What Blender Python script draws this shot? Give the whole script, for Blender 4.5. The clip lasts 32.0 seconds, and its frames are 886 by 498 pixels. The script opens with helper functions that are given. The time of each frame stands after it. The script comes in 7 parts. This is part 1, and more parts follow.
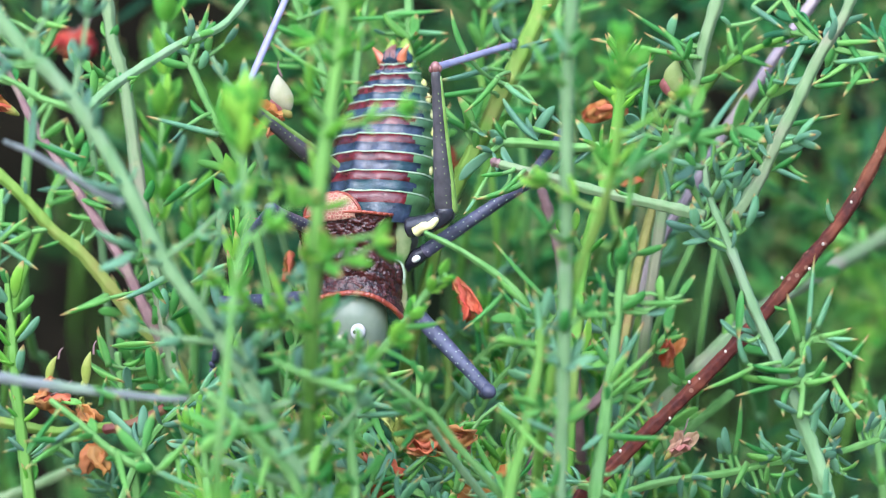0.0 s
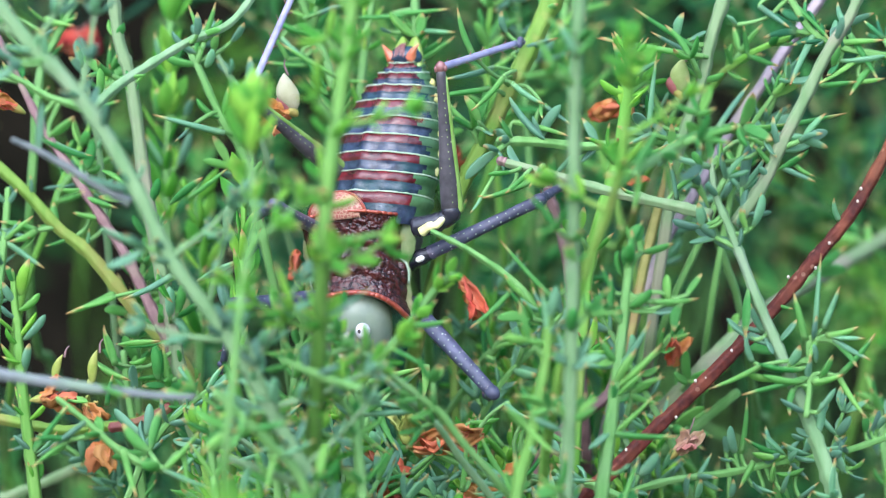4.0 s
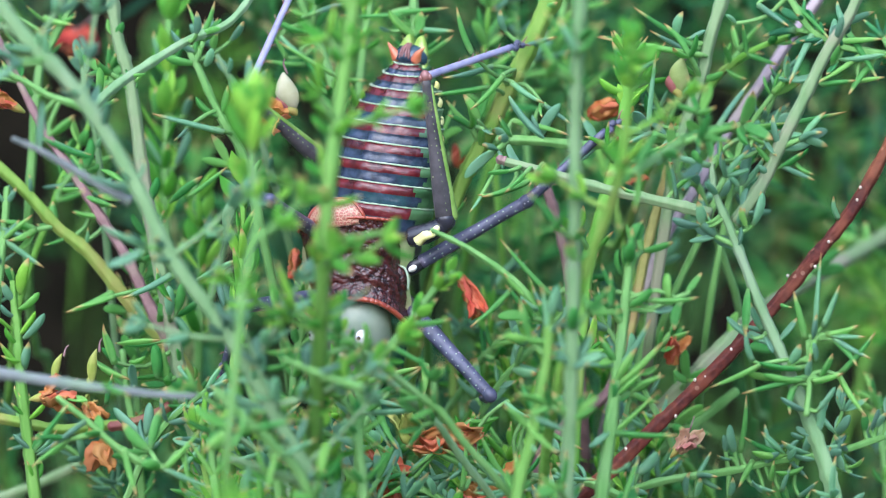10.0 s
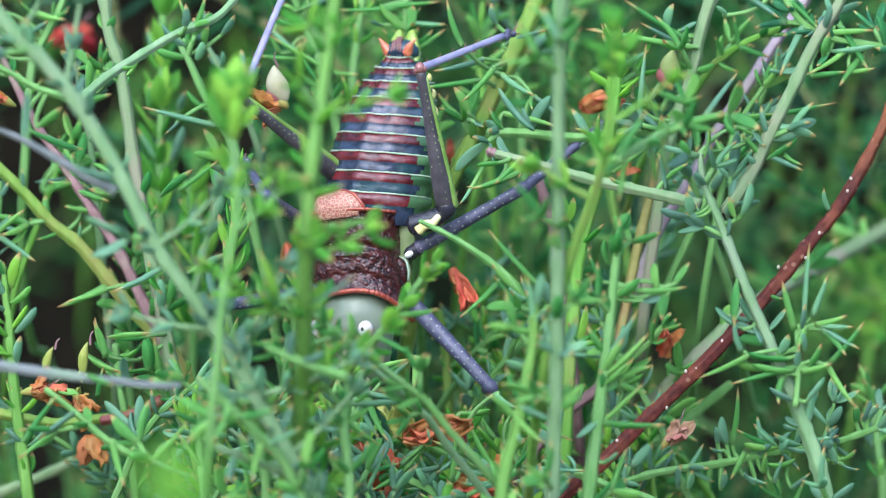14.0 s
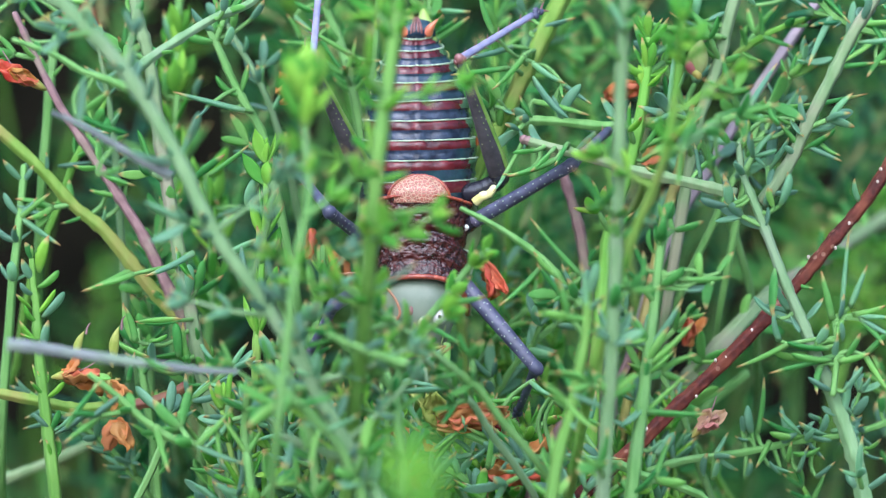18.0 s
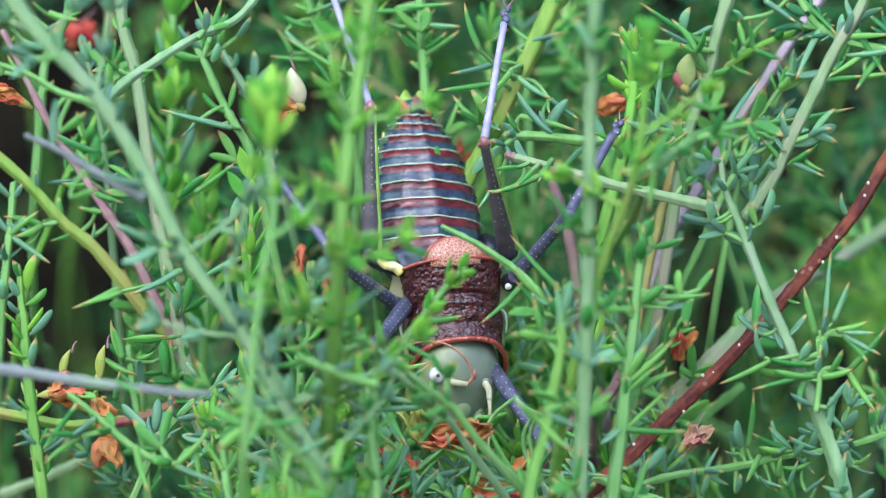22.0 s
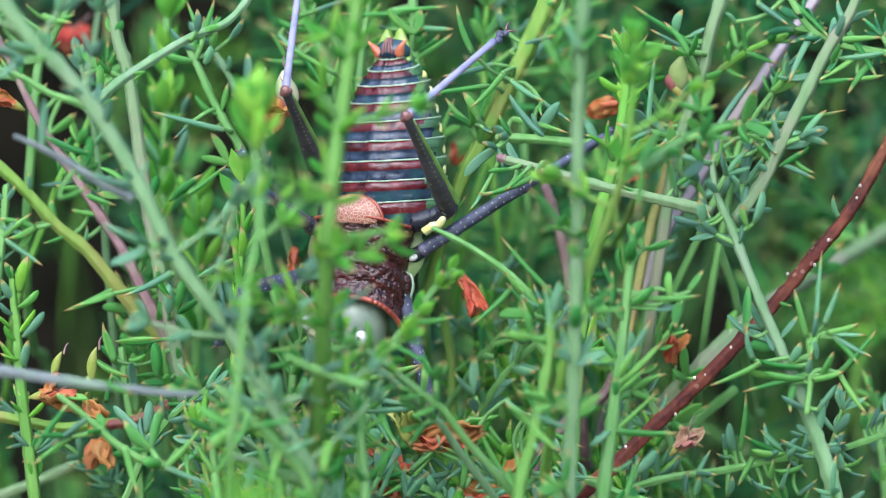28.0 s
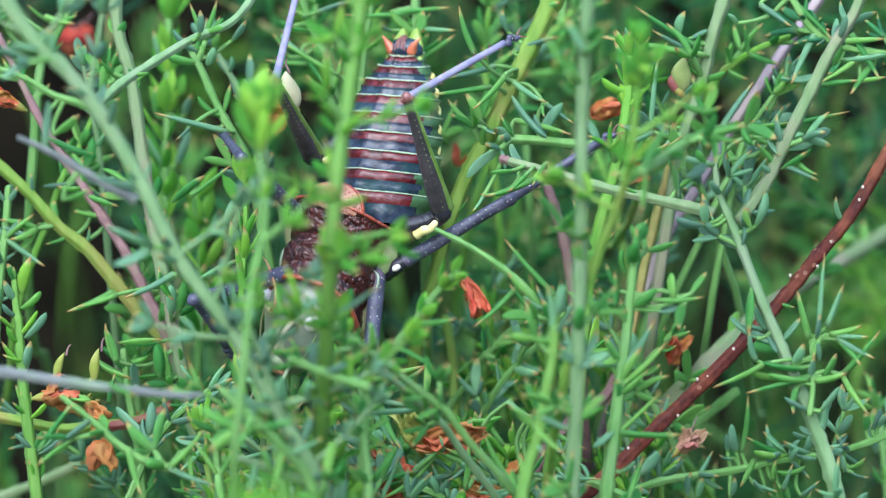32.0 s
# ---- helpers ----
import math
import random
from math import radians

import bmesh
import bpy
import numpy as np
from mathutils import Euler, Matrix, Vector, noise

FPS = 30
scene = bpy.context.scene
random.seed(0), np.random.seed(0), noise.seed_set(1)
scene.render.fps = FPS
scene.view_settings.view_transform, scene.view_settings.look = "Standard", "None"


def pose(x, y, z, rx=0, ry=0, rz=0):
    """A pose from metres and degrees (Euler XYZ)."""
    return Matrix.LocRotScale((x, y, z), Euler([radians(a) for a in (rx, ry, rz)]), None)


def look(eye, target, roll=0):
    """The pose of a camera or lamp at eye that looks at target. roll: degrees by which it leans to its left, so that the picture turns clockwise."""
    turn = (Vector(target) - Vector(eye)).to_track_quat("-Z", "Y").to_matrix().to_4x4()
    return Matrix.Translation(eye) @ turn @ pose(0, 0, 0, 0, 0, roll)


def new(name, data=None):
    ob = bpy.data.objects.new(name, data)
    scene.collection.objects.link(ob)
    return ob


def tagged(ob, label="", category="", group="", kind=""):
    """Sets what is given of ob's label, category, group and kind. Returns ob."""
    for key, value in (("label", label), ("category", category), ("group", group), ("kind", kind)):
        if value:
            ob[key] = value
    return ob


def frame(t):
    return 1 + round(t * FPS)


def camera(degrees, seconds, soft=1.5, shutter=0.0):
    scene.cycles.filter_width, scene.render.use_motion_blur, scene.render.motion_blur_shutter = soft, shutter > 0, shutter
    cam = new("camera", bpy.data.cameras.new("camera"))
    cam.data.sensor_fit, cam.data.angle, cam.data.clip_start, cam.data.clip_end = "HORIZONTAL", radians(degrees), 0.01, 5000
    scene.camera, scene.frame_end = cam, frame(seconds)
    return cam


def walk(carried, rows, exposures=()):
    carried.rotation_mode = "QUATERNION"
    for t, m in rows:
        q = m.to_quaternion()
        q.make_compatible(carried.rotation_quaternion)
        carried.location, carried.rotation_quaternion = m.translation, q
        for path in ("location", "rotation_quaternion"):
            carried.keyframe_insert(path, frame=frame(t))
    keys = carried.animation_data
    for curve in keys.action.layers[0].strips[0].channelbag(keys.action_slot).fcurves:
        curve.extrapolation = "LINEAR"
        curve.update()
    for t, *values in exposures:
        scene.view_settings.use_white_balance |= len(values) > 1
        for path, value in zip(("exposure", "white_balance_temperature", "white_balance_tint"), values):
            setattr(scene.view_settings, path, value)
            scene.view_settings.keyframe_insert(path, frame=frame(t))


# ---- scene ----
# A katydid, head down, in a spiny green shrub; seen from half a metre through a long lens.
# The view is about 78 mm wide at the insect (y = 0); millimetres below are from that point, CENTRE metres above the ground.
CENTRE = 0.62
MM = 0.001
cam = camera(8.965, 32.0, soft=1.05)
cam.data.dof.use_dof = True
cam.data.dof.focus_distance = 0.497
cam.data.dof.aperture_fstop = 27.0


def shot(x, z, yaw, pitch, roll):
    """A camera pose half a metre before the insect; x and z in millimetres."""
    return pose(x * MM, -0.5, CENTRE + z * MM, 90 + pitch, 0, yaw) @ pose(0, 0, 0, 0, 0, roll)


PATH = [
    (0.0, 10.26, 0.53, 1.1371, -0.0295, -0.017),
    (0.5, 11.63, 0.57, 1.2714, -0.0322, -0.040),
    (1.0, 13.11, 1.75, 1.4149, -0.1680, -0.081),
    (1.5, 11.34, 0.50, 1.2152, -0.0256, -0.068),
    (2.0, 10.43, -0.44, 1.1252, 0.0695, -0.052),
    (2.5, 7.93, -0.67, 0.8891, 0.0794, 0.028),
    (3.0, 8.20, -0.15, 0.9263, 0.0255, -0.030),
    (3.5, 8.13, 0.03, 0.9337, 0.0162, 0.041),
    (5.5, 13.52, 0.83, 1.4868, -0.0897, -0.207),
    (6.0, 10.53, 0.84, 1.1673, -0.0928, -0.112),
    (6.5, 10.26, -0.08, 1.1532, 0.0114, -0.019),
    (7.0, 10.45, -0.66, 1.1486, 0.0611, -0.099),
    (7.5, 11.66, -1.48, 1.2873, 0.1585, -0.020),
    (8.0, 10.93, -0.75, 1.2303, 0.0813, -0.034),
    (8.5, 8.34, -1.42, 0.9495, 0.1543, 0.091),
    (9.0, 7.69, -0.81, 0.8897, 0.0803, -0.013),
    (9.5, 7.50, 0.34, 0.8876, -0.0377, 0.002),
    (10.0, 7.33, 0.16, 0.8598, -0.0120, 0.008),
    (10.5, 7.82, 0.14, 0.9181, 0.0002, 0.023),
    (11.0, 8.02, 0.27, 0.9488, -0.0135, 0.016),
    (11.5, 7.87, -0.60, 0.9300, 0.0789, 0.020),
    (12.0, 6.14, 0.20, 0.7453, -0.0092, 0.002),
    (12.5, 4.65, -0.02, 0.5957, 0.0145, 0.079),
    (13.0, 2.05, -0.88, 0.3074, 0.0911, 0.136),
    (13.5, 3.36, 0.13, 0.4438, -0.0149, 0.108),
    (14.0, 14.75, -3.83, 1.6145, 0.3682, -0.157),
    (14.5, 9.98, -5.51, 1.0736, 0.5412, 0.121),
    (16.5, 12.72, 4.20, 1.4112, -0.4332, -0.107),
    (17.0, 5.42, -0.33, 0.6788, 0.0300, -0.026),
    (17.5, 3.58, -8.57, 0.4277, 0.8485, 0.063),
    (18.0, -17.18, -3.55, -1.7281, 0.2054, 0.265),
    (18.5, -3.83, -9.92, -0.3849, 0.9378, -0.133),
    (19.0, -10.16, -6.17, -0.9959, 0.5523, -0.046),
    (19.5, -7.26, -1.21, -0.6486, -0.0098, 0.003),
    (20.0, -12.01, -10.58, -1.1557, 1.0362, 0.136),
    (20.5, -4.44, -3.96, -0.3734, 0.3582, 0.038),
    (21.0, -2.63, 1.02, -0.1791, -0.1551, 0.007),
    (21.5, 0.52, 0.97, 0.1437, -0.1392, -0.003),
    (22.0, 0.02, 1.69, 0.1033, -0.2298, -0.012),
    (22.5, -0.20, 1.31, 0.0832, -0.1659, 0.070),
    (23.0, -1.48, 1.97, -0.0500, -0.2388, 0.057),
    (23.5, -0.34, 1.83, 0.0709, -0.1994, 0.051),
    (24.0, 0.83, 2.08, 0.1867, -0.2276, 0.023),
    (24.5, 1.39, 1.76, 0.2499, -0.1969, 0.041),
    (25.0, 2.62, -0.29, 0.3568, 0.0229, 0.020),
    (25.5, 4.02, -0.30, 0.4962, -0.0072, 0.030),
    (27.5, 3.70, -0.26, 0.4509, -0.0087, 0.014),
    (28.0, 4.03, -0.18, 0.4801, 0.0081, 0.029),
    (28.5, 3.54, -0.26, 0.4305, 0.0258, 0.015),
    (29.0, 3.07, 0.13, 0.3656, -0.0083, 0.042),
    (29.5, 9.62, 1.04, 1.0695, -0.1155, -0.104),
    (30.0, 5.51, 0.07, 0.6253, -0.0158, -0.036),
    (30.5, 7.90, 0.03, 0.8923, -0.0093, -0.069),
    (31.0, 3.95, 0.65, 0.4556, -0.0732, 0.049),
    (31.5, 3.95, 0.17, 0.4782, -0.0299, 0.016),
    (32.0, 2.73, 0.28, 0.3574, -0.0311, 0.061),
]
EXPOSURES = [(0.0, 1.55, 5380, 12), (3.5, 1.53, 5380, 12), (6.0, 1.37, 5360, 12), (25.5, 1.33, 5360, 12), (27.5, 1.28, 5440, 9), (32.0, 1.28, 5440, 9)]
walk(cam, [(t, shot(*row)) for t, *row in PATH], EXPOSURES)

# ---- light: a bright overcast sky, soft light from above and behind the camera ----
world = bpy.data.worlds.new("sky")
scene.world = world
world.use_nodes = True
wn = world.node_tree.nodes
sky = wn.new("ShaderNodeTexSky")
sky.sky_type, sky.sun_disc = "NISHITA", False
sky.sun_elevation, sky.sun_rotation = radians(41), radians(198)
sky.air_density, sky.dust_density = 1.0, 3.0
world.node_tree.links.new(sky.outputs[0], wn["Background"].inputs[0])
wn["Background"].inputs[1].default_value = 0.15
sun = new("sun", bpy.data.lights.new("sun", "SUN"))
sun.data.energy, sun.data.angle, sun.data.color = 1.6, radians(100), (1.0, 0.98, 0.95)
sun.matrix_world = look((-0.5, -1.5, 2.0), (0, 0, 0.62))


# ---- materials ----
def surface(name, a, b, rough=0.5, scale=300.0, bump=0.15, coat=0.0, through_light=0.0, vary=0.0, island=False, metal=0.0, stretch=(1, 1, 1), spots=None, c=None, down=0.0):
    """A procedural surface: two colours mixed by grain, slow stains of a third, fine relief; vary shifts value from piece to piece."""
    m = bpy.data.materials.new(name)
    m.use_nodes = True
    n, l = m.node_tree.nodes, m.node_tree.links
    p = n["Principled BSDF"]
    co = n.new("ShaderNodeTexCoord")
    mp = n.new("ShaderNodeMapping")
    mp.inputs["Scale"].default_value = stretch
    l.new(co.outputs["Object"], mp.inputs[0])
    g = n.new("ShaderNodeTexNoise")
    g.inputs["Scale"].default_value, g.inputs["Detail"].default_value = scale, 6
    l.new(mp.outputs[0], g.inputs["Vector"])
    r = n.new("ShaderNodeValToRGB")
    r.color_ramp.elements[0].position, r.color_ramp.elements[1].position = 0.36, 0.66
    r.color_ramp.elements[0].color, r.color_ramp.elements[1].color = (*a, 1), (*b, 1)
    l.new(g.outputs[0], r.inputs[0])
    colour = r.outputs[0]
    if c:
        s = n.new("ShaderNodeTexNoise")
        s.inputs["Scale"].default_value, s.inputs["Detail"].default_value = scale * 0.17, 3
        l.new(co.outputs["Object"], s.inputs["Vector"])
        k = n.new("ShaderNodeValToRGB")
        k.color_ramp.elements[0].position, k.color_ramp.elements[1].position = 0.5, 0.68
        l.new(s.outputs[0], k.inputs[0])
        x = n.new("ShaderNodeMix")
        x.data_type = "RGBA"
        l.new(k.outputs[0], x.inputs[0])
        l.new(colour, x.inputs[6])
        x.inputs[7].default_value = (*c, 1)
        colour = x.outputs[2]
    if spots:
        tint, density, size = spots
        v = n.new("ShaderNodeTexVoronoi")
        v.inputs["Scale"].default_value = density
        l.new(co.outputs["Object"], v.inputs["Vector"])
        k = n.new("ShaderNodeValToRGB")
        k.color_ramp.elements[0].position, k.color_ramp.elements[1].position = size, size + 0.06
        k.color_ramp.elements[0].color, k.color_ramp.elements[1].color = (1, 1, 1, 1), (0, 0, 0, 1)
        l.new(v.outputs["Distance"], k.inputs[0])
        x = n.new("ShaderNodeMix")
        x.data_type = "RGBA"
        l.new(k.outputs[0], x.inputs[0])
        l.new(colour, x.inputs[6])
        x.inputs[7].default_value = (*tint, 1)
        colour = x.outputs[2]
    if vary:
        h = n.new("ShaderNodeHueSaturation")
        rnd = n.new("ShaderNodeNewGeometry").outputs["Random Per Island"] if island else n.new("ShaderNodeObjectInfo").outputs["Random"]
        q = n.new("ShaderNodeMapRange")
        q.inputs["To Min"].default_value, q.inputs["To Max"].default_value = 1 - vary, 1 + vary
        l.new(rnd, q.inputs["Value"])
        l.new(q.outputs[0], h.inputs["Value"])
        t = n.new("ShaderNodeMapRange")
        t.inputs["To Min"].default_value, t.inputs["To Max"].default_value = 0.53, 0.475
        l.new(rnd, t.inputs["Value"])
        l.new(t.outputs[0], h.inputs["Hue"])
        l.new(colour, h.inputs["Color"])
        colour = h.outputs[0]
    l.new(colour, p.inputs["Base Color"])
    p.inputs["Roughness"].default_value, p.inputs["Metallic"].default_value = rough, metal
    p.inputs["Sheen Weight"].default_value, p.inputs["Sheen Roughness"].default_value = down * 0.1, 0.4
    p.inputs["Specular IOR Level"].default_value = 0.08 if island else 0.22 if through_light or down else 0.42
    p.inputs["Coat Weight"].default_value, p.inputs["Coat Roughness"].default_value = coat, 0.25
    if bump:
        bp = n.new("ShaderNodeBump")
        bp.inputs["Strength"].default_value, bp.inputs["Distance"].default_value = bump, 0.0002
        l.new(g.outputs[0], bp.inputs["Height"])
        l.new(bp.outputs[0], p.inputs["Normal"])
    if through_light:
        tr = n.new("ShaderNodeBsdfTranslucent")
        l.new(colour, tr.inputs[0])
        mx = n.new("ShaderNodeMixShader")
        mx.inputs[0].default_value = through_light
        l.new(p.outputs[0], mx.inputs[1])
        l.new(tr.outputs[0], mx.inputs[2])
        l.new(mx.outputs[0], n["Material Output"].inputs[0])
    return m


def leaf_surface(name, a, b, tipped=True):
    """A fleshy leaf of unit length along z: paler at its foot, streaked lengthwise, waxy, with a tan point if tipped."""
    m = surface(name, a, b, 0.48, 3.5, 0.0, through_light=0.5, vary=0.3, down=0.1, stretch=(1, 1, 0.4))
    n, l = m.node_tree.nodes, m.node_tree.links
    p, tr = n["Principled BSDF"], n["Translucent BSDF"]
    p.inputs["Specular IOR Level"].default_value = 0.10
    old = p.inputs["Base Color"].links[0].from_socket
    co = n.new("ShaderNodeTexCoord")
    xyz = n.new("ShaderNodeSeparateXYZ")
    l.new(co.outputs["Object"], xyz.inputs[0])
    foot = n.new("ShaderNodeMapRange")
    foot.inputs["From Min"].default_value, foot.inputs["From Max"].default_value = 0.0, 0.25
    foot.inputs["To Min"].default_value, foot.inputs["To Max"].default_value = 0.45, 0.0
    l.new(xyz.outputs["Z"], foot.inputs["Value"])
    x = n.new("ShaderNodeMix")
    x.data_type = "RGBA"
    l.new(foot.outputs[0], x.inputs[0])
    l.new(old, x.inputs[6])
    x.inputs[7].default_value = (0.34, 0.50, 0.20, 1)
    colour = x.outputs[2]
    if tipped:
        k = n.new("ShaderNodeValToRGB")
        k.color_ramp.elements[0].position, k.color_ramp.elements[1].position = 0.76, 0.88
        l.new(xyz.outputs["Z"], k.inputs[0])
        tan = n.new("ShaderNodeValToRGB")
        tan.color_ramp.elements[0].position, tan.color_ramp.elements[1].position = 0.84, 0.97
        tan.color_ramp.elements[0].color, tan.color_ramp.elements[1].color = (0.54, 0.52, 0.20, 1), (0.44, 0.27, 0.115, 1)
        l.new(xyz.outputs["Z"], tan.inputs[0])
        y = n.new("ShaderNodeMix")
        y.data_type = "RGBA"
        l.new(k.outputs[0], y.inputs[0])
        l.new(colour, y.inputs[6])
        l.new(tan.outputs[0], y.inputs[7])
        colour = y.outputs[2]
    l.new(colour, p.inputs["Base Color"])
    l.new(colour, tr.inputs[0])
    vein = n.new("ShaderNodeTexNoise")
    vein.inputs["Scale"].default_value, vein.inputs["Detail"].default_value = 22, 4
    mp = n.new("ShaderNodeMapping")
    mp.inputs["Scale"].default_value = (2.2, 2.2, 0.25)
    l.new(co.outputs["Object"], mp.inputs[0])
    l.new(mp.outputs[0], vein.inputs["Vector"])
    bp = n.new("ShaderNodeBump")
    bp.inputs["Strength"].default_value, bp.inputs["Distance"].default_value = 0.5, 0.00012
    l.new(vein.outputs[0], bp.inputs["Height"])
    l.new(bp.outputs[0], p.inputs["Normal"])
    return m


STEM = {
    "green": surface("green_stem", (0.100, 0.24, 0.055), (0.160, 0.32, 0.090), 0.62, 900, 0.4, stretch=(1, 1, 0.15), c=(0.14, 0.27, 0.09), down=0.25),
    "fresh": surface("fresh_green_stem", (0.090, 0.215, 0.030), (0.135, 0.275, 0.052), 0.6, 900, 0.4, stretch=(1, 1, 0.15), c=(0.115, 0.25, 0.05), down=0.2),
    "lime": surface("lime_stem", (0.11, 0.28, 0.03), (0.17, 0.36, 0.06), 0.62, 900, 0.4, stretch=(1, 1, 0.15), c=(0.19, 0.28, 0.06), down=0.2),
    "olive": surface("olive_stem", (0.11, 0.21, 0.025), (0.18, 0.29, 0.05), 0.62, 900, 0.4, stretch=(1, 1, 0.15), c=(0.20, 0.19, 0.05), down=0.2),
    "pale": surface("pale_green_stem", (0.125, 0.235, 0.095), (0.185, 0.30, 0.140), 0.65, 900, 0.5, stretch=(1, 1, 0.15), c=(0.21, 0.29, 0.17), down=0.3),
    "khaki": surface("khaki_stem", (0.125, 0.21, 0.085), (0.185, 0.255, 0.125), 0.68, 900, 0.6, stretch=(1, 1, 0.15), c=(0.23, 0.23, 0.15), down=0.3),
    "red": surface("red_brown_stem", (0.045, 0.010, 0.008), (0.115, 0.026, 0.017), 0.6, 1500, 1.0, c=(0.17, 0.05, 0.025), spots=((0.24, 0.12, 0.08), 900, 0.16), down=0.1),
    "ruby": surface("ruby_stem", (0.15, 0.045, 0.040), (0.24, 0.085, 0.070), 0.5, 900, 0.4, c=(0.20, 0.14, 0.05), down=0.2),
    "pink": surface("pink_stem", (0.17, 0.10, 0.10), (0.26, 0.16, 0.16), 0.55, 900, 0.4, c=(0.19, 0.18, 0.11), down=0.2),
    "mauve": surface("mauve_stem", (0.21, 0.17, 0.20), (0.29, 0.24, 0.26), 0.55, 900, 0.3, c=(0.36, 0.30, 0.26)),
    "lilac": surface("grey_lilac_stem", (0.115, 0.135, 0.13), (0.17, 0.19, 0.185), 0.6, 900, 0.3, c=(0.19, 0.27, 0.17), down=0.2),
    "rust": surface("rusty_olive_stem", (0.24, 0.24, 0.055), (0.32, 0.30, 0.085), 0.55, 900, 0.2, c=(0.28, 0.17, 0.07)),
}


def weathered(m, low, high, colour):
    """A colour that takes over gradually along a stem, between two heights above its foot."""
    n, l = m.node_tree.nodes, m.node_tree.links
    p = n["Principled BSDF"]
    old = p.inputs["Base Color"].links[0].from_socket
    co, xyz, k, x = n.new("ShaderNodeTexCoord"), n.new("ShaderNodeSeparateXYZ"), n.new("ShaderNodeMapRange"), n.new("ShaderNodeMix")
    x.data_type = "RGBA"
    k.inputs["From Min"].default_value, k.inputs["From Max"].default_value = low, high
    l.new(co.outputs["Object"], xyz.inputs[0])
    l.new(xyz.outputs["Z"], k.inputs["Value"])
    l.new(k.outputs[0], x.inputs[0])
    l.new(old, x.inputs[6])
    x.inputs[7].default_value = (*colour, 1)
    l.new(x.outputs[2], p.inputs["Base Color"])


weathered(STEM["red"], CENTRE + 0.014, CENTRE + 0.028, (0.26, 0.105, 0.035))
LEAF = {
    "green": leaf_surface("leaf_green", (0.145, 0.40, 0.090), (0.225, 0.49, 0.140)),
    "blue": leaf_surface("leaf_blue_green", (0.175, 0.385, 0.205), (0.255, 0.46, 0.29)),
    "lime": leaf_surface("leaf_lime", (0.165, 0.43, 0.045), (0.24, 0.51, 0.085)),
    "dark": leaf_surface("leaf_dark_green", (0.055, 0.22, 0.085), (0.10, 0.32, 0.125)),
}
PLAIN = {
    "green": leaf_surface("blunt_leaf_green", (0.135, 0.39, 0.082), (0.215, 0.48, 0.130), False),
    "blue": leaf_surface("blunt_leaf_blue_green", (0.18, 0.38, 0.22), (0.26, 0.45, 0.30), False),
    "lime": leaf_surface("blunt_leaf_lime", (0.18, 0.46, 0.05), (0.26, 0.54, 0.09), False),
    "dark": leaf_surface("blunt_leaf_dark_green", (0.055, 0.22, 0.085), (0.10, 0.32, 0.125), False),
}
TWIG_STUFF = surface("inner_twig", (0.10, 0.14, 0.05), (0.20, 0.22, 0.09), 0.6, 600, 0.2, vary=0.3, island=True)
# far darker greens than LEAF: the thicket's inner shade is in these colours
FAR_LEAF = surface("inner_foliage", (0.024, 0.120, 0.028), (0.058, 0.205, 0.048), 0.6, 900, 0.1, through_light=0.25, vary=0.3, island=True)
FAR_BLUE = surface("inner_foliage_blue", (0.026, 0.100, 0.046), (0.052, 0.155, 0.072), 0.6, 900, 0.1, through_light=0.25, vary=0.3, island=True)
SOIL = surface("soil", (0.05, 0.035, 0.02), (0.11, 0.08, 0.05), 0.95, 30, 0.6, c=(0.06, 0.075, 0.03))
# near-black and dull: the deep shade between the leaves, put into the colour
SHADE_FILL = surface("shade_fill", (0.006, 0.006, 0.004), (0.018, 0.015, 0.010), 0.95, 120, 0.8, c=(0.008, 0.014, 0.006))
SHADE_FILL.node_tree.nodes["Principled BSDF"].inputs["Specular IOR Level"].default_value = 0.05
PETAL = surface("dry_petal", (0.42, 0.098, 0.026), (0.62, 0.235, 0.080), 0.38, 1100, 0.6, through_light=0.3, vary=0.15, c=(0.50, 0.20, 0.09))
RED_PETAL = surface("red_petal", (0.20, 0.035, 0.018), (0.34, 0.075, 0.028), 0.5, 700, 0.3, through_light=0.25, vary=0.15)
CREAM = surface("cream_petal", (0.46, 0.45, 0.27), (0.57, 0.55, 0.37), 0.5, 700, 0.3, through_light=0.3, c=(0.55, 0.40, 0.28))
CORK = surface("pale_cork", (0.50, 0.42, 0.34), (0.64, 0.56, 0.48), 0.7, 1500, 0.4)
TAN = surface("tan_petal", (0.40, 0.22, 0.13), (0.56, 0.36, 0.25), 0.6, 700, 0.5, through_light=0.25, vary=0.15, c=(0.30, 0.10, 0.07))
GREEN_BUD = surface("green_bud", (0.26, 0.34, 0.10), (0.38, 0.44, 0.18), 0.5, 700, 0.3, through_light=0.3, c=(0.42, 0.30, 0.18))
PINK = surface("pink_petal", (0.27, 0.08, 0.08), (0.40, 0.19, 0.16), 0.5, 700, 0.3, through_light=0.25)
CALYX = surface("calyx", (0.24, 0.30, 0.05), (0.36, 0.38, 0.10), 0.5, 900, 0.3, through_light=0.2, c=(0.34, 0.16, 0.05))

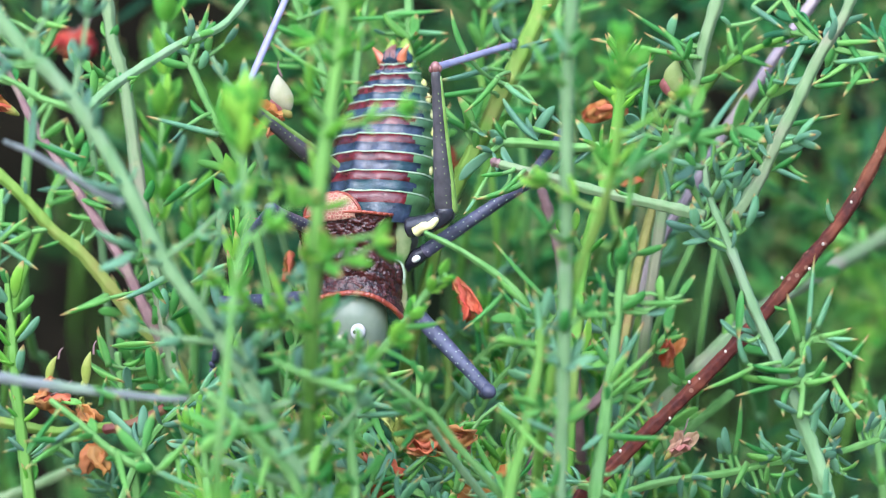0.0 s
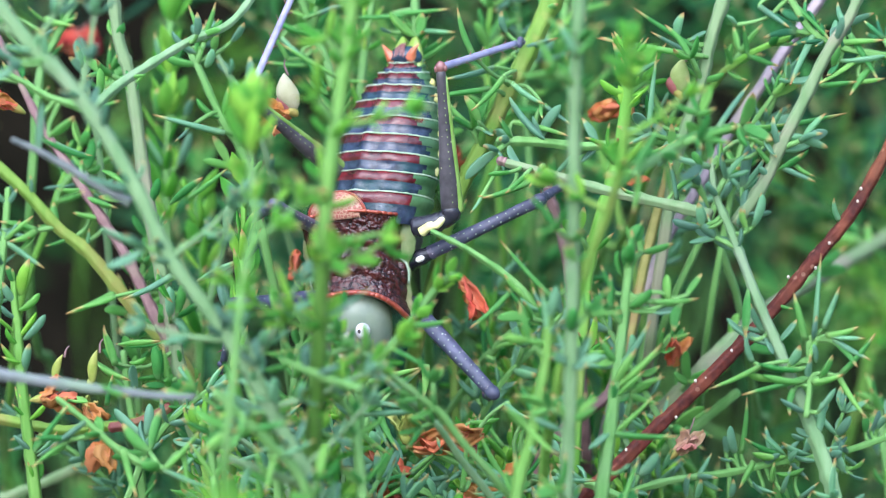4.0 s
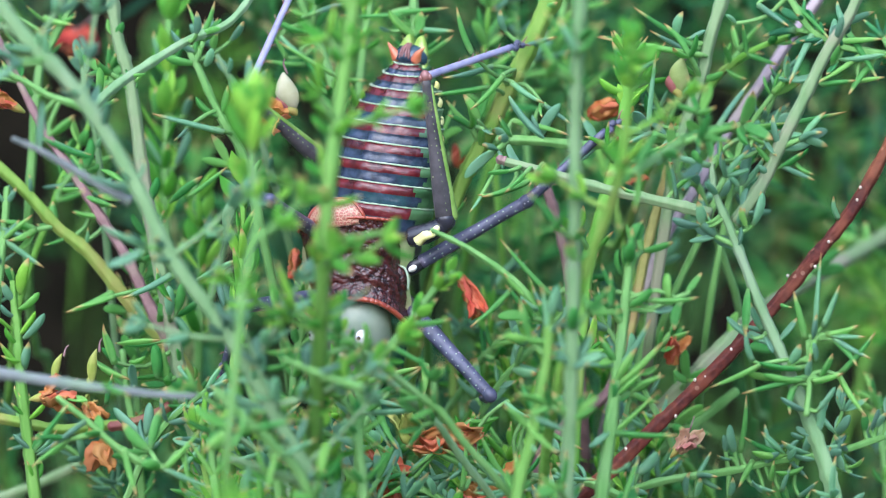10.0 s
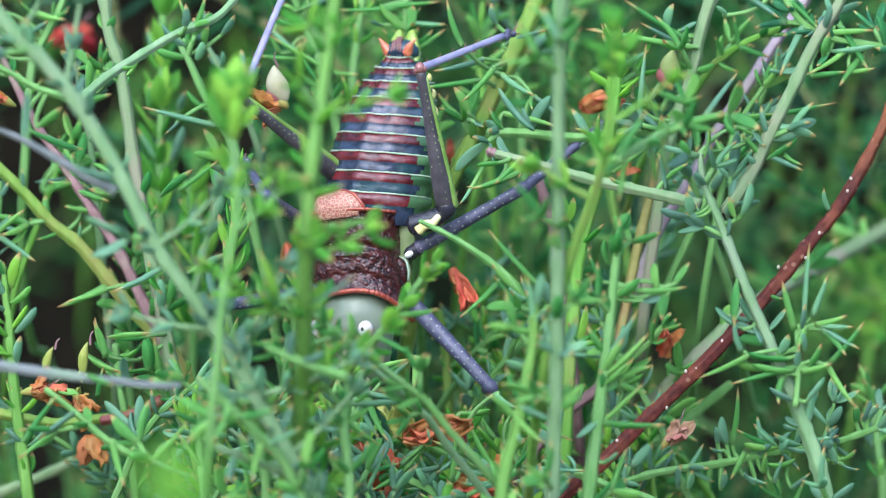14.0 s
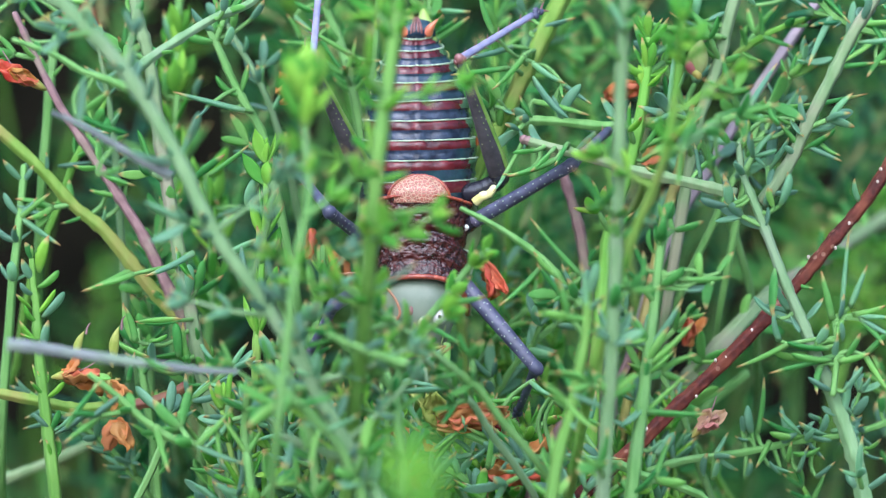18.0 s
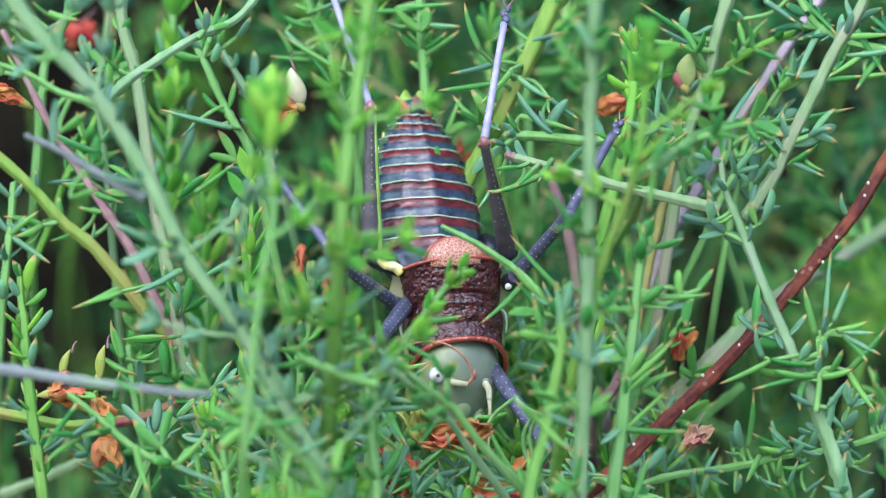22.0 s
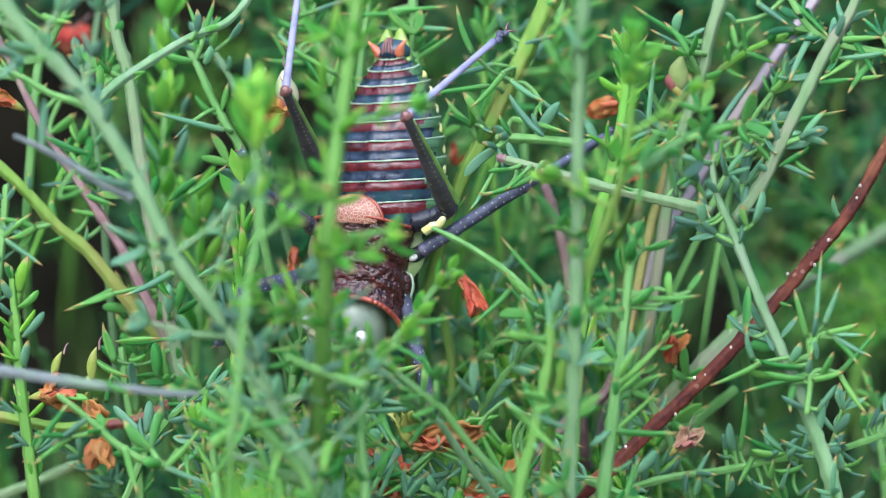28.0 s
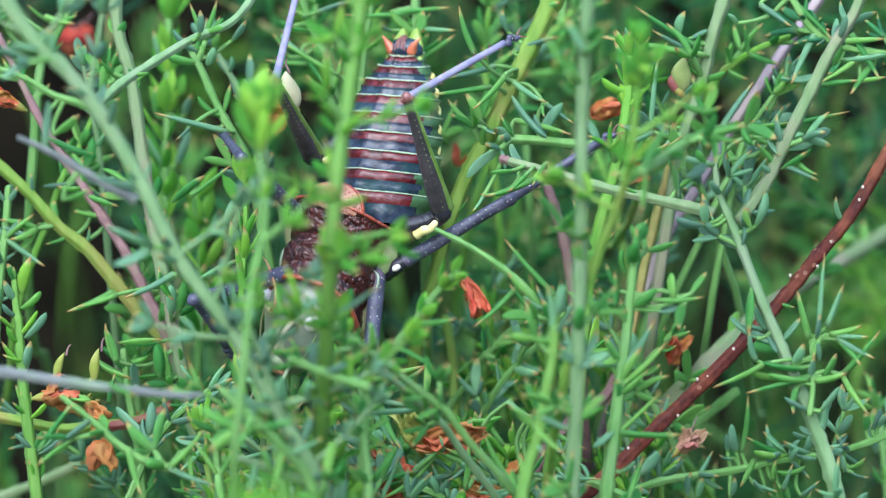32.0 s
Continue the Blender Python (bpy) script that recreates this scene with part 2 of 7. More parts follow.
# the insect
SHIELD = surface("shield_brown", (0.014, 0.005, 0.006), (0.060, 0.013, 0.011), 0.16, 2100, 1.0, coat=0.0, c=(0.048, 0.011, 0.009), spots=((0.17, 0.10, 0.09), 1900, 0.06))
RIM = surface("shield_rim", (0.19, 0.030, 0.018), (0.30, 0.065, 0.030), 0.3, 900, 0.3, coat=0.4)
PALE_RIM = surface("pale_rim", (0.17, 0.25, 0.09), (0.27, 0.34, 0.15), 0.35, 900, 0.3, through_light=0.25, c=(0.30, 0.26, 0.14))
# the teal third colour paints soft highlights onto the blue-black plates
BLUE = surface("blue_black_plate", (0.012, 0.018, 0.036), (0.036, 0.052, 0.090), 0.22, 1300, 0.6, coat=0.0, c=(0.022, 0.062, 0.072))
MAROON = surface("maroon_band", (0.036, 0.005, 0.007), (0.115, 0.013, 0.017), 0.20, 700, 1.0, coat=0.0, c=(0.085, 0.011, 0.014))
for plate in (BLUE, MAROON, SHIELD):
    plate.node_tree.nodes["Principled BSDF"].inputs["Specular IOR Level"].default_value = 0.5
WHITE_LINE = surface("pale_line", (0.27, 0.38, 0.25), (0.38, 0.47, 0.34), 0.4, 800, 0.1)
FLANK_AND_REFLECTION = surface("green_flank_and_reflection", (0.035, 0.10, 0.035), (0.08, 0.17, 0.065), 0.4, 500, 0.2, c=(0.05, 0.08, 0.07))
YELLOW = surface("yellow_mark", (0.66, 0.62, 0.16), (0.80, 0.78, 0.46), 0.4, 600, 0.1)
WHITE = surface("white_mark", (0.72, 0.72, 0.66), (0.84, 0.84, 0.80), 0.4, 600, 0.1)
BLACK = surface("black_hip", (0.008, 0.008, 0.012), (0.020, 0.020, 0.028), 0.25, 700, 0.5, coat=0.3, c=(0.03, 0.03, 0.045))
SLATE = surface("slate_leg", (0.034, 0.037, 0.066), (0.080, 0.084, 0.140), 0.45, 900, 0.6, coat=0.08, c=(0.075, 0.05, 0.075), spots=((0.42, 0.40, 0.42), 1700, 0.10))
DUSK = surface("dusky_femur", (0.036, 0.033, 0.038), (0.075, 0.068, 0.076), 0.48, 900, 0.6, coat=0.05, c=(0.07, 0.06, 0.05), spots=((0.30, 0.32, 0.18), 1250, 0.08))
LILAC_LEG = surface("lilac_shin", (0.18, 0.175, 0.28), (0.27, 0.265, 0.38), 0.4, 900, 0.2, c=(0.30, 0.27, 0.30))
JOINT = surface("knee_brown", (0.13, 0.05, 0.045), (0.24, 0.11, 0.10), 0.35, 900, 0.3, coat=0.3)
RUSTY = surface("rusty_feeler", (0.30, 0.13, 0.07), (0.42, 0.21, 0.12), 0.45, 900, 0.1)
EDGE_GREEN = surface("green_keel", (0.13, 0.24, 0.04), (0.21, 0.33, 0.08), 0.4, 900, 0.1)
FACE = surface("pale_green_face", (0.135, 0.175, 0.125), (0.20, 0.235, 0.175), 0.38, 420, 0.3, coat=0.0, c=(0.21, 0.26, 0.12), spots=((0.26, 0.22, 0.14), 900, 0.05))
FACE_LOW = surface("olive_face", (0.19, 0.27, 0.135), (0.28, 0.345, 0.195), 0.36, 500, 0.4, coat=0.2, c=(0.28, 0.30, 0.18), spots=((0.16, 0.09, 0.05), 900, 0.07))
EYE = surface("grey_eye", (0.46, 0.44, 0.44), (0.62, 0.60, 0.60), 0.25, 2500, 0.1, coat=0.5)
PUPIL = surface("pupil", (0.03, 0.02, 0.02), (0.06, 0.05, 0.05), 0.2, 900, 0)
ORANGE = surface("orange_cercus", (0.42, 0.12, 0.05), (0.56, 0.22, 0.10), 0.3, 900, 0.2, coat=0.3, c=(0.30, 0.06, 0.03))
LIME_PLATE = surface("lime_tail_plate", (0.17, 0.27, 0.03), (0.26, 0.36, 0.07), 0.35, 700, 0.2, coat=0.2)


def net_surface(name, cell, line, scale):
    """Raised pale cells between darker veins, as on the stub wings."""
    m = surface(name, cell, tuple(v * 1.15 for v in cell), 0.35, 500, 0.0, coat=0.2)
    n, l = m.node_tree.nodes, m.node_tree.links
    v = n.new("ShaderNodeTexVoronoi")
    v.feature = "DISTANCE_TO_EDGE"
    v.inputs["Scale"].default_value = scale
    co = n.new("ShaderNodeTexCoord")
    l.new(co.outputs["Object"], v.inputs["Vector"])
    k = n.new("ShaderNodeValToRGB")
    k.color_ramp.elements[0].position, k.color_ramp.elements[1].position = 0.06, 0.16
    l.new(v.outputs["Distance"], k.inputs[0])
    x = n.new("ShaderNodeMix")
    x.data_type = "RGBA"
    p = n["Principled BSDF"]
    old = p.inputs["Base Color"].links[0].from_socket
    l.new(k.outputs[0], x.inputs[0])
    x.inputs[6].default_value = (*line, 1)
    l.new(old, x.inputs[7])
    l.new(x.outputs[2], p.inputs["Base Color"])
    b = n.new("ShaderNodeBump")
    b.inputs["Strength"].default_value, b.inputs["Distance"].default_value = 0.7, 0.0002
    l.new(k.outputs[0], b.inputs["Height"])
    l.new(b.outputs[0], p.inputs["Normal"])
    return m


WING = net_surface("netted_wing", (0.30, 0.105, 0.075), (0.45, 0.27, 0.18), 3200)


# ---- building helpers ----
def part(name, bm, material, parent, label=""):
    """Links a bmesh (or a mesh) as one smooth mesh object under a thing or a part."""
    if isinstance(bm, bmesh.types.BMesh):
        me = bpy.data.meshes.new(name)
        bmesh.ops.recalc_face_normals(bm, faces=bm.faces)
        bm.to_mesh(me)
        bm.free()
        for m in material if isinstance(material, (list, tuple)) else [material]:
            me.materials.append(m)
        me.shade_smooth()
    else:
        me = bm
    ob = new(name, me)
    ob.parent = parent
    if label:
        ob["label"] = label
    return ob


def rings(rows, cap=True, bm=None, mats=None):
    """Skins a list of closed rings of points; mats gives a material slot for each band."""
    bm = bm or bmesh.new()
    loops = [[bm.verts.new(p) for p in row] for row in rows]
    n = len(loops[0])
    for i, (a, b) in enumerate(zip(loops, loops[1:])):
        for k in range(n):
            f = bm.faces.new((a[k], a[(k + 1) % n], b[(k + 1) % n], b[k]))
            if mats:
                f.material_index = mats[i]
    if cap:
        bm.faces.new(loops[0][::-1])
        f = bm.faces.new(loops[-1])
        if mats:
            f.material_index = mats[-1]
    return bm


def smooth_path(points, per=6):
    """A Catmull-Rom curve through points: places along it."""
    p = [Vector(v) for v in points]
    p = [p[0] * 2 - p[1], *p, p[-1] * 2 - p[-2]]
    out = []
    for i in range(1, len(p) - 2):
        a, b, c, d = p[i - 1:i + 3]
        for k in range(per):
            t = k / per
            out.append(0.5 * (2 * b + (c - a) * t + (2 * a - 5 * b + 4 * c - d) * t * t + (3 * b - a - 3 * c + d) * t ** 3))
    out.append(p[-2])
    return out


def frames(path):
    """For each place of a path its tangent and two sideways axes, turned as little as possible."""
    side = None
    for i, q in enumerate(path):
        t = (path[min(i + 1, len(path) - 1)] - path[max(i - 1, 0)]).normalized()
        if side is None:
            side = t.orthogonal().normalized()
        side = (side - t * side.dot(t)).normalized()
        yield q, t, side, t.cross(side)


def tube(path, r0, r1, sides=9, ridge=0.08, wobble=0.05, seed=0, run=None, nodes=0):
    """A tapering, slightly ridged and knotted tube along a path with a rounded tip; the taper ends after run places, every nodes places it swells."""
    rnd = random.Random(seed)
    n = len(path)
    rows = []
    for i, (q, t, u, v) in enumerate(frames(path)):
        r = (r0 + (r1 - r0) * min(1, i / ((run or n) - 1))) * (1 + wobble * rnd.uniform(-1, 1))
        if nodes and i % nodes == nodes // 2:
            r *= 1.16
        ring = [(u * math.cos(a) + v * math.sin(a)) * r * (1 + ridge * (math.cos(5 * a + 0.04 * i) if sides > 12 else k % 2)) for k in range(sides) for a in [2 * math.pi * k / sides]]
        if i == 0:
            for back, w in ((0.75, 0.25), (0.5, 0.7), (0.2, 0.93)):
                rows.append([q - t * r * back + p * w for p in ring])
        rows.append([q + p for p in ring])
    return rings(rows)


def blade(kind, seed):
    """One leaf or spine of unit length along z that bows towards +y at its tip: folded along its middle, tapered at both ends."""
    rnd = random.Random(seed)
    bend, twist, sway = rnd.uniform(0.0, 0.36), rnd.uniform(-0.5, 0.5), rnd.uniform(-0.05, 0.05)
    if kind == "leaf" and seed % 2:
        stops = [(0, 0.036), (0.08, 0.070), (0.22, 0.100), (0.45, 0.116), (0.68, 0.114), (0.84, 0.092), (0.93, 0.060), (0.98, 0.028), (1, 0.004)]
        flat, full = 0.55, rnd.uniform(0.85, 1.1)
    elif kind == "leaf":
        stops = [(0, 0.034), (0.08, 0.056), (0.22, 0.090), (0.42, 0.110), (0.62, 0.102), (0.78, 0.078), (0.90, 0.046), (0.96, 0.022), (1, 0.003)]
        flat, full = 0.46, rnd.uniform(0.85, 1.2)
    elif kind == "broad":
        stops = [(0, 0.030), (0.12, 0.070), (0.32, 0.145), (0.55, 0.165), (0.76, 0.125), (0.90, 0.056), (0.97, 0.024), (1, 0.005)]
        flat, full = 0.26, rnd.uniform(0.85, 1.15)
        bend *= 0.75
    else:
        stops = [(0, 0.060), (0.12, 0.062), (0.35, 0.062), (0.58, 0.053), (0.75, 0.042), (0.88, 0.027), (0.96, 0.015), (1, 0.003)]
        flat, full = 0.75, rnd.uniform(0.8, 1.1)
        bend *= 0.4
    rows = []
    for z, w in stops:
        w *= full
        row = []
        for k in range(8):
            depth = flat * (-0.15 if k == 2 and kind != "spine" else 1.25 if k == 6 else 1.0)
            x, y = math.cos(2 * math.pi * k / 8) * w, math.sin(2 * math.pi * k / 8) * w * depth
            c, d = math.cos(twist * z), math.sin(twist * z)
            row.append((x * c - y * d + sway * math.sin(math.pi * z), x * d + y * c + bend * (z * z - z), z))
        rows.append(row)
    return rings(rows)


def blade_mesh(kind, tone, seed):
    bm = blade(kind, seed)
    me = bpy.data.meshes.new(kind)
    bmesh.ops.recalc_face_normals(bm, faces=bm.faces)
    bm.to_mesh(me)
    bm.free()
    me.materials.append((PLAIN if kind == "broad" or (kind == "leaf" and seed % 2) else LEAF)[tone])
    me.shade_smooth()
    return me


BLADES = {(k, tone): [blade_mesh(k, tone, 31 * i + 7) for i in range(10)] for k in ("leaf", "broad", "spine") for tone in LEAF}


def point_along(q, d, roll, size):
    """The matrix of a piece whose z runs along d from q."""
    return Matrix.Translation(q) @ Vector(d).to_track_quat("Z", "Y").to_matrix().to_4x4() @ pose(0, 0, 0, 0, 0, roll) @ Matrix.Diagonal((size, size, size, 1))


def place(mm):
    """Millimetres from the insect's mean place to metres in the world."""
    return Vector((mm[0] * MM, mm[1] * MM, CENTRE + mm[2] * MM))


class Branch:
    """A branch of the shrub: an Empty at its base with a stem, twigs, leaves and spines."""

    def __init__(self, tone, points, r0, r1, label, root=True, leaf="green", seed=1):
        self.rnd = random.Random(seed)
        self.leaf, self.tone = leaf, tone
        path = smooth_path([place(p) for p in points])
        self.path = path[::-1]
        stem = list(path)
        base = path[-1]
        if root:
            foot = Vector((0.25 * base.x + self.rnd.uniform(-0.03, 0.03), 0.16 + self.rnd.uniform(-0.03, 0.03), -0.01))
            run = (base - path[-3]).normalized() * 0.012 + Vector((0, 0.010, -0.008))
            stem += smooth_path([base, base + run, base + run * 1.4 + Vector((0, 0.06, -0.035)), base * 0.45 + foot * 0.55 + Vector((0, 0.05, 0.0)), foot], 5)[1:]
        self.thing = new("shrub_branch")
        self.origin = stem[-1].copy()
        self.thing.location = self.origin
        tagged(self.thing, label, "branch", "branches of the shrub")
        local = [p - self.origin for p in stem]
        part("stem", tube(local, r0 * MM, r1 * MM, 20, 0.11, 0.10 if tone in ("red", "pink") else 0.06, seed, len(path), 7), STEM[tone], self.thing)

    def at(self, s):
        k = s * (len(self.path) - 1)
        i = min(int(k), len(self.path) - 2)
        q = self.path[i].lerp(self.path[i + 1], k - i)
        return q, (self.path[i + 1] - self.path[i]).normalized()

    def piece(self, kind, q, d, size, tone=None, under=None, toward=None):
        """One leaf or spine along d that curls towards another direction; long ones are no thicker than short ones."""
        ob = new("spine" if kind == "spine" else "leaf", self.rnd.choice(BLADES[(kind, tone or self.leaf)]))
        ob.parent = under or self.thing
        z = Vector(d).normalized()
        curl = (toward or Vector((0, 0, 1))) + Vector([self.rnd.uniform(-0.5, 0.5) for _ in range(3)])
        y = (curl - z * curl.dot(z)).normalized()
        thick = min(size * (1.8 if kind == "spine" else 1.6), (5.2 if kind == "spine" else 4.4) * MM)
        turn = Matrix((y.cross(z), y, z)).transposed().to_4x4()
        ob.matrix_basis = Matrix.Translation(q - self.origin) @ turn @ Matrix.Diagonal((thick, thick, size, 1))
        return ob

    def whorl(self, q, t, count, size, spread, kinds, under=None, tone=None):
        turn = self.rnd.uniform(0, 360)
        side = t.orthogonal().normalized()
        for k in range(count):
            a = radians(turn + 360 * k / count + self.rnd.uniform(-25, 25))
            out = side * math.cos(a) + t.cross(side) * math.sin(a)
            e = radians(spread * self.rnd.uniform(0.6, 1.35))
            self.piece(self.rnd.choice(kinds), q, t * math.cos(e) + out * math.sin(e), size * MM * self.rnd.uniform(0.65, 1.2), tone, under, t)

    def dress(self, gap, size, count=3, spread=45, kinds=("leaf", "spine"), low=0.02, high=1.0, tone=None):
        """Whorls of leaves along the visible run, gap millimetres apart."""
        length = sum((a - b).length for a, b in zip(self.path, self.path[1:])) / MM
        s = low
        while s < high:
            q, t = self.at(min(s, 0.999))
            self.whorl(q, t, count, size, spread, kinds, tone=tone)
            s += 0.8 * gap / length * self.rnd.uniform(0.7, 1.3)
        return self

    def twig(self, s, angle, length, lean=0.0, r=0.28, size=2.4, gap=3.0, count=3, kinds=("leaf", "leaf", "spine"), tone=None):
        """A side twig that leaves the stem at s; angle in the upright plane (0 right, 90 up), lean towards the viewer."""
        q, t = self.at(s)
        a = radians(angle)
        d = Vector((math.cos(a), -math.sin(radians(lean)), math.sin(a))).normalized()
        pts = [q, q + d * length * 0.5 * MM + Vector((0, 0, -0.04 * length * MM)), q + d * length * MM]
        path = smooth_path(pts, 4)
        tw = part("twig", tube([p - self.origin for p in path], r * MM, r * 0.55 * MM, 6, seed=int(s * 999)), STEM["green" if self.tone in ("red", "pink", "khaki", "mauve", "rust") else self.tone], self.thing)
        n = max(2, int(length / gap))
        for k in range(1, n + 1):
            i = k / n * (len(path) - 1.001)
            j = int(i)
            self.whorl(path[j].lerp(path[j + 1], i - j), d, count, size, 42, kinds, tw, tone)
        self.whorl(path[-1], d, 4, size * 0.8, 20, kinds, tw, tone)
        return self

    def thorns(self, gap, size=3.5, low=0.05, high=0.98):
        """Short forked thorns along the run: a stalk that splits into three or four yellow-tipped spines."""
        length = sum((a - b).length for a, b in zip(self.path, self.path[1:])) / MM
        s = low
        while s < high:
            q, t = self.at(min(s, 0.999))
            side = t.orthogonal().normalized()
            a = self.rnd.uniform(0, 6.28)
            d = (t * 0.6 + side * math.cos(a) + t.cross(side) * math.sin(a) * 0.6).normalized()
            reach_mm = size * self.rnd.uniform(0.5, 0.9) * MM
            end = q + d * reach_mm
            tw = part("twig", tube([p - self.origin for p in (q, q.lerp(end, 0.5), end)], 0.27 * MM, 0.22 * MM, 7), STEM["green"], self.thing)
            self.whorl(end, d, self.rnd.choice((3, 3, 4)), size, 38, ("spine", "leaf"), tw)
            self.whorl(q, t, 2, size * 0.75, 50, ("leaf",))
            s += 1.15 * gap / length * self.rnd.uniform(0.7, 1.3)
        return self

    def lenticels(self, *spots):
        """Pale raised corky specks on the side of the stem that faces the viewer: x, y, z each."""
        for k in range(0, len(spots), 3):
            q = place(spots[k:k + 3]) - self.origin
            rows = [[q + Vector((math.cos(a) * r * MM, -0.55 * MM + h * MM, math.sin(a) * r * MM * 1.3)) for a in [2 * math.pi * i / 8 for i in range(8)]] for r, h in ((0.15, 0.25), (0.13, 0.0), (0.06, -0.10))]
            part("lenticel", rings(rows), CORK, self.thing)
        return self

    def stalk(self, a, d):
        """A thin side twig from the nearest place of the stem to a leaf or spine that stands off it."""
        near = min(self.path, key=lambda p: (p - a).length)
        gap = (near - a).length
        if 0.9 * MM < gap < 7 * MM:
            mid = near.lerp(a, 0.55) - d.normalized() * 0.18 * gap
            part("twig", tube([p - self.origin for p in smooth_path([near, mid, a, a + d.normalized() * 0.4 * MM], 3)], 0.21 * MM, 0.16 * MM, 7), STEM["green"], self.thing)

    def spine(self, *ends):
        """Long spines, each from one place to another, in millimetres."""
        for k in range(0, len(ends), 6):
            a, b = place(ends[k:k + 3]), place(ends[k + 3:k + 6])
            self.stalk(a, b - a)
            self.piece("spine", a, b - a, (b - a).length, self.rnd.choice(("green", "blue", "green")))
        return self

    def leaves(self, *ends):
        """Single leaves, each from one place to another, in millimetres."""
        for k in range(0, len(ends), 6):
            a, b = place(ends[k:k + 3]), place(ends[k + 3:k + 6])
            self.stalk(a, b - a)
            self.piece("leaf", a, b - a, (b - a).length, self.rnd.choice((self.leaf, self.leaf, "green", "blue", "blue")))
        return self


# ---- ground ----
def build_ground():
    bm = bmesh.new()
    steps = [-400, -60, -12, -4, -2, -1.2, -0.8, -0.5, -0.25, 0, 0.25, 0.5, 0.8, 1.2, 2, 4, 12, 60, 400]
    grid = [[bm.verts.new((x, y, 0.02 * noise.noise((x * 2, y * 2, 0)) - 0.012)) for x in steps] for y in steps]
    for r, s in zip(grid, grid[1:]):
        for i in range(len(steps) - 1):
            bm.faces.new((r[i], r[i + 1], s[i + 1], s[i]))
    ob = part("ground", bm, SOIL, None)
    tagged(ob, "dark bare soil under the shrub", "ground", kind="structure")


build_ground()


# ---- the inside of the shrub: joined foliage behind the branches ----
def sprig_template(seed, leaves, stem_r=0.012):
    """Vertices and faces of one unit sprig along z: stem, leaves, and which faces are leaves."""
    rnd = random.Random(seed)
    verts, faces, kinds = [], [], []
    for k in range(2):
        for i in range(4):
            a = math.pi / 2 * i
            verts.append((math.cos(a) * stem_r * (1 - 0.5 * k), math.sin(a) * stem_r * (1 - 0.5 * k), k * 0.95))
    for i in range(4):
        faces.append((i, (i + 1) % 4, 4 + (i + 1) % 4, 4 + i))
        kinds.append(1)
    for j in range(leaves):
        z = 0.06 + 0.92 * j / leaves
        a, e = 2.4 * j + rnd.uniform(-0.4, 0.4), radians(rnd.uniform(22, 70))
        d = Vector((math.cos(a) * math.sin(e), math.sin(a) * math.sin(e), math.cos(e)))
        u = d.orthogonal().normalized()
        v = d.cross(u)
        size, w = rnd.uniform(0.11, 0.20), rnd.uniform(0.013, 0.022)
        b = len(verts)
        o = Vector((0, 0, z))
        for f, ww in ((0, 0.5), (0.5, 1.0), (0.85, 0.6)):
            for m in range(3):
                an = 2.09 * m
                verts.append(tuple(o + d * size * f + (u * math.cos(an) + v * math.sin(an) * 0.6) * w * ww))
        verts.append(tuple(o + d * size))
        for g in range(2):
            for m in range(3):
                faces.append((b + 3 * g + m, b + 3 * g + (m + 1) % 3, b + 3 * g + 3 + (m + 1) % 3, b + 3 * g + 3 + m))
                kinds.append(0)
        for m in range(3):
            faces.append((b + 6 + m, b + 6 + (m + 1) % 3, b + 9))
            kinds.append(0)
    return np.array(verts), faces, kinds


TEMPLATES = [sprig_template(i, 30) for i in range(5)]


def foliage(name, label, sprigs, material):
    """One joined mesh of sprigs: rows of a place, a direction and a size, in metres."""
    verts, faces, kinds, base = [], [], [], 0
    for i, (q, d, size) in enumerate(sprigs):
        v, f, k = TEMPLATES[i % len(TEMPLATES)]
        m = np.array(point_along(q, d, 70.0 * i, size))
        verts.append(v @ m[:3, :3].T + m[:3, 3])
        faces += [tuple(n + base for n in face) for face in f]
        kinds += k
        base += len(v)
    me = bpy.data.meshes.new(name)
    me.from_pydata(np.vstack(verts).tolist(), [], faces)
    me.materials.append(material)
    me.materials.append(TWIG_STUFF)
    me.polygons.foreach_set("material_index", kinds)
    me.shade_smooth()
    me.update()
    return tagged(new(name, me), label, "foliage", kind="stuff")


GAPS = ((20, 32, -19, 1), (32, 52, -19, -5), (-55, -30, -12, 15), (-20, -13, 14, 24), (-29, -20.5, 8, 17), (13, 24, 5, 9))     # dark hollows of the thicket: x from, to, z from, to


def inner_sprigs(seed, count, near, far, wide, low, high, size):
    rnd = random.Random(seed)
    out = []
    for _ in range(count):
        y = near + (far - near) * rnd.random()
        k = (0.5 + y) / 0.5
        x, z = rnd.uniform(-wide, wide), rnd.uniform(low, high)
        if any(c[0] - 4 < x / MM < c[1] and c[2] - 12 < z / MM < c[3] for c in GAPS) and y < 0.2:
            continue
        q = Vector((x * k, y, CENTRE + z * k))
        d = Vector((rnd.gauss(0, 0.55), rnd.gauss(-0.15, 0.45), rnd.gauss(0.8, 0.4))).normalized()
        out.append((q, d, size * rnd.uniform(0.7, 1.3)))
    return out


foliage("inner_foliage", "dense narrow green leaves behind the branches", inner_sprigs(5, 80, 0.045, 0.11, 0.050, -0.040, 0.026, 0.026), FAR_LEAF)
foliage("inner_foliage", "dense narrow blue-green leaves behind the branches", inner_sprigs(6, 60, 0.06, 0.14, 0.052, -0.044, 0.028, 0.030), FAR_BLUE)
foliage("inner_foliage", "shaded leaves deep inside the shrub", inner_sprigs(7, 50, 0.09, 0.24, 0.09, -0.07, 0.05, 0.045), FAR_LEAF)
foliage("shrub_depth", "shaded heart of the shrub", inner_sprigs(8, 110, 0.22, 0.42, 0.24, -0.34, 0.16, 0.10), FAR_LEAF)
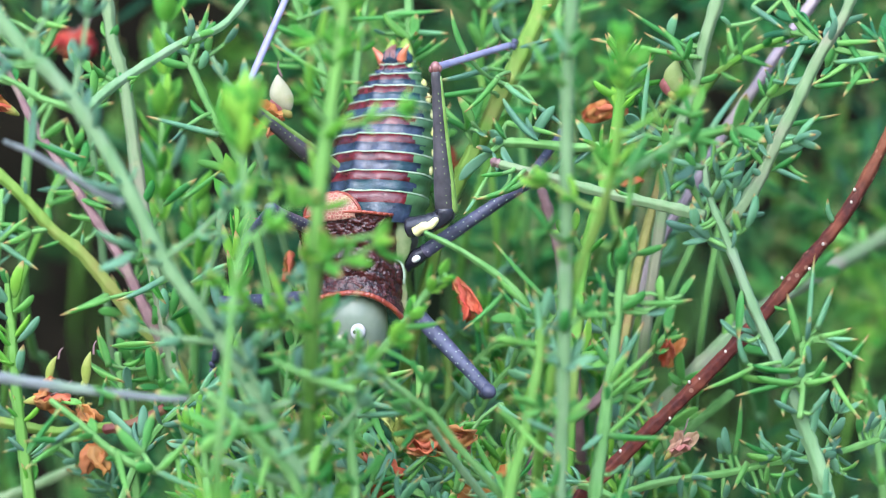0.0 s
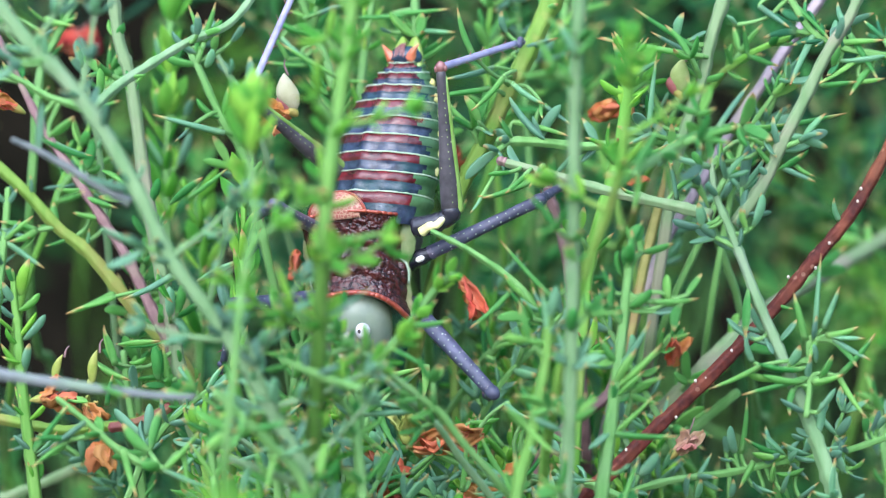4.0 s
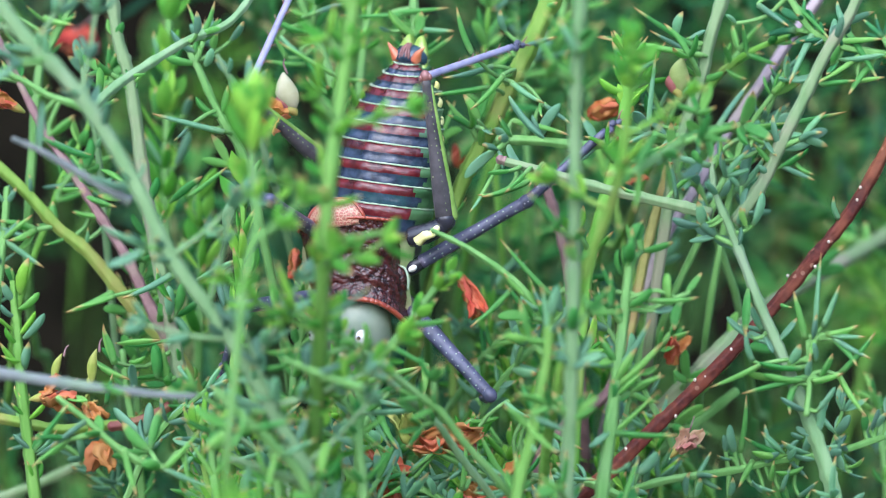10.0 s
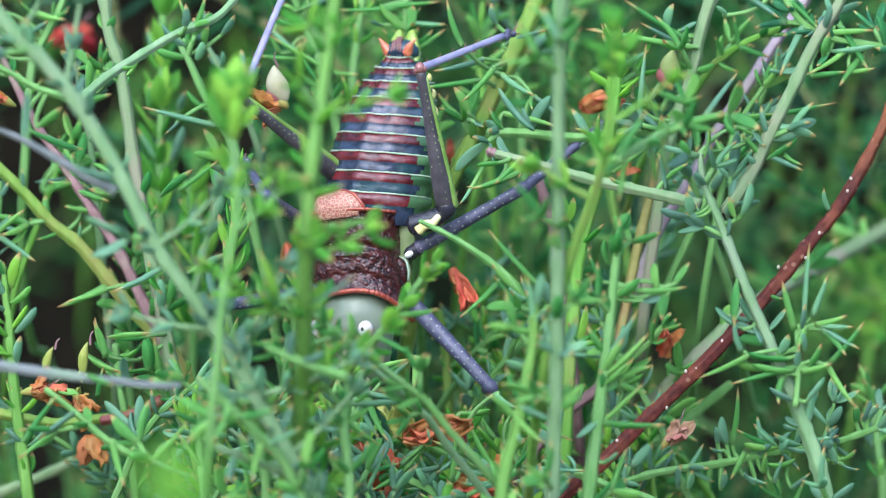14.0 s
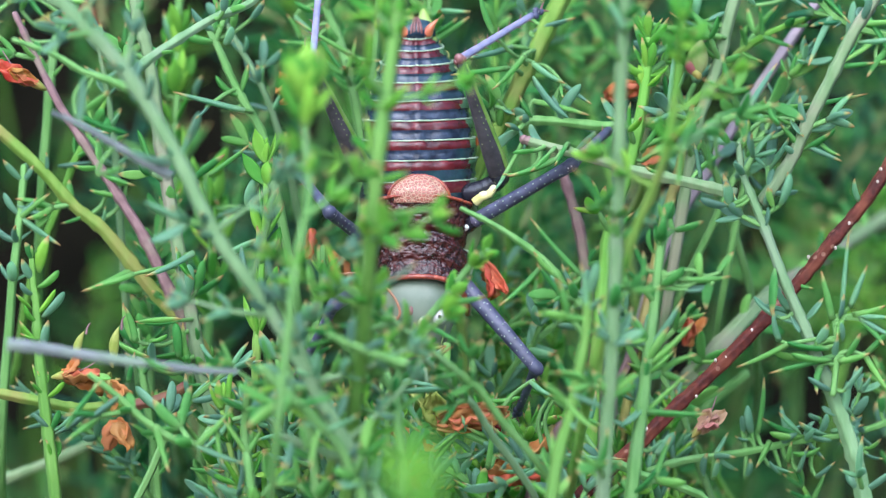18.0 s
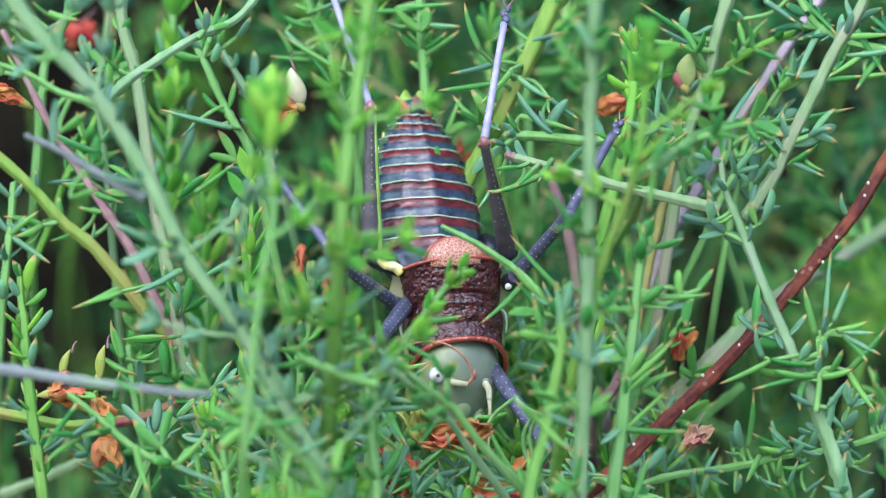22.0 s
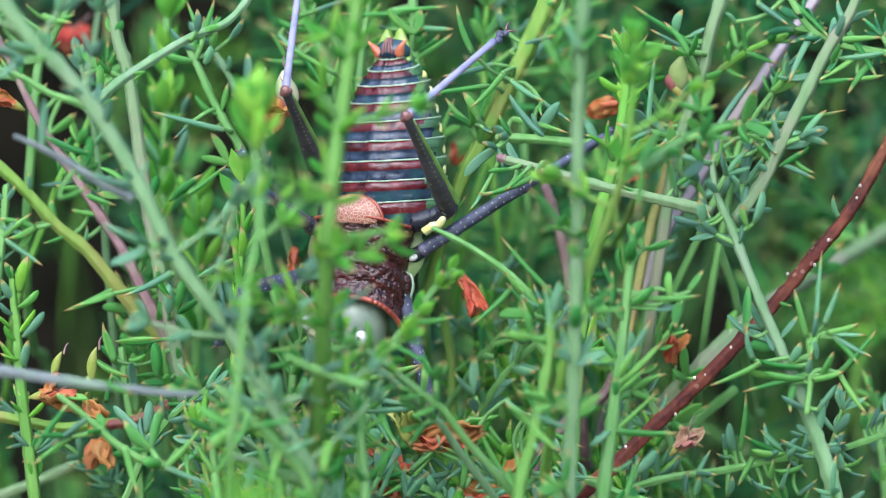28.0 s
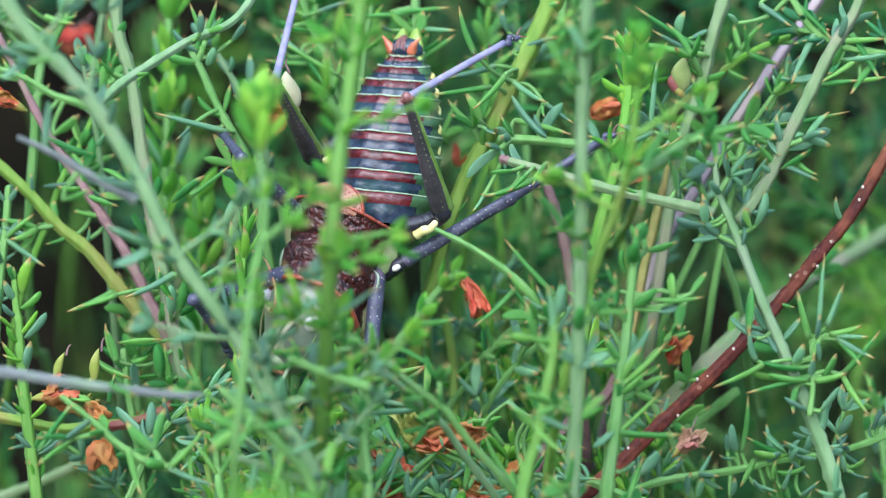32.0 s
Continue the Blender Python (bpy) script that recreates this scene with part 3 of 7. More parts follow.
# out of sight overhead, added to keep sky light off the leaves behind
foliage("upper_foliage", "added unseen foliage above the insect that shades the thicket", [(q, d, s) for q, d, s in inner_sprigs(9, 900, 0.05, 0.40, 0.16, 0.035, 0.30, 0.06)], FAR_LEAF)


def shade_mass():
    """One added lumpy dark mass in the middle of the shrub, a solid in place of its deep shade."""
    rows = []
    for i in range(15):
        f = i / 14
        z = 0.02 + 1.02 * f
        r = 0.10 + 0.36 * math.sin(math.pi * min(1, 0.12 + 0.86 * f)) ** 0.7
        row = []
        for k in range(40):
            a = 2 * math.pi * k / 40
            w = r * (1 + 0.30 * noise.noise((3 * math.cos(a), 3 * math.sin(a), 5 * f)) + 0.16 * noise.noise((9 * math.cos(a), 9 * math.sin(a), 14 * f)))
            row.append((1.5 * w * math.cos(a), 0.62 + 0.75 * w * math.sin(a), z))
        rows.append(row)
    ob = part("shade_mass", rings(rows), SHADE_FILL, None)
    tagged(ob, "added solid dark mass standing in for the shrub's deep shade", "foliage", kind="stuff")
    crown = []
    rnd = random.Random(17)
    for row in rows[1:]:
        for p in row:
            for _ in range(2):
                d = Vector((p[0], (p[1] - 0.62), 0.25)).normalized() + Vector((rnd.gauss(0, 0.3), rnd.gauss(0, 0.3), rnd.gauss(0.3, 0.3)))
                if p[1] > 0.35 or abs(p[0]) > 0.24:
                    crown.append((Vector(p) + Vector((rnd.gauss(0, 0.02), rnd.gauss(0, 0.02), rnd.gauss(0, 0.03))), d.normalized(), rnd.uniform(0.10, 0.2)))
    for _ in range(420):
        a, g = rnd.uniform(0, 6.28), math.sqrt(rnd.random())
        p = Vector((0.36 * g * math.cos(a), 0.62 + 0.2 * g * math.sin(a), 1.03 + rnd.uniform(-0.03, 0.05)))
        crown.append((p, Vector((0.5 * math.cos(a) * g, 0.5 * math.sin(a) * g, 1)).normalized(), rnd.uniform(0.10, 0.2)))
    foliage("shrub_crown", "green needle-leaved outer crown of the shrub", crown, FAR_LEAF)


shade_mass()


# ---- the branches that can be told apart ----
b = Branch("fresh", [(-6.3, -42.0, 24.0), (-6.9, -42.0, 19.1), (-7.8, -43.0, 12.5), (-8.7, -44.0, 5.8), (-9.2, -43.0, -1.2), (-9.8, -37.0, -9.5), (-10.6, -29.0, -18.3), (-11.0, -26.0, -24.0)], 0.55, 0.62, "bright green upright branch with spiny side leaves", root=True, leaf="lime", seed=11)
b.thorns(5, 3.8)
b.spine(-9.1, -42.6, 0.8, -3.3, -43.4, 1.7, -8.5, -43.6, 2.6, -11.6, -44.4, 6.3, -9.3, -40.0, -5.7, -5.2, -40.8, -2.9)
b.twig(0.66, 15, 6, 10)
b.twig(0.15, 140, 8, 20)
b.twig(0.24, 35, 9, 20)
b.twig(0.33, 150, 9, 20)
b.twig(0.42, 25, 5.5, 10)
b.twig(0.55, 165, 7, 30)
b.dress(7, 3.0, 3, 55, low=0.12)
b.whorl(b.at(0.97)[0], b.at(0.97)[1], 6, 3.6, 42, ("broad", "leaf", "spine"))
b.whorl(b.at(0.90)[0], b.at(0.90)[1], 5, 3.4, 40, ("broad", "leaf", "spine"))
b.whorl(b.at(0.80)[0], b.at(0.80)[1], 4, 3.0, 38, ("broad", "leaf"))
b.twig(0.93, 50, 5, 10)
b.twig(0.86, 130, 5, 10)
b = Branch("pale", [(-37.9, -38.8, 22.9), (-33.8, -38.1, 17.4), (-30.7, -37.5, 14.2), (-27.9, -36.9, 10.5), (-24.7, -36.2, 5.0), (-22.0, -35.6, -0.6), (-18.3, -35.0, -5.7), (-15.6, -34.3, -9.9), (-12.8, -33.7, -15.0), (-10.0, -33.0, -19.7), (-7.7, -32.4, -24.0)], 0.60, 0.58, "pale green slanting branch on the outside of the shrub", root=True, leaf="blue", seed=12)
b.thorns(9)
b.twig(0.9, 150, 6, 0)
b.twig(0.88, 60, 7, 0)
b.twig(0.75, 80, 7, 0)
b.twig(0.14, 45, 8, 20)
b.twig(0.2, 110, 10, 20)
b.twig(0.24, 20, 9, 20)
b.twig(0.3, 60, 9, 20)
b.twig(0.36, 170, 7, 10)
b.twig(0.42, 75, 9, 20)
b.twig(0.5, 40, 8, 20)
b.dress(8, 2.6, 3, 55, low=0.05)
b = Branch("green", [(-39.2, -21.3, 15.7), (-35.8, -21.3, 14.5), (-33.4, -21.3, 13.1), (-31.3, -21.3, 12.4), (-29.4, -21.3, 11.6)], 0.20, 0.35, "thin green side branch crossing behind the slanting stem", root=False, leaf="green", seed=13)
b.leaves(-33.9, -21.3, 9.5, -29.5, -22.2, 7.8, -33.2, -21.3, 9.7, -31.0, -22.2, 11.4)
b = Branch("pale", [(-16.5, 0.0, 23.2), (-19.1, -2.9, 19.9), (-22.4, -5.9, 18.3), (-25.9, -8.7, 16.0), (-28.4, -11.6, 14.1), (-30.4, -14.4, 12.0)], 0.30, 0.45, "arching pale green bare twig", root=False, leaf="green", seed=14)
b.dress(9, 1.8, 2, 40, low=0.3)
b.leaves(-30.2, -7.3, 13.2, -30.0, -8.3, 15.9, -21.6, -7.3, 18.7, -21.5, -8.3, 20.8)
b = Branch("lilac", [(-35.3, -32.4, 9.2), (-33.0, -32.4, 8.2), (-29.7, -32.4, 6.3), (-27.4, -32.4, 5.0), (-25.5, -32.4, 4.0)], 0.20, 0.45, "short grey-lilac twig beside the slanting branch", root=False, leaf="blue", seed=15)
b.leaves(-33.2, -32.4, 8.2, -32.8, -33.2, 12.3, -29.2, -32.4, 6.2, -25.4, -33.2, 5.0, -31.6, -32.4, 4.1, -29.2, -33.2, 5.0)
b = Branch("lilac", [(-20.0, -36.0, -12.0), (-22.1, -36.0, -12.0), (-26.8, -36.0, -11.5), (-31.4, -36.0, -10.9), (-36.1, -36.0, -10.2), (-38.9, -36.0, -9.9)], 0.20, 0.55, "grey twig lying level across the stems", root=False, leaf="blue", seed=16)
b.leaves(-27.7, -36.0, -11.0, -25.2, -37.0, -12.0)
b = Branch("green", [(1.0, -23.6, -2.0), (-0.4, -22.4, -3.2), (-2.8, -21.3, -6.3), (-5.2, -20.2, -9.2), (-6.7, -19.0, -10.7)], 0.30, 0.35, "small green shoot with a downy leafy tip", root=False, leaf="lime", seed=17)
b.spine(-2.8, -21.3, -6.3, 1.0, -22.2, -5.8, -4.3, -21.3, -8.2, -0.9, -22.2, -10.1)
b.dress(5, 2.0, 2, 50)
b.dress(3, 2.2, 4, 35, low=0.55, kinds=("broad", "leaf"))
b = Branch("green", [(-16.5, -26.0, -8.1), (-16.1, -23.8, -11.6), (-14.5, -26.0, -15.3), (-13.6, -26.0, -19.5), (-13.4, -26.0, -23.7)], 0.35, 0.45, "leafy green shoot in the lower thicket", root=True, leaf="green", seed=18)
b.thorns(10)
b.twig(0.8, 60, 6, 10)
b.twig(0.5, 150, 7, 10)
b.twig(0.6, 30, 7, 10)
b.dress(6, 3.2, 3, 50)
b = Branch("green", [(-5.9, -30.0, -7.6), (-6.5, -27.8, -11.5), (-6.8, -30.0, -15.2), (-6.4, -30.0, -19.3), (-6.4, -30.0, -23.6)], 0.35, 0.45, "leafy green shoot in the lower thicket", root=True, leaf="green", seed=19)
b.thorns(10)
b.twig(0.8, 115, 6, 10)
b.twig(0.45, 160, 7, 10)
b.twig(0.6, 140, 7, 10)
b.dress(6, 3.2, 3, 55)
b = Branch("green", [(-19.1, -22.0, -13.4), (-19.5, -20.5, -17.3), (-19.0, -22.0, -21.1), (-18.5, -22.0, -24.4)], 0.30, 0.40, "leafy green shoot in the lower thicket", root=True, leaf="green", seed=20)
b.thorns(10)
b.twig(0.7, 30, 6, 10)
b.dress(6, 3.2, 3, 55)
b = Branch("lime", [(-8.9, -186.2, -16.0), (-8.8, -186.2, -18.0), (-8.6, -186.2, -23.0)], 0.40, 0.45, "soft lime-green shoot tip standing clear of the shrub", root=True, leaf="lime", seed=21)
b.whorl(b.path[-1], Vector((0, 0, 1)), 5, 3.6, 18, ("broad",))
b.dress(3.0, 4.0, 5, 26, kinds=("broad",), low=0.4)
b = Branch("khaki", [(-30.1, 5.0, 24.7), (-29.4, 5.0, 19.1), (-28.5, 5.0, 16.1), (-27.8, 5.0, 12.1), (-27.2, 5.0, 7.5), (-26.1, 5.0, 1.0), (-25.1, 5.0, -4.1), (-24.3, 5.0, -8.1), (-23.5, 5.0, -12.7), (-22.3, 5.0, -17.2), (-21.6, 5.0, -23.3), (-21.3, 5.0, -26.3)], 0.50, 0.65, "khaki grey-green upright bare stem", root=True, leaf="green", seed=22)
b.thorns(12)
b.dress(11, 1.8, 2, 35, low=0.4, kinds=("broad",))
b.leaves(-25.4, 5.0, -4.1, -25.8, 4.0, -1.6, -24.6, 5.0, -5.1, -23.0, 4.0, -2.1, -24.3, 5.0, -6.1, -21.5, 4.0, -4.1)
b.spine(-24.2, 3.0, -2.3, -28.4, 2.0, -4.3, -29.5, 3.0, -4.1, -33.0, 2.0, -5.2, -29.5, 3.0, -10.0, -30.4, 2.0, -6.6, -22.9, 3.0, -18.0, -22.6, 2.0, -20.9, -22.7, 3.0, -12.5, -23.4, 2.0, -10.3)
b.leaves(-25.4, 3.0, -8.2, -29.4, 2.0, -8.3, -31.3, 3.0, -9.8, -28.0, 2.0, -11.6, -25.5, 3.0, -11.4, -25.8, 2.0, -8.4, -21.3, 3.0, -20.0, -20.6, 2.0, -17.8, -24.6, 3.0, -5.9, -24.6, 2.0, -3.2, -24.0, 3.0, -5.7, -23.4, 2.0, -2.9, -27.6, 3.0, -12.5, -27.9, 2.0, -10.2)
b = Branch("olive", [(-42.1, 8.6, 9.0), (-38.0, 8.6, 5.3), (-35.0, 8.6, 2.0), (-32.5, 8.6, -0.0), (-29.9, 8.6, -3.1), (-27.9, 8.6, -5.6), (-25.7, 8.6, -7.9), (-23.8, 8.6, -10.2), (-22.3, 8.6, -13.3)], 0.50, 0.65, "smooth yellow-green slanting stem", root=True, leaf="green", seed=23)
b.leaves(-32.2, 8.6, 3.2, -33.5, 7.5, 3.5, -30.4, 8.6, 3.9, -32.7, 7.5, 4.8)
b.spine(-34.4, 8.6, 1.0, -36.2, 7.5, 0.4, -29.9, 8.6, -3.7, -34.3, 7.5, -5.7)
b.thorns(10)
b.spine(-37.5, 8.6, 5.1, -37.5, 7.5, 6.8, -32.5, 8.6, 0.5, -32.2, 7.5, 2.0)
b = Branch("pink", [(-40.4, 7.5, 19.2), (-38.7, 7.5, 15.7), (-36.4, 7.5, 11.1), (-33.9, 7.5, 7.3), (-30.9, 7.5, 2.7), (-28.8, 7.5, -0.6), (-26.7, 7.5, -4.9), (-25.2, 7.5, -7.7)], 0.25, 0.55, "pinkish woody stem beside the yellow-green one", root=True, leaf="green", seed=24)
b.thorns(10)
b.spine(-35.2, 7.5, 9.6, -31.8, 6.5, 8.5, -32.4, 7.5, 4.8, -29.5, 6.5, 3.8, -31.4, 7.5, 3.0, -33.6, 6.5, 3.4)
b = Branch("olive", [(-41.8, 5.0, -14.7), (-37.2, 5.0, -15.6), (-34.2, 5.0, -16.1), (-31.2, 5.0, -15.8), (-28.1, 5.0, -15.5), (-25.6, 5.0, -14.5), (-24.6, 5.0, -13.9)], 0.45, 0.45, "olive twig turning red, lying level", root=False, leaf="green", seed=25)
b.dress(13, 1.7, 1, 50)
b = Branch("ruby", [(-29.9, 4.5, -15.8), (-28.1, 4.5, -15.5), (-26.3, 4.5, -14.9), (-24.6, 4.5, -13.9)], 0.45, 0.40, "short bare red-brown twig end", root=False, leaf="green", seed=26)
b.leaves(-25.1, 4.5, -13.9, -23.0, 3.5, -13.9)
b = Branch("fresh", [(-38.5, 2.5, -2.8), (-38.4, 2.5, -4.9), (-38.1, 2.5, -6.9), (-38.0, 2.5, -9.5), (-37.6, 2.5, -13.5), (-37.1, 2.5, -17.5), (-36.5, 2.5, -22.1)], 0.30, 0.55, "upright green shoot with a leafy tip", root=True, leaf="lime", seed=27)
b.leaves(-38.5, 2.5, -2.9, -39.1, 1.5, -1.3, -38.5, 2.5, -2.9, -38.5, 1.5, -1.6, -38.1, 2.5, -3.0, -37.6, 1.5, -1.8, -37.9, 2.5, -4.0, -37.0, 1.5, -0.7, -38.4, 2.5, -4.7, -39.4, 1.5, -2.8, -38.0, 2.5, -5.3, -36.1, 1.5, -3.8, -38.4, 2.5, -6.0, -39.5, 1.5, -4.9, -38.0, 2.5, -7.7, -36.4, 1.5, -5.5, -37.6, 2.5, -8.0, -35.6, 1.5, -5.7, -38.5, 2.5, -7.2, -39.9, 1.5, -5.9, -37.4, 2.5, -10.7, -37.0, 1.5, -8.2, -37.8, 2.5, -10.6, -39.6, 1.5, -8.2, -37.7, 2.5, -10.0, -39.5, 1.5, -9.4, -36.8, 2.5, -18.0, -36.0, 1.5, -16.2, -36.6, 2.5, -18.1, -34.5, 1.5, -16.0, -36.4, 2.5, -18.3, -33.7, 1.5, -16.5, -36.9, 2.5, -17.9, -38.4, 1.5, -16.4, -37.3, 2.5, -15.0, -38.6, 1.5, -13.6, -37.1, 2.5, -15.1, -35.6, 1.5, -13.7, -38.1, 2.5, -8.4, -39.1, 1.5, -6.9)
b.dress(7, 2.0, 3, 35, low=0.05, high=0.6)
b = Branch("khaki", [(-33.3, 26.0, -19.5), (-34.9, 26.0, -20.3), (-38.0, 26.0, -21.7), (-42.3, 26.0, -23.4)], 0.40, 0.45, "dull brown bare twig end", root=False, leaf="green", seed=28)
b.dress(13, 1.7, 1, 50)
b = Branch("green", [(-32.6, -20.0, -12.6), (-30.2, -20.0, -14.5), (-28.1, -20.0, -16.4), (-25.7, -20.0, -18.0), (-23.5, -20.0, -18.6)], 0.25, 0.35, "forked green spiny twig", root=False, leaf="green", seed=29)
b.thorns(6)
b.spine(-23.5, -20.4, -18.6, -20.2, -21.4, -14.9, -23.5, -20.4, -18.6, -19.1, -21.4, -20.2, -27.0, -20.4, -16.9, -25.8, -21.4, -20.9, -21.8, -20.4, -17.1, -21.3, -21.4, -20.2, -30.2, -20.0, -14.5, -33.2, -20.9, -16.8, -34.6, -20.0, -17.1, -31.6, -20.9, -13.1)
b = Branch("green", [(-23.3, 5.0, 18.4), (-22.1, 5.0, 16.1), (-21.0, 5.0, 13.6), (-19.8, 5.0, 11.3), (-18.3, 5.0, 8.8), (-17.3, 5.0, 5.5)], 0.30, 0.40, "green twig with short blunt leaves", root=True, leaf="green", seed=30)
b.leaves(-20.8, 5.0, 17.9, -20.4, 4.0, 19.5, -21.5, 5.0, 16.4, -20.9, 4.0, 18.0, -19.3, 5.0, 18.6, -18.0, 4.0, 20.4)
b.spine(-22.0, 5.0, 18.6, -20.6, 4.0, 22.2, -22.5, 5.0, 17.4, -22.3, 4.0, 20.2)
b.thorns(8)
b.spine(-19.7, 2.5, 10.5, -26.1, 1.5, 12.1, -22.9, 2.5, 10.9, -24.1, 1.5, 9.7, -20.6, 5.0, 10.8, -21.8, 4.0, 11.3)
b.leaves(-20.1, 5.0, 12.1, -19.4, 4.0, 14.7, -20.1, 5.0, 11.8, -22.3, 4.0, 13.6, -22.3, 5.0, 17.6, -24.5, 4.0, 19.6)
b = Branch("green", [(-14.8, -50.0, 10.4), (-14.8, -50.0, 9.8), (-14.6, -50.0, 6.6), (-14.3, -50.0, 2.6), (-15.0, -50.0, -1.4), (-15.6, -50.0, -5.5)], 0.24, 0.30, "bright yellow-green leafy shoot", root=True, leaf="lime", seed=31)
b.twig(0.3, 40, 5, 10)
b.dress(6, 2.2, 3, 40, low=0.1, high=0.6)
b.dress(2.2, 4.2, 4, 24, low=0.66, kinds=("broad", "leaf", "broad"))
b.dress(2.6, 3.4, 3, 38, low=0.70, kinds=("broad",))
b.whorl(b.path[-1], Vector((0, 0, 1)), 5, 3.0, 16, ("broad",))
b = Branch("green", [(-25.9, 23.3, 25.1), (-26.0, 23.3, 17.8), (-26.1, 23.3, 12.5), (-26.3, 23.3, 7.3), (-26.3, 23.3, 2.1)], 0.30, 0.40, "broad-leaved leafy green shoot", root=True, leaf="lime", seed=32)
b.leaves(-27.1, 23.3, 12.3, -27.1, 22.2, 15.1, -24.5, 23.3, 12.3, -23.7, 22.2, 14.3, -26.2, 23.3, 7.3, -28.3, 22.2, 10.9, -25.3, 23.3, 7.7, -24.0, 22.2, 10.9, -25.8, 23.3, 16.7, -24.4, 22.2, 19.8, -26.5, 23.3, 17.2, -27.3, 22.2, 20.3)
b.dress(2.8, 4.0, 4, 28, kinds=("broad", "broad", "leaf"))
b = Branch("green", [(-23.5, 20.6, 5.7), (-23.0, 20.6, 1.0), (-22.7, 20.6, -3.1), (-23.0, 20.6, -8.4)], 0.30, 0.40, "broad-leaved leafy green shoot", root=True, leaf="lime", seed=33)
b.leaves(-24.4, 0.0, 4.1, -21.4, -1.0, 6.5, -25.5, 0.0, -2.1, -24.1, -1.0, -4.6, -22.0, 0.0, -2.7, -18.1, -1.0, -0.8, -19.9, -4.9, -1.6, -19.2, -5.9, -5.0, -19.5, 0.0, 2.0, -18.4, -1.0, 4.7)
b.spine(-22.9, 2.5, 4.7, -19.3, 1.5, 7.4, -23.5, 20.6, 4.7, -22.1, 19.5, 2.3, -20.1, 20.6, 2.1, -23.8, 19.5, 0.6, -24.1, -2.5, -2.2, -28.4, -3.4, -4.3)
b.dress(2.8, 3.6, 4, 32, kinds=("broad", "leaf"))
b = Branch("green", [(-13.9, 15.3, 24.7), (-12.6, 15.3, 20.6), (-11.1, 15.3, 17.0), (-9.8, 15.3, 12.3)], 0.35, 0.45, "green twig with level spines", root=True, leaf="green", seed=34)
b.spine(-12.9, 15.3, 16.9, -16.7, 14.2, 17.2, -15.2, 15.3, 19.4, -12.6, 14.2, 17.2, -14.7, 15.3, 17.5, -16.0, 14.2, 19.6, -13.4, 15.3, 18.1, -10.4, 14.2, 13.9, -11.1, 15.3, 15.8, -7.3, 14.2, 15.4)
b.thorns(7)
b.dress(6, 2.4, 3, 45)
b.spine(-10.1, 10.1, 15.8, -15.2, 9.1, 18.8, -11.7, 10.1, 21.4, -8.6, 9.1, 22.4)
b = Branch("green", [(-3.1, 12.7, 24.6), (-2.9, 12.7, 19.4), (-2.6, 12.7, 14.8), (-2.3, 12.7, 7.1)], 0.35, 0.45, "green upright shoot behind the insect", root=True, leaf="green", seed=35)
b.leaves(-2.8, 12.7, 20.2, -2.4, 11.6, 21.5, -5.1, 12.7, 19.8, -6.1, 11.6, 20.2)
b.spine(-5.1, 12.7, 21.5, 0.2, 11.6, 21.9, -2.5, 12.7, 20.0, 0.7, 11.6, 19.8)
b.thorns(7)
b.dress(4, 2.2, 3, 55)
b.spine(-2.8, 12.7, 21.5, -9.7, 11.6, 21.2, -2.8, 12.7, 17.6, -5.1, 11.6, 19.4, -2.8, 12.7, 17.1, 0.6, 11.6, 19.4)
b = Branch("olive", [(10.3, 7.5, 24.3), (8.3, 7.5, 20.2), (6.7, 7.5, 16.7), (5.2, 7.5, 13.7), (3.7, 7.5, 10.4), (2.2, 7.5, 7.6), (1.0, 7.5, 5.0), (-0.1, 7.5, 2.0)], 0.85, 0.60, "thick yellow-green stem slanting up", root=True, leaf="green", seed=36)
b.leaves(3.0, 2.5, 11.4, 1.6, 1.5, 13.8, 3.2, 2.5, 10.8, 4.3, 1.5, 10.2, 5.7, -2.5, 13.5, 8.8, -3.4, 9.8, 5.6, 0.0, 9.3, 6.6, -1.0, 7.6)
b.spine(2.4, 2.5, 17.4, 1.0, 1.5, 21.6, 5.2, 2.5, 15.6, 2.2, 1.5, 12.4, 5.9, 2.5, 14.9, 8.8, 1.5, 13.0, 3.7, 5.0, 14.5, -1.4, 4.0, 13.8, 4.2, 5.0, 16.4, -0.3, 4.0, 15.3, 8.5, 2.5, 13.1, 8.6, 1.5, 11.7)
b.thorns(9)
b.leaves(5.9, 7.5, 17.7, 10.0, 6.5, 19.1, 5.4, 7.5, 19.5, 4.9, 6.5, 21.5)
b = Branch("pale", [(11.7, -41.7, 22.3), (11.4, -40.1, 16.4), (11.2, -38.6, 11.0), (11.2, -37.0, 4.0), (11.1, -35.4, -2.0), (11.0, -33.8, -7.6), (10.9, -32.2, -12.3), (10.7, -30.5, -17.0), (10.4, -28.9, -23.7)], 0.48, 0.58, "tall pale green upright stem", root=True, leaf="green", seed=37)
b.thorns(9)
b.spine(11.3, -40.9, 16.0, 9.8, -41.7, 18.7, 11.3, -40.9, 15.9, 13.2, -41.7, 18.2)
b.twig(0.97, 60, 6, 0)
b.whorl(b.at(0.2)[0], b.at(0.2)[1], 4, 2.6, 40, ("spine", "leaf"))
b.whorl(b.at(0.33)[0], b.at(0.33)[1], 6, 3.2, 62, ("spine", "leaf"), tone="blue")
b.whorl(b.at(0.52)[0], b.at(0.52)[1], 5, 2.8, 35, ("spine", "leaf"))
b.whorl(b.at(0.885)[0], b.at(0.885)[1], 6, 3.4, 40, ("spine", "leaf"))
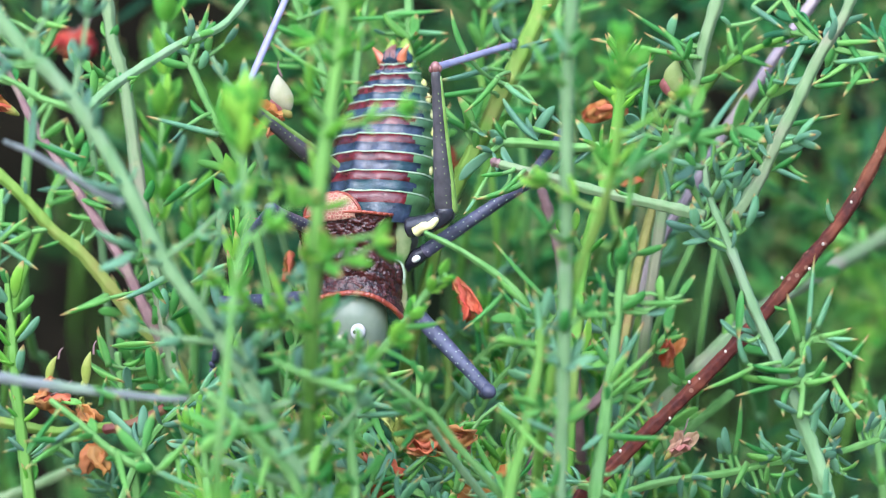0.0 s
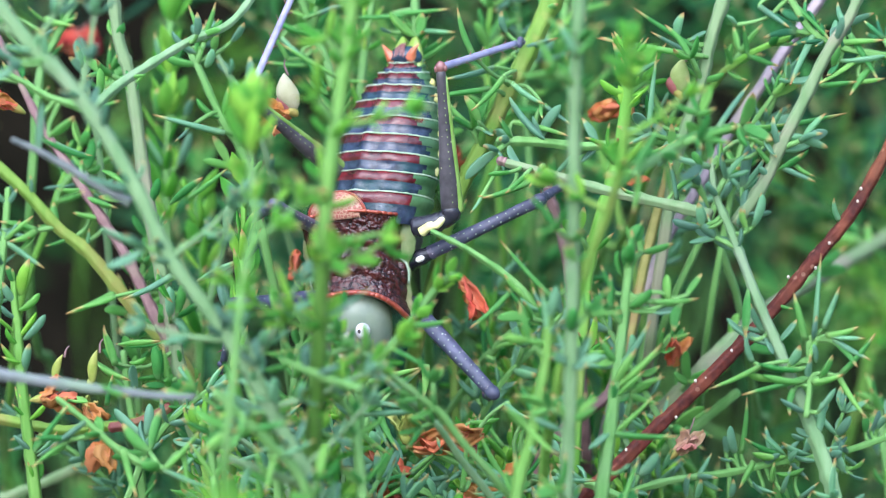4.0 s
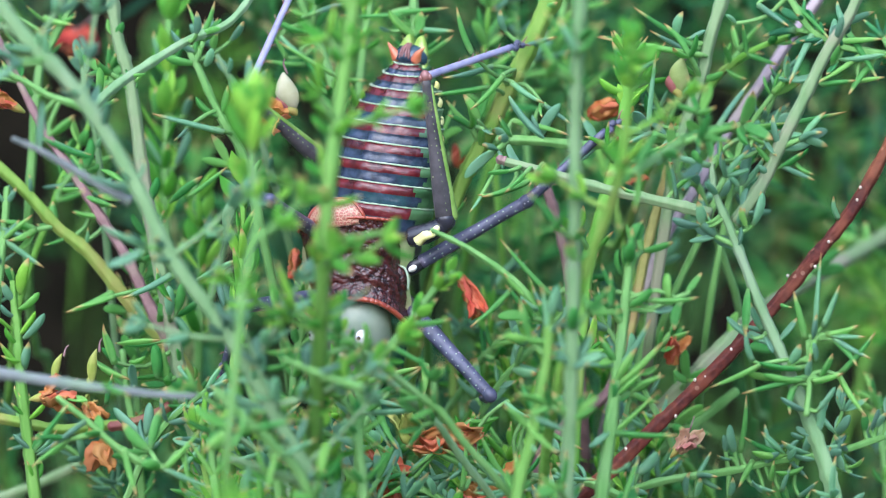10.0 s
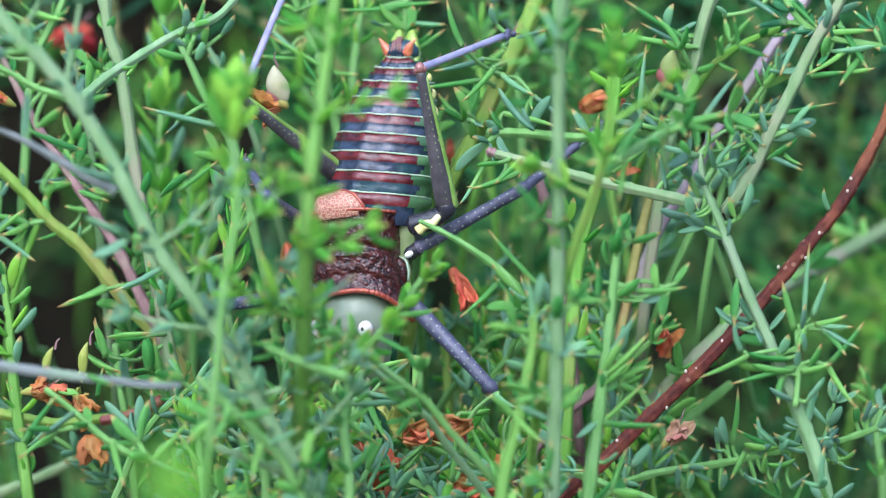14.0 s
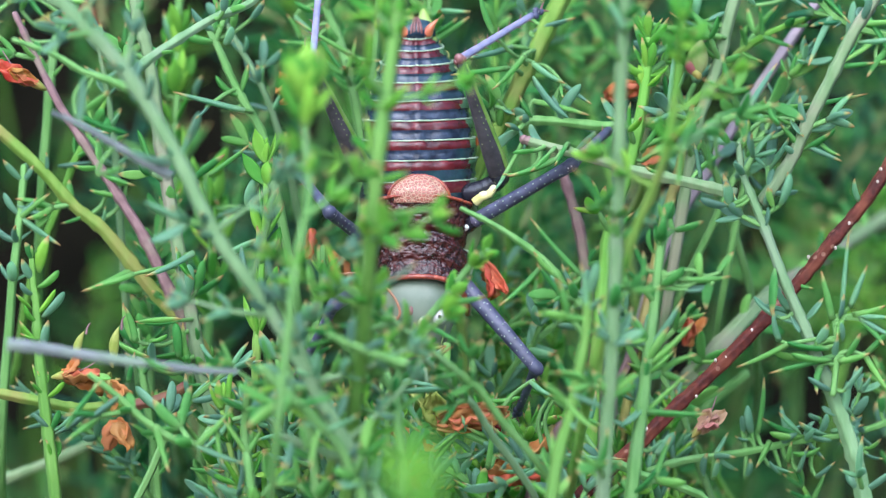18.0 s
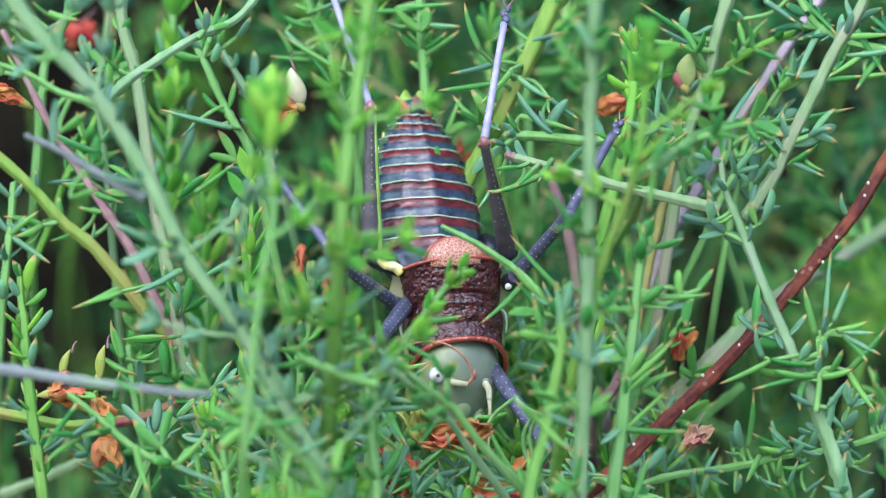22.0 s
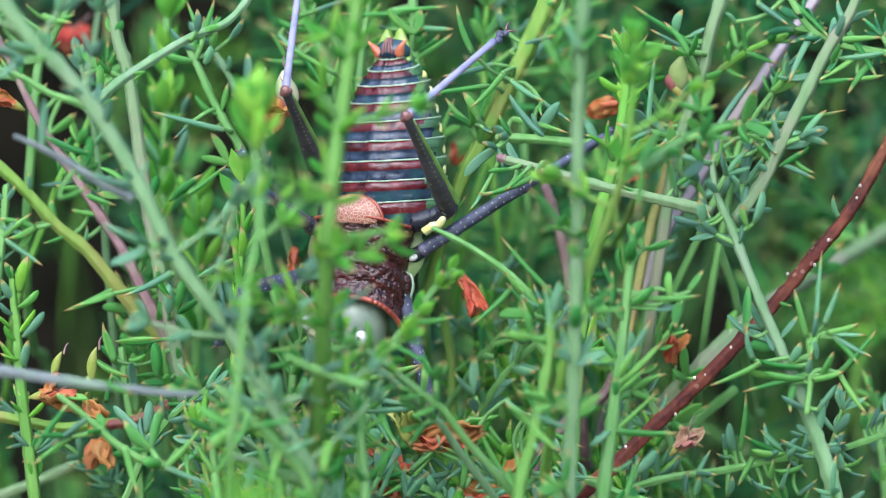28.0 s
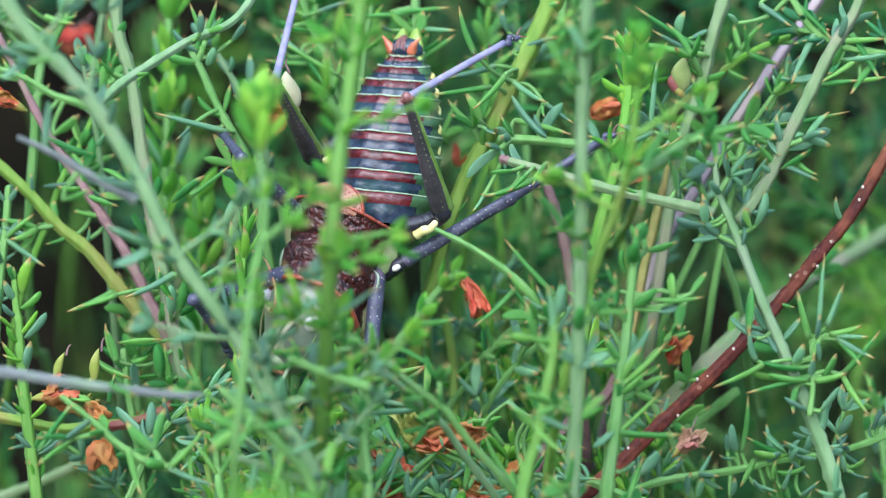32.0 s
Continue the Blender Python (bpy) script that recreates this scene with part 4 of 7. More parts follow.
b = Branch("lime", [(16.2, 3.0, 17.0), (15.9, 3.0, 12.5), (15.0, 3.0, 7.5), (13.9, 3.0, 3.5), (12.7, 3.0, -1.1), (12.2, 3.0, -6.1), (11.7, 3.0, -12.1)], 0.45, 0.62, "yellow-green stem with leafy whorls", root=True, leaf="lime", seed=38)
b.thorns(7)
b.spine(15.7, 3.0, 6.2, 21.0, 2.0, 10.2, 15.5, 3.0, 7.0, 18.3, 2.0, 11.2, 15.8, 3.0, 7.5, 19.8, 2.0, 9.5, 15.7, 3.0, 16.0, 18.0, 2.0, 19.0, 16.0, 3.0, 15.5, 14.8, 2.0, 18.5, 16.4, 3.0, 15.5, 19.0, 2.0, 17.0)
b.whorl(b.path[-1], Vector((0, 0, 1)), 6, 2.6, 30, ("spine", "leaf"))
b.dress(3.0, 2.8, 4, 42, low=0.84, kinds=("spine", "leaf", "broad"))
b = Branch("lime", [(15.8, -46.0, 16.3), (15.7, -44.0, 14.1), (15.4, -43.0, 10.9), (14.9, -41.0, 6.5), (13.9, -38.0, 2.9), (12.6, -36.0, -0.3), (11.5, -34.0, -3.8)], 0.26, 0.42, "yellow-green outer stem with a small leafy crown", root=True, leaf="lime", seed=72)
b.whorl(b.path[-1], Vector((0, 0, 1)), 6, 2.4, 28, ("broad", "leaf"))
b.whorl(b.at(0.90)[0], b.at(0.90)[1], 6, 2.8, 50, ("broad", "leaf", "spine"))
b.whorl(b.at(0.78)[0], b.at(0.78)[1], 4, 2.6, 42, ("broad", "leaf"))
b.whorl(b.at(0.52)[0], b.at(0.52)[1], 4, 3.0, 42, ("leaf", "spine"))
b.twig(0.6, 35, 6, 10)
b.twig(0.35, 150, 5, 10)
b = Branch("lime", [(-17.8, -2.0, 5.6), (-17.8, -2.0, 2.1), (-18.0, -2.0, -1.4), (-18.3, -2.0, -5.9), (-18.5, -2.0, -9.9)], 0.22, 0.34, "lime-green shoot with upright leaves", root=True, leaf="lime", seed=73)
b.dress(3.2, 3.4, 4, 28, kinds=("broad", "leaf", "spine"))
b.whorl(b.path[-1], Vector((0, 0, 1)), 5, 3.0, 20, ("broad", "leaf"))
b = Branch("green", [(4.7, 3.5, 9.8), (8.2, 3.5, 9.7), (12.3, 3.5, 9.3), (15.8, 3.5, 9.6), (20.8, 3.5, 10.0)], 0.40, 0.40, "green twig running level between the stems", root=False, leaf="blue", seed=39)
b.thorns(6)
b.spine(8.7, 3.5, 13.0, 11.2, 2.5, 11.2, 6.0, 3.5, 11.5, 11.0, 2.5, 10.2)
b.leaves(8.2, 3.5, 9.8, 10.2, 2.5, 13.0, 8.7, 3.5, 9.8, 7.7, 2.5, 12.0, 6.0, 3.5, 10.0, 4.7, 2.5, 12.0)
b = Branch("green", [(16.3, -17.9, 1.2), (15.8, -18.3, -2.9), (15.4, -18.7, -6.8), (14.9, -19.1, -10.6), (14.4, -19.5, -15.0), (13.8, -20.0, -19.3), (13.3, -20.5, -24.1)], 0.35, 0.60, "bright green upright shoot", root=True, leaf="green", seed=40)
b.spine(15.9, -18.2, -1.7, 16.2, -18.7, 1.9, 14.7, -18.4, -3.5, 13.6, -19.0, -1.2, 17.9, -18.4, -4.3, 22.0, -18.4, -4.0)
b.leaves(15.4, -18.2, -2.1, 15.0, -18.9, -0.0, 15.9, -18.5, -4.9, 17.9, -19.2, -3.3, 19.4, -18.4, -4.3, 19.2, -18.2, -2.0, 20.8, -18.4, -3.8, 22.2, -18.2, -1.9, 20.3, -18.5, -4.4, 19.8, -18.7, -6.9, 17.9, -18.5, -5.2, 19.9, -18.5, -4.9, 14.9, -19.9, -18.9, 16.0, -20.8, -18.0)
b.thorns(7)
b.spine(14.7, -19.1, -10.6, 17.8, -19.5, -5.9, 14.4, -19.6, -15.5, 20.1, -20.5, -15.7, 14.9, -19.0, -9.8, 11.6, -19.9, -9.7, 14.9, -19.2, -11.6, 18.8, -19.7, -7.8, 14.2, -19.6, -16.0, 18.3, -20.1, -12.1)
b.leaves(14.9, -19.0, -9.8, 13.4, -19.6, -7.3, 14.7, -19.3, -12.6, 17.3, -19.9, -10.1, 14.7, -19.2, -11.6, 16.6, -19.8, -8.3, 14.4, -19.6, -15.2, 12.5, -20.6, -16.8, 15.2, -18.9, -8.8, 13.4, -19.9, -9.7)
b.dress(2.5, 2.0, 4, 25, low=0.88, kinds=("broad", "leaf"))
b = Branch("fresh", [(9.1, -30.0, -5.1), (9.0, -30.0, -8.5), (8.4, -30.0, -11.8), (7.7, -30.0, -15.6), (6.7, -30.0, -18.9), (6.0, -30.0, -23.6)], 0.42, 0.52, "olive-green stem with a forked top", root=True, leaf="green", seed=41)
b.thorns(7)
b.leaves(9.1, -30.0, -5.7, 9.8, -30.9, -2.9, 9.0, -30.0, -7.2, 10.5, -30.9, -5.7)
b.spine(7.2, -30.0, -14.3, 5.2, -30.9, -12.9, 7.2, -30.0, -14.3, 10.0, -30.9, -17.0, 7.7, -30.0, -13.8, 11.0, -30.9, -15.1, 7.5, -30.0, -15.6, 8.2, -30.9, -17.0, 9.6, -30.0, -7.7, 5.9, -30.9, -7.2, 8.9, -30.0, -7.2, 8.4, -30.9, -2.9)
b = Branch("khaki", [(4.9, -2.5, 7.9), (6.7, -3.3, 7.4), (9.7, -4.1, 6.6), (13.7, -4.9, 5.4), (17.1, -5.7, 4.6), (20.6, -6.5, 3.8), (23.3, -7.3, 3.1)], 0.35, 0.50, "broken pale twig with a reddish tip", root=False, leaf="green", seed=42)
b.spine(5.2, -4.9, 5.0, 2.9, -5.9, 4.8, 8.5, -5.9, 7.4, 7.4, -6.8, 5.5, 3.2, -2.5, 4.7, 2.2, -3.4, 3.3)
b.leaves(5.8, -4.9, 6.9, 3.8, -5.9, 6.7, 7.2, -4.9, 6.8, 5.3, -5.9, 5.0)
b.spine(7.5, -4.9, 6.1, 3.3, -5.9, 4.6, 20.3, -4.9, 4.4, 19.6, -5.9, 7.8, 20.3, -4.9, 5.4, 22.3, -5.9, 6.8)
b.leaves(23.1, -4.9, 2.4, 22.3, -5.9, 4.9, 23.0, -4.9, 2.2, 20.1, -5.9, 2.6, 17.6, -4.9, 4.6, 15.4, -5.9, 5.6)
b = Branch("pink", [(4.8, -2.7, 8.0), (5.0, -2.7, 7.9), (5.4, -2.7, 7.8)], 0.40, 0.38, "reddish broken dry twig tip", root=False, leaf="green", seed=43)
b = Branch("pale", [(23.2, -10.6, 7.5), (23.6, -10.6, 4.8), (24.6, -10.6, 2.4), (25.8, -10.6, -0.6), (27.3, -10.6, -4.5), (28.8, -10.6, -7.9), (30.2, -10.6, -11.3), (31.7, -10.6, -14.8), (32.8, -10.6, -17.7), (33.7, -10.6, -20.6), (34.6, -10.6, -25.0)], 0.25, 0.75, "sturdy pale green stem that forks", root=True, leaf="blue", seed=44)
b.spine(30.5, -9.7, 7.5, 32.1, -10.6, 6.5, 27.8, -9.7, 9.2, 26.0, -10.6, 10.0)
b.leaves(22.4, -10.6, 7.2, 21.6, -11.6, 8.6, 23.5, -10.6, 7.0, 23.9, -11.6, 9.8, 27.8, -9.7, 9.7, 28.9, -10.6, 8.1, 30.4, -9.7, 7.7, 31.6, -10.6, 8.8, 22.4, -10.6, 2.1, 22.0, -11.6, 4.2, 22.2, -10.6, 2.1, 19.8, -11.6, 2.7, 26.3, -10.6, 1.8, 25.7, -11.6, 3.7, 26.8, -10.6, 2.1, 27.6, -11.6, 4.9, 26.4, -10.6, -3.3, 26.1, -11.6, -7.5, 26.9, -10.6, -7.7, 24.5, -11.6, -5.8)
b.thorns(7)
b.spine(23.1, -10.6, 7.3, 18.5, -11.6, 8.5)
b.leaves(27.8, -10.6, -7.4, 28.5, -11.6, -8.9, 30.2, -10.6, -10.4, 26.8, -11.6, -9.9, 29.2, -10.6, -11.1, 26.3, -11.6, -10.6)
b = Branch("khaki", [(36.4, -9.7, 23.4), (35.2, -9.7, 20.3), (33.2, -9.7, 17.1), (31.3, -9.7, 13.2), (29.3, -9.7, 9.2), (27.6, -9.7, 5.6), (25.3, -9.7, 2.3)], 0.45, 0.55, "pale side fork of the sturdy stem", root=False, leaf="blue", seed=45)
b.thorns(7)
b.spine(29.3, -9.7, 7.3, 32.2, -10.6, 6.0, 28.6, -9.7, 7.3, 26.8, -10.6, 9.2)
b.leaves(25.6, -9.7, 1.9, 26.1, -10.6, 3.6, 26.8, -9.7, 2.9, 27.5, -10.6, 5.1, 29.0, -9.7, 7.0, 31.2, -10.6, 8.5, 28.1, -9.7, 6.5, 27.3, -10.6, 7.3)
b = Branch("khaki", [(25.5, 6.0, 24.7), (23.7, 6.0, 19.2), (22.9, 6.0, 15.6), (21.7, 6.0, 12.1), (20.9, 6.0, 9.6), (20.1, 6.0, 5.5)], 0.55, 0.50, "pale yellow-green stem behind", root=True, leaf="green", seed=46)
b.leaves(20.6, 6.0, 19.1, 21.2, 5.0, 21.3, 21.6, 6.0, 18.8, 23.2, 5.0, 19.6, 18.1, 6.0, 12.0, 17.9, 5.0, 13.9)
b.spine(22.7, 6.0, 17.9, 16.7, 5.0, 21.7, 17.3, 6.0, 18.4, 13.7, 5.0, 19.1, 22.5, 6.0, 17.3, 18.2, 5.0, 19.6, 18.0, 2.5, 10.6, 18.7, 1.5, 17.6)
b.thorns(8)
b.spine(22.9, 5.0, 17.4, 13.3, 4.0, 19.0)
b = Branch("red", [(40.7, 0.0, 13.4), (39.7, 0.0, 10.4), (37.3, 0.0, 5.7), (35.2, 0.0, 2.4), (32.7, 0.0, -0.6), (30.5, 0.0, -3.4), (27.7, 0.0, -6.6), (24.7, 0.0, -9.8), (21.2, 0.0, -13.3), (18.2, 0.0, -16.1), (15.2, 0.0, -19.1), (12.7, 0.0, -21.2), (9.7, 0.0, -24.1)], 0.50, 0.64, "dark red-brown woody stem with pale lenticels", root=True, leaf="green", seed=47)
b.lenticels(33.9, 0.0, 0.7, 30.3, 0.0, -2.3, 25.3, 0.0, -8.8, 20.4, 0.0, -14.7, 16.0, 0.0, -17.6, 36.7, 0.0, 5.5, 36.4, 0.0, 4.4, 22.1, 0.0, -11.5, 23.0, 0.0, -11.2, 32.7, 0.0, -1.5)
b.spine(34.8, 0.0, 2.7, 34.3, -1.0, 4.7, 29.2, 0.0, -4.6, 30.7, -1.0, -5.1)
b = Branch("mauve", [(35.1, 16.3, 24.7), (31.5, 16.3, 19.6), (28.4, 16.3, 14.9), (25.8, 16.3, 11.1), (22.7, 16.3, 5.6), (20.1, 16.3, 1.5), (18.3, 16.3, -2.6), (17.0, 16.3, -6.2)], 0.45, 0.45, "bare mauve woody stem in the thicket", root=True, leaf="green", seed=48)
b.dress(13, 1.7, 1, 50)
b = Branch("pink", [(9.0, 12.7, 5.6), (10.0, 12.7, 2.5), (10.8, 12.7, -0.6), (11.3, 12.7, -4.1)], 0.45, 0.50, "bare pinkish stem in the thicket", root=True, leaf="green", seed=49)
b.dress(13, 1.7, 1, 50)
b = Branch("pink", [(16.4, 10.1, -8.2), (14.6, 10.1, -12.8), (11.3, 10.1, -15.4), (8.7, 10.1, -18.4), (7.2, 10.1, -21.5)], 0.45, 0.60, "pinkish stem low behind", root=True, leaf="green", seed=50)
b.dress(13, 1.7, 1, 50)
b = Branch("rust", [(20.7, 10.1, 9.4), (19.2, 10.1, 4.5), (17.9, 10.1, -0.6), (17.0, 10.1, -5.2), (15.9, 10.1, -10.3)], 0.40, 0.45, "rusty olive bare stem in the thicket", root=True, leaf="green", seed=51)
b.dress(13, 1.7, 1, 50)
b = Branch("khaki", [(46.8, 58.5, 3.9), (39.2, 42.6, -0.1), (33.1, 29.1, -3.2), (27.9, 17.1, -6.2), (23.6, 12.7, -10.3), (20.0, 12.7, -13.9), (16.9, 12.7, -17.5), (14.4, 12.7, -21.1)], 0.65, 0.75, "pale green slanting stem behind", root=True, leaf="green", seed=52)
b.dress(13, 1.7, 1, 50)
b.thorns(10)
b = Branch("green", [(26.4, 17.9, -13.0), (23.8, 17.9, -15.1), (21.2, 17.9, -17.1), (19.1, 17.9, -18.7)], 0.40, 0.45, "green spiny twig low behind", root=False, leaf="green", seed=53)
b.dress(6, 2.6, 2, 50)
b = Branch("green", [(39.7, 5.0, -16.5), (35.9, 5.0, -17.8), (32.9, 5.0, -18.4), (29.8, 5.0, -18.8), (25.3, 5.0, -19.8), (19.7, 5.0, -20.6), (15.2, 5.0, -22.0)], 0.28, 0.34, "low level green twig full of blue-green leaves", root=True, leaf="blue", seed=54)
b.spine(29.9, 5.0, -18.2, 26.6, 4.0, -16.7, 32.9, 5.0, -17.9, 35.8, 4.0, -17.3, 27.4, 5.0, -18.8, 26.1, 4.0, -21.2, 26.3, 5.0, -18.1, 26.8, 4.0, -13.0, 27.3, 5.0, -20.9, 29.5, 4.0, -21.6, 31.6, 5.0, -22.0, 33.2, 4.0, -20.6, 30.0, 5.0, -21.5, 30.8, 4.0, -19.1, 29.1, 5.0, -20.6, 29.3, 4.0, -18.8)
b.leaves(30.3, 5.0, -18.2, 28.1, 4.0, -16.2, 32.5, 5.0, -18.2, 29.9, 4.0, -17.0, 30.4, 5.0, -18.3, 27.3, 4.0, -18.0, 30.8, 5.0, -18.2, 32.9, 4.0, -18.7, 25.8, 5.0, -18.1, 25.3, 4.0, -15.6, 25.0, 5.0, -18.1, 24.8, 4.0, -16.5, 25.6, 5.0, -18.7, 24.2, 4.0, -18.3, 33.6, 5.0, -19.1, 34.3, 4.0, -17.5, 34.6, 5.0, -18.6, 35.2, 4.0, -17.0, 35.9, 5.0, -18.1, 34.6, 4.0, -16.5, 34.9, 5.0, -19.6, 33.6, 4.0, -18.6, 35.4, 5.0, -19.8, 34.8, 4.0, -18.0, 35.9, 5.0, -19.5, 37.3, 4.0, -18.5, 35.9, 5.0, -19.8, 37.6, 4.0, -20.3, 31.9, 5.0, -19.4, 29.4, 4.0, -19.8, 37.4, 5.0, -16.3, 37.2, 4.0, -14.5, 37.9, 5.0, -16.1, 38.6, 4.0, -14.2, 38.4, 5.0, -16.0, 39.3, 4.0, -14.5, 28.3, 5.0, -21.7, 27.3, 4.0, -20.5, 25.3, 5.0, -22.1, 25.6, 4.0, -20.3, 21.5, 5.0, -22.1, 21.8, 4.0, -19.8, 22.3, 5.0, -22.2, 22.7, 4.0, -20.3, 31.9, 5.0, -16.8, 30.8, 4.0, -16.3, 31.9, 5.0, -18.1, 32.4, 4.0, -16.3)
b.thorns(7, 2.4)
b.twig(0.75, 75, 4, 10)
b.dress(7, 2.4, 3, 55, low=0.25)
b = Branch("green", [(31.4, -12.1, -7.6), (31.6, -12.1, -9.6), (31.6, -12.1, -12.1), (31.3, -12.1, -14.4)], 0.16, 0.30, "spiny green side shoot on the sturdy stem", root=False, leaf="blue", seed=55)
b.spine(31.5, -12.1, -10.9, 25.7, -13.1, -12.4, 34.3, -12.1, -10.6, 37.3, -13.1, -7.0, 34.2, -12.1, -10.9, 36.5, -13.1, -14.4, 31.3, -12.1, -7.7, 30.2, -13.1, -3.5, 32.1, -12.1, -7.3, 32.6, -13.1, -0.2, 32.8, -12.1, -6.6, 34.2, -13.1, -3.0, 33.1, -12.1, -7.3, 35.8, -13.1, -6.5, 33.5, -12.1, -7.4, 36.4, -13.1, -7.5, 33.7, -12.1, -7.6, 36.9, -13.1, -9.4, 33.9, -12.1, -7.8, 35.7, -13.1, -10.0, 32.3, -12.1, -7.5, 31.6, -13.1, -9.3, 30.3, -12.1, -11.8, 29.9, -13.1, -14.2, 27.4, -12.1, -9.9, 22.9, -13.1, -11.9, 26.7, -12.1, -9.6, 26.1, -13.1, -6.8)
b.leaves(31.9, -12.1, -7.7, 32.2, -13.1, -5.5, 32.5, -12.1, -11.0, 33.6, -13.1, -8.9, 31.0, -12.1, -10.3, 27.2, -13.1, -9.7, 31.3, -12.1, -11.2, 27.6, -13.1, -10.7, 31.2, -12.1, -13.9, 29.1, -13.1, -12.7, 32.3, -12.1, -13.9, 33.8, -13.1, -11.8, 29.9, -12.1, -9.9, 30.8, -13.1, -8.1, 31.5, -12.1, -11.1, 31.7, -13.1, -9.2, 32.2, -12.1, -9.6, 31.9, -13.1, -8.0)
b.spine(31.8, -12.1, -11.3, 34.5, -13.1, -10.6)
b = Branch("green", [(30.6, 5.0, 22.7), (32.2, 5.0, 20.1), (33.7, 5.0, 18.9), (36.0, 5.0, 18.0), (41.1, 5.0, 17.1)], 0.30, 0.35, "dark green spiny twig", root=False, leaf="dark", seed=56)
b.leaves(35.0, 5.0, 17.0, 39.1, 4.0, 17.4, 33.7, 5.0, 18.8, 32.8, 4.0, 18.2, 34.5, 5.0, 16.5, 35.0, 4.0, 18.7, 25.9, 5.0, 20.2, 25.0, 4.0, 21.0)
b.spine(27.9, 5.0, 21.9, 30.6, 4.0, 19.9, 33.0, 5.0, 19.7, 30.6, 4.0, 14.7, 35.8, 5.0, 19.6, 38.6, 4.0, 15.0, 33.5, 5.0, 14.8, 36.6, 4.0, 15.1, 37.0, 5.0, 15.1, 39.1, 4.0, 15.4, 31.2, 5.0, 21.9, 34.4, 4.0, 18.6)
b.thorns(6)
b.dress(4, 2.2, 3, 50)
b.leaves(34.2, 5.0, 17.6, 34.7, 4.0, 20.6, 35.0, 5.0, 16.9, 33.9, 4.0, 15.6)
b.spine(35.0, 5.0, 18.6, 39.0, 4.0, 18.8, 37.0, 5.0, 17.4, 32.9, 4.0, 14.8, 38.0, 5.0, 16.6, 35.9, 4.0, 13.8)
b = Branch("green", [(16.0, -41.0, 6.3), (19.0, -31.0, 8.2), (21.6, -22.7, 9.7), (24.8, -12.7, 10.6)], 0.35, 0.40, "long green spines lying level", root=False, leaf="green", seed=57)
b.leaves(18.8, -32.0, 7.2, 19.3, -30.3, 4.5, 20.0, -28.0, 6.0, 21.9, -22.0, 7.3)
b.spine(23.6, -17.8, 10.6, 26.5, -11.4, 14.5)
b.thorns(7)
b.spine(22.6, -19.3, 10.3, 30.8, -4.9, 11.2, 25.9, -9.8, 10.2, 35.5, -1.0, 12.2, 20.0, -27.7, 9.3, 26.8, -9.6, 11.2, 16.0, -41.0, 6.3, 18.5, -33.7, 10.6)
b = Branch("green", [(-0.9, -13.5, 1.7), (2.4, -13.5, 0.0), (5.8, -13.5, -2.4), (7.5, -13.5, -4.2), (9.3, -13.5, -6.7)], 0.20, 0.40, "curved green spiny twig before the insect", root=False, leaf="green", seed=58)
b.thorns(7, high=0.6)
b.leaves(9.4, -13.5, -5.7, 7.7, -14.4, -3.0, 10.2, -13.5, -5.4, 9.9, -14.4, -3.5, 8.7, -13.5, -5.2, 6.7, -14.4, -4.0)
b.spine(9.4, -13.5, -4.0, 4.9, -14.4, 1.0, 6.0, -12.5, -3.3, 2.3, -13.5, -6.7, 7.2, -13.5, -4.0, 5.3, -14.4, -2.0)
b = Branch("olive", [(-0.3, 17.9, -6.3), (0.4, 17.9, -10.4), (0.6, 17.9, -14.5), (0.9, 17.9, -18.7), (1.2, 17.9, -22.8)], 0.40, 0.45, "olive stem low behind the insect", root=True, leaf="green", seed=59)
b.dress(7, 2.2, 3, 45)
b = Branch("green", [(-7.1, -4.9, -15.9), (-5.2, -4.9, -18.4), (-3.2, -4.9, -20.4), (-0.9, -4.9, -21.5), (0.8, -4.9, -22.8)], 0.30, 0.35, "green spiny twig below the insect", root=False, leaf="blue", seed=60)
b.spine(-4.7, -4.9, -12.4, -1.9, -5.9, -10.2, -6.1, -4.9, -13.2, -2.3, -5.9, -13.8, -5.8, -4.9, -13.8, -4.0, -5.9, -17.5, -1.7, 0.0, -10.1, -2.0, -1.0, -13.1)
b.thorns(6)
b.dress(4, 2.2, 3, 50)
b.spine(-2.7, -4.9, -20.1, 0.3, -5.9, -16.6, -6.6, -4.9, -11.5, -1.9, -5.9, -10.2, -3.2, -4.9, -20.4, -5.6, -5.9, -21.8)
b = Branch("green", [(-0.7, -5.9, -17.6), (1.8, -5.9, -18.8), (4.3, -5.9, -19.8), (8.2, -5.9, -20.1), (12.7, -5.9, -20.3)], 0.30, 0.35, "green spiny twig below the insect", root=True, leaf="blue", seed=61)
b.leaves(2.2, 0.0, -15.2, 4.8, -1.0, -14.8, 6.7, -7.3, -19.9, 8.6, -8.3, -17.4, 9.7, -7.3, -19.2, 10.8, -8.3, -20.3)
b.spine(5.4, -7.3, -13.3, 7.5, -8.3, -14.6, 7.2, -7.3, -14.6, 10.8, -8.3, -15.8, 7.5, -7.3, -14.9, 12.2, -8.3, -17.4, 5.6, -7.3, -20.4, 3.0, -8.3, -15.5, 4.8, -7.3, -19.4, 2.0, -8.3, -17.2, 1.6, -8.7, -20.8, 1.9, -9.7, -16.6, 3.9, -5.9, -18.9, -0.3, -6.8, -17.3, -2.9, -4.9, -19.5, 0.4, -5.9, -16.6, 7.7, -7.3, -19.6, 13.7, -8.3, -20.0, 9.4, -14.4, -12.2, 12.4, -15.3, -13.8)
b.thorns(6)
b.dress(4.5, 2.2, 3, 50)
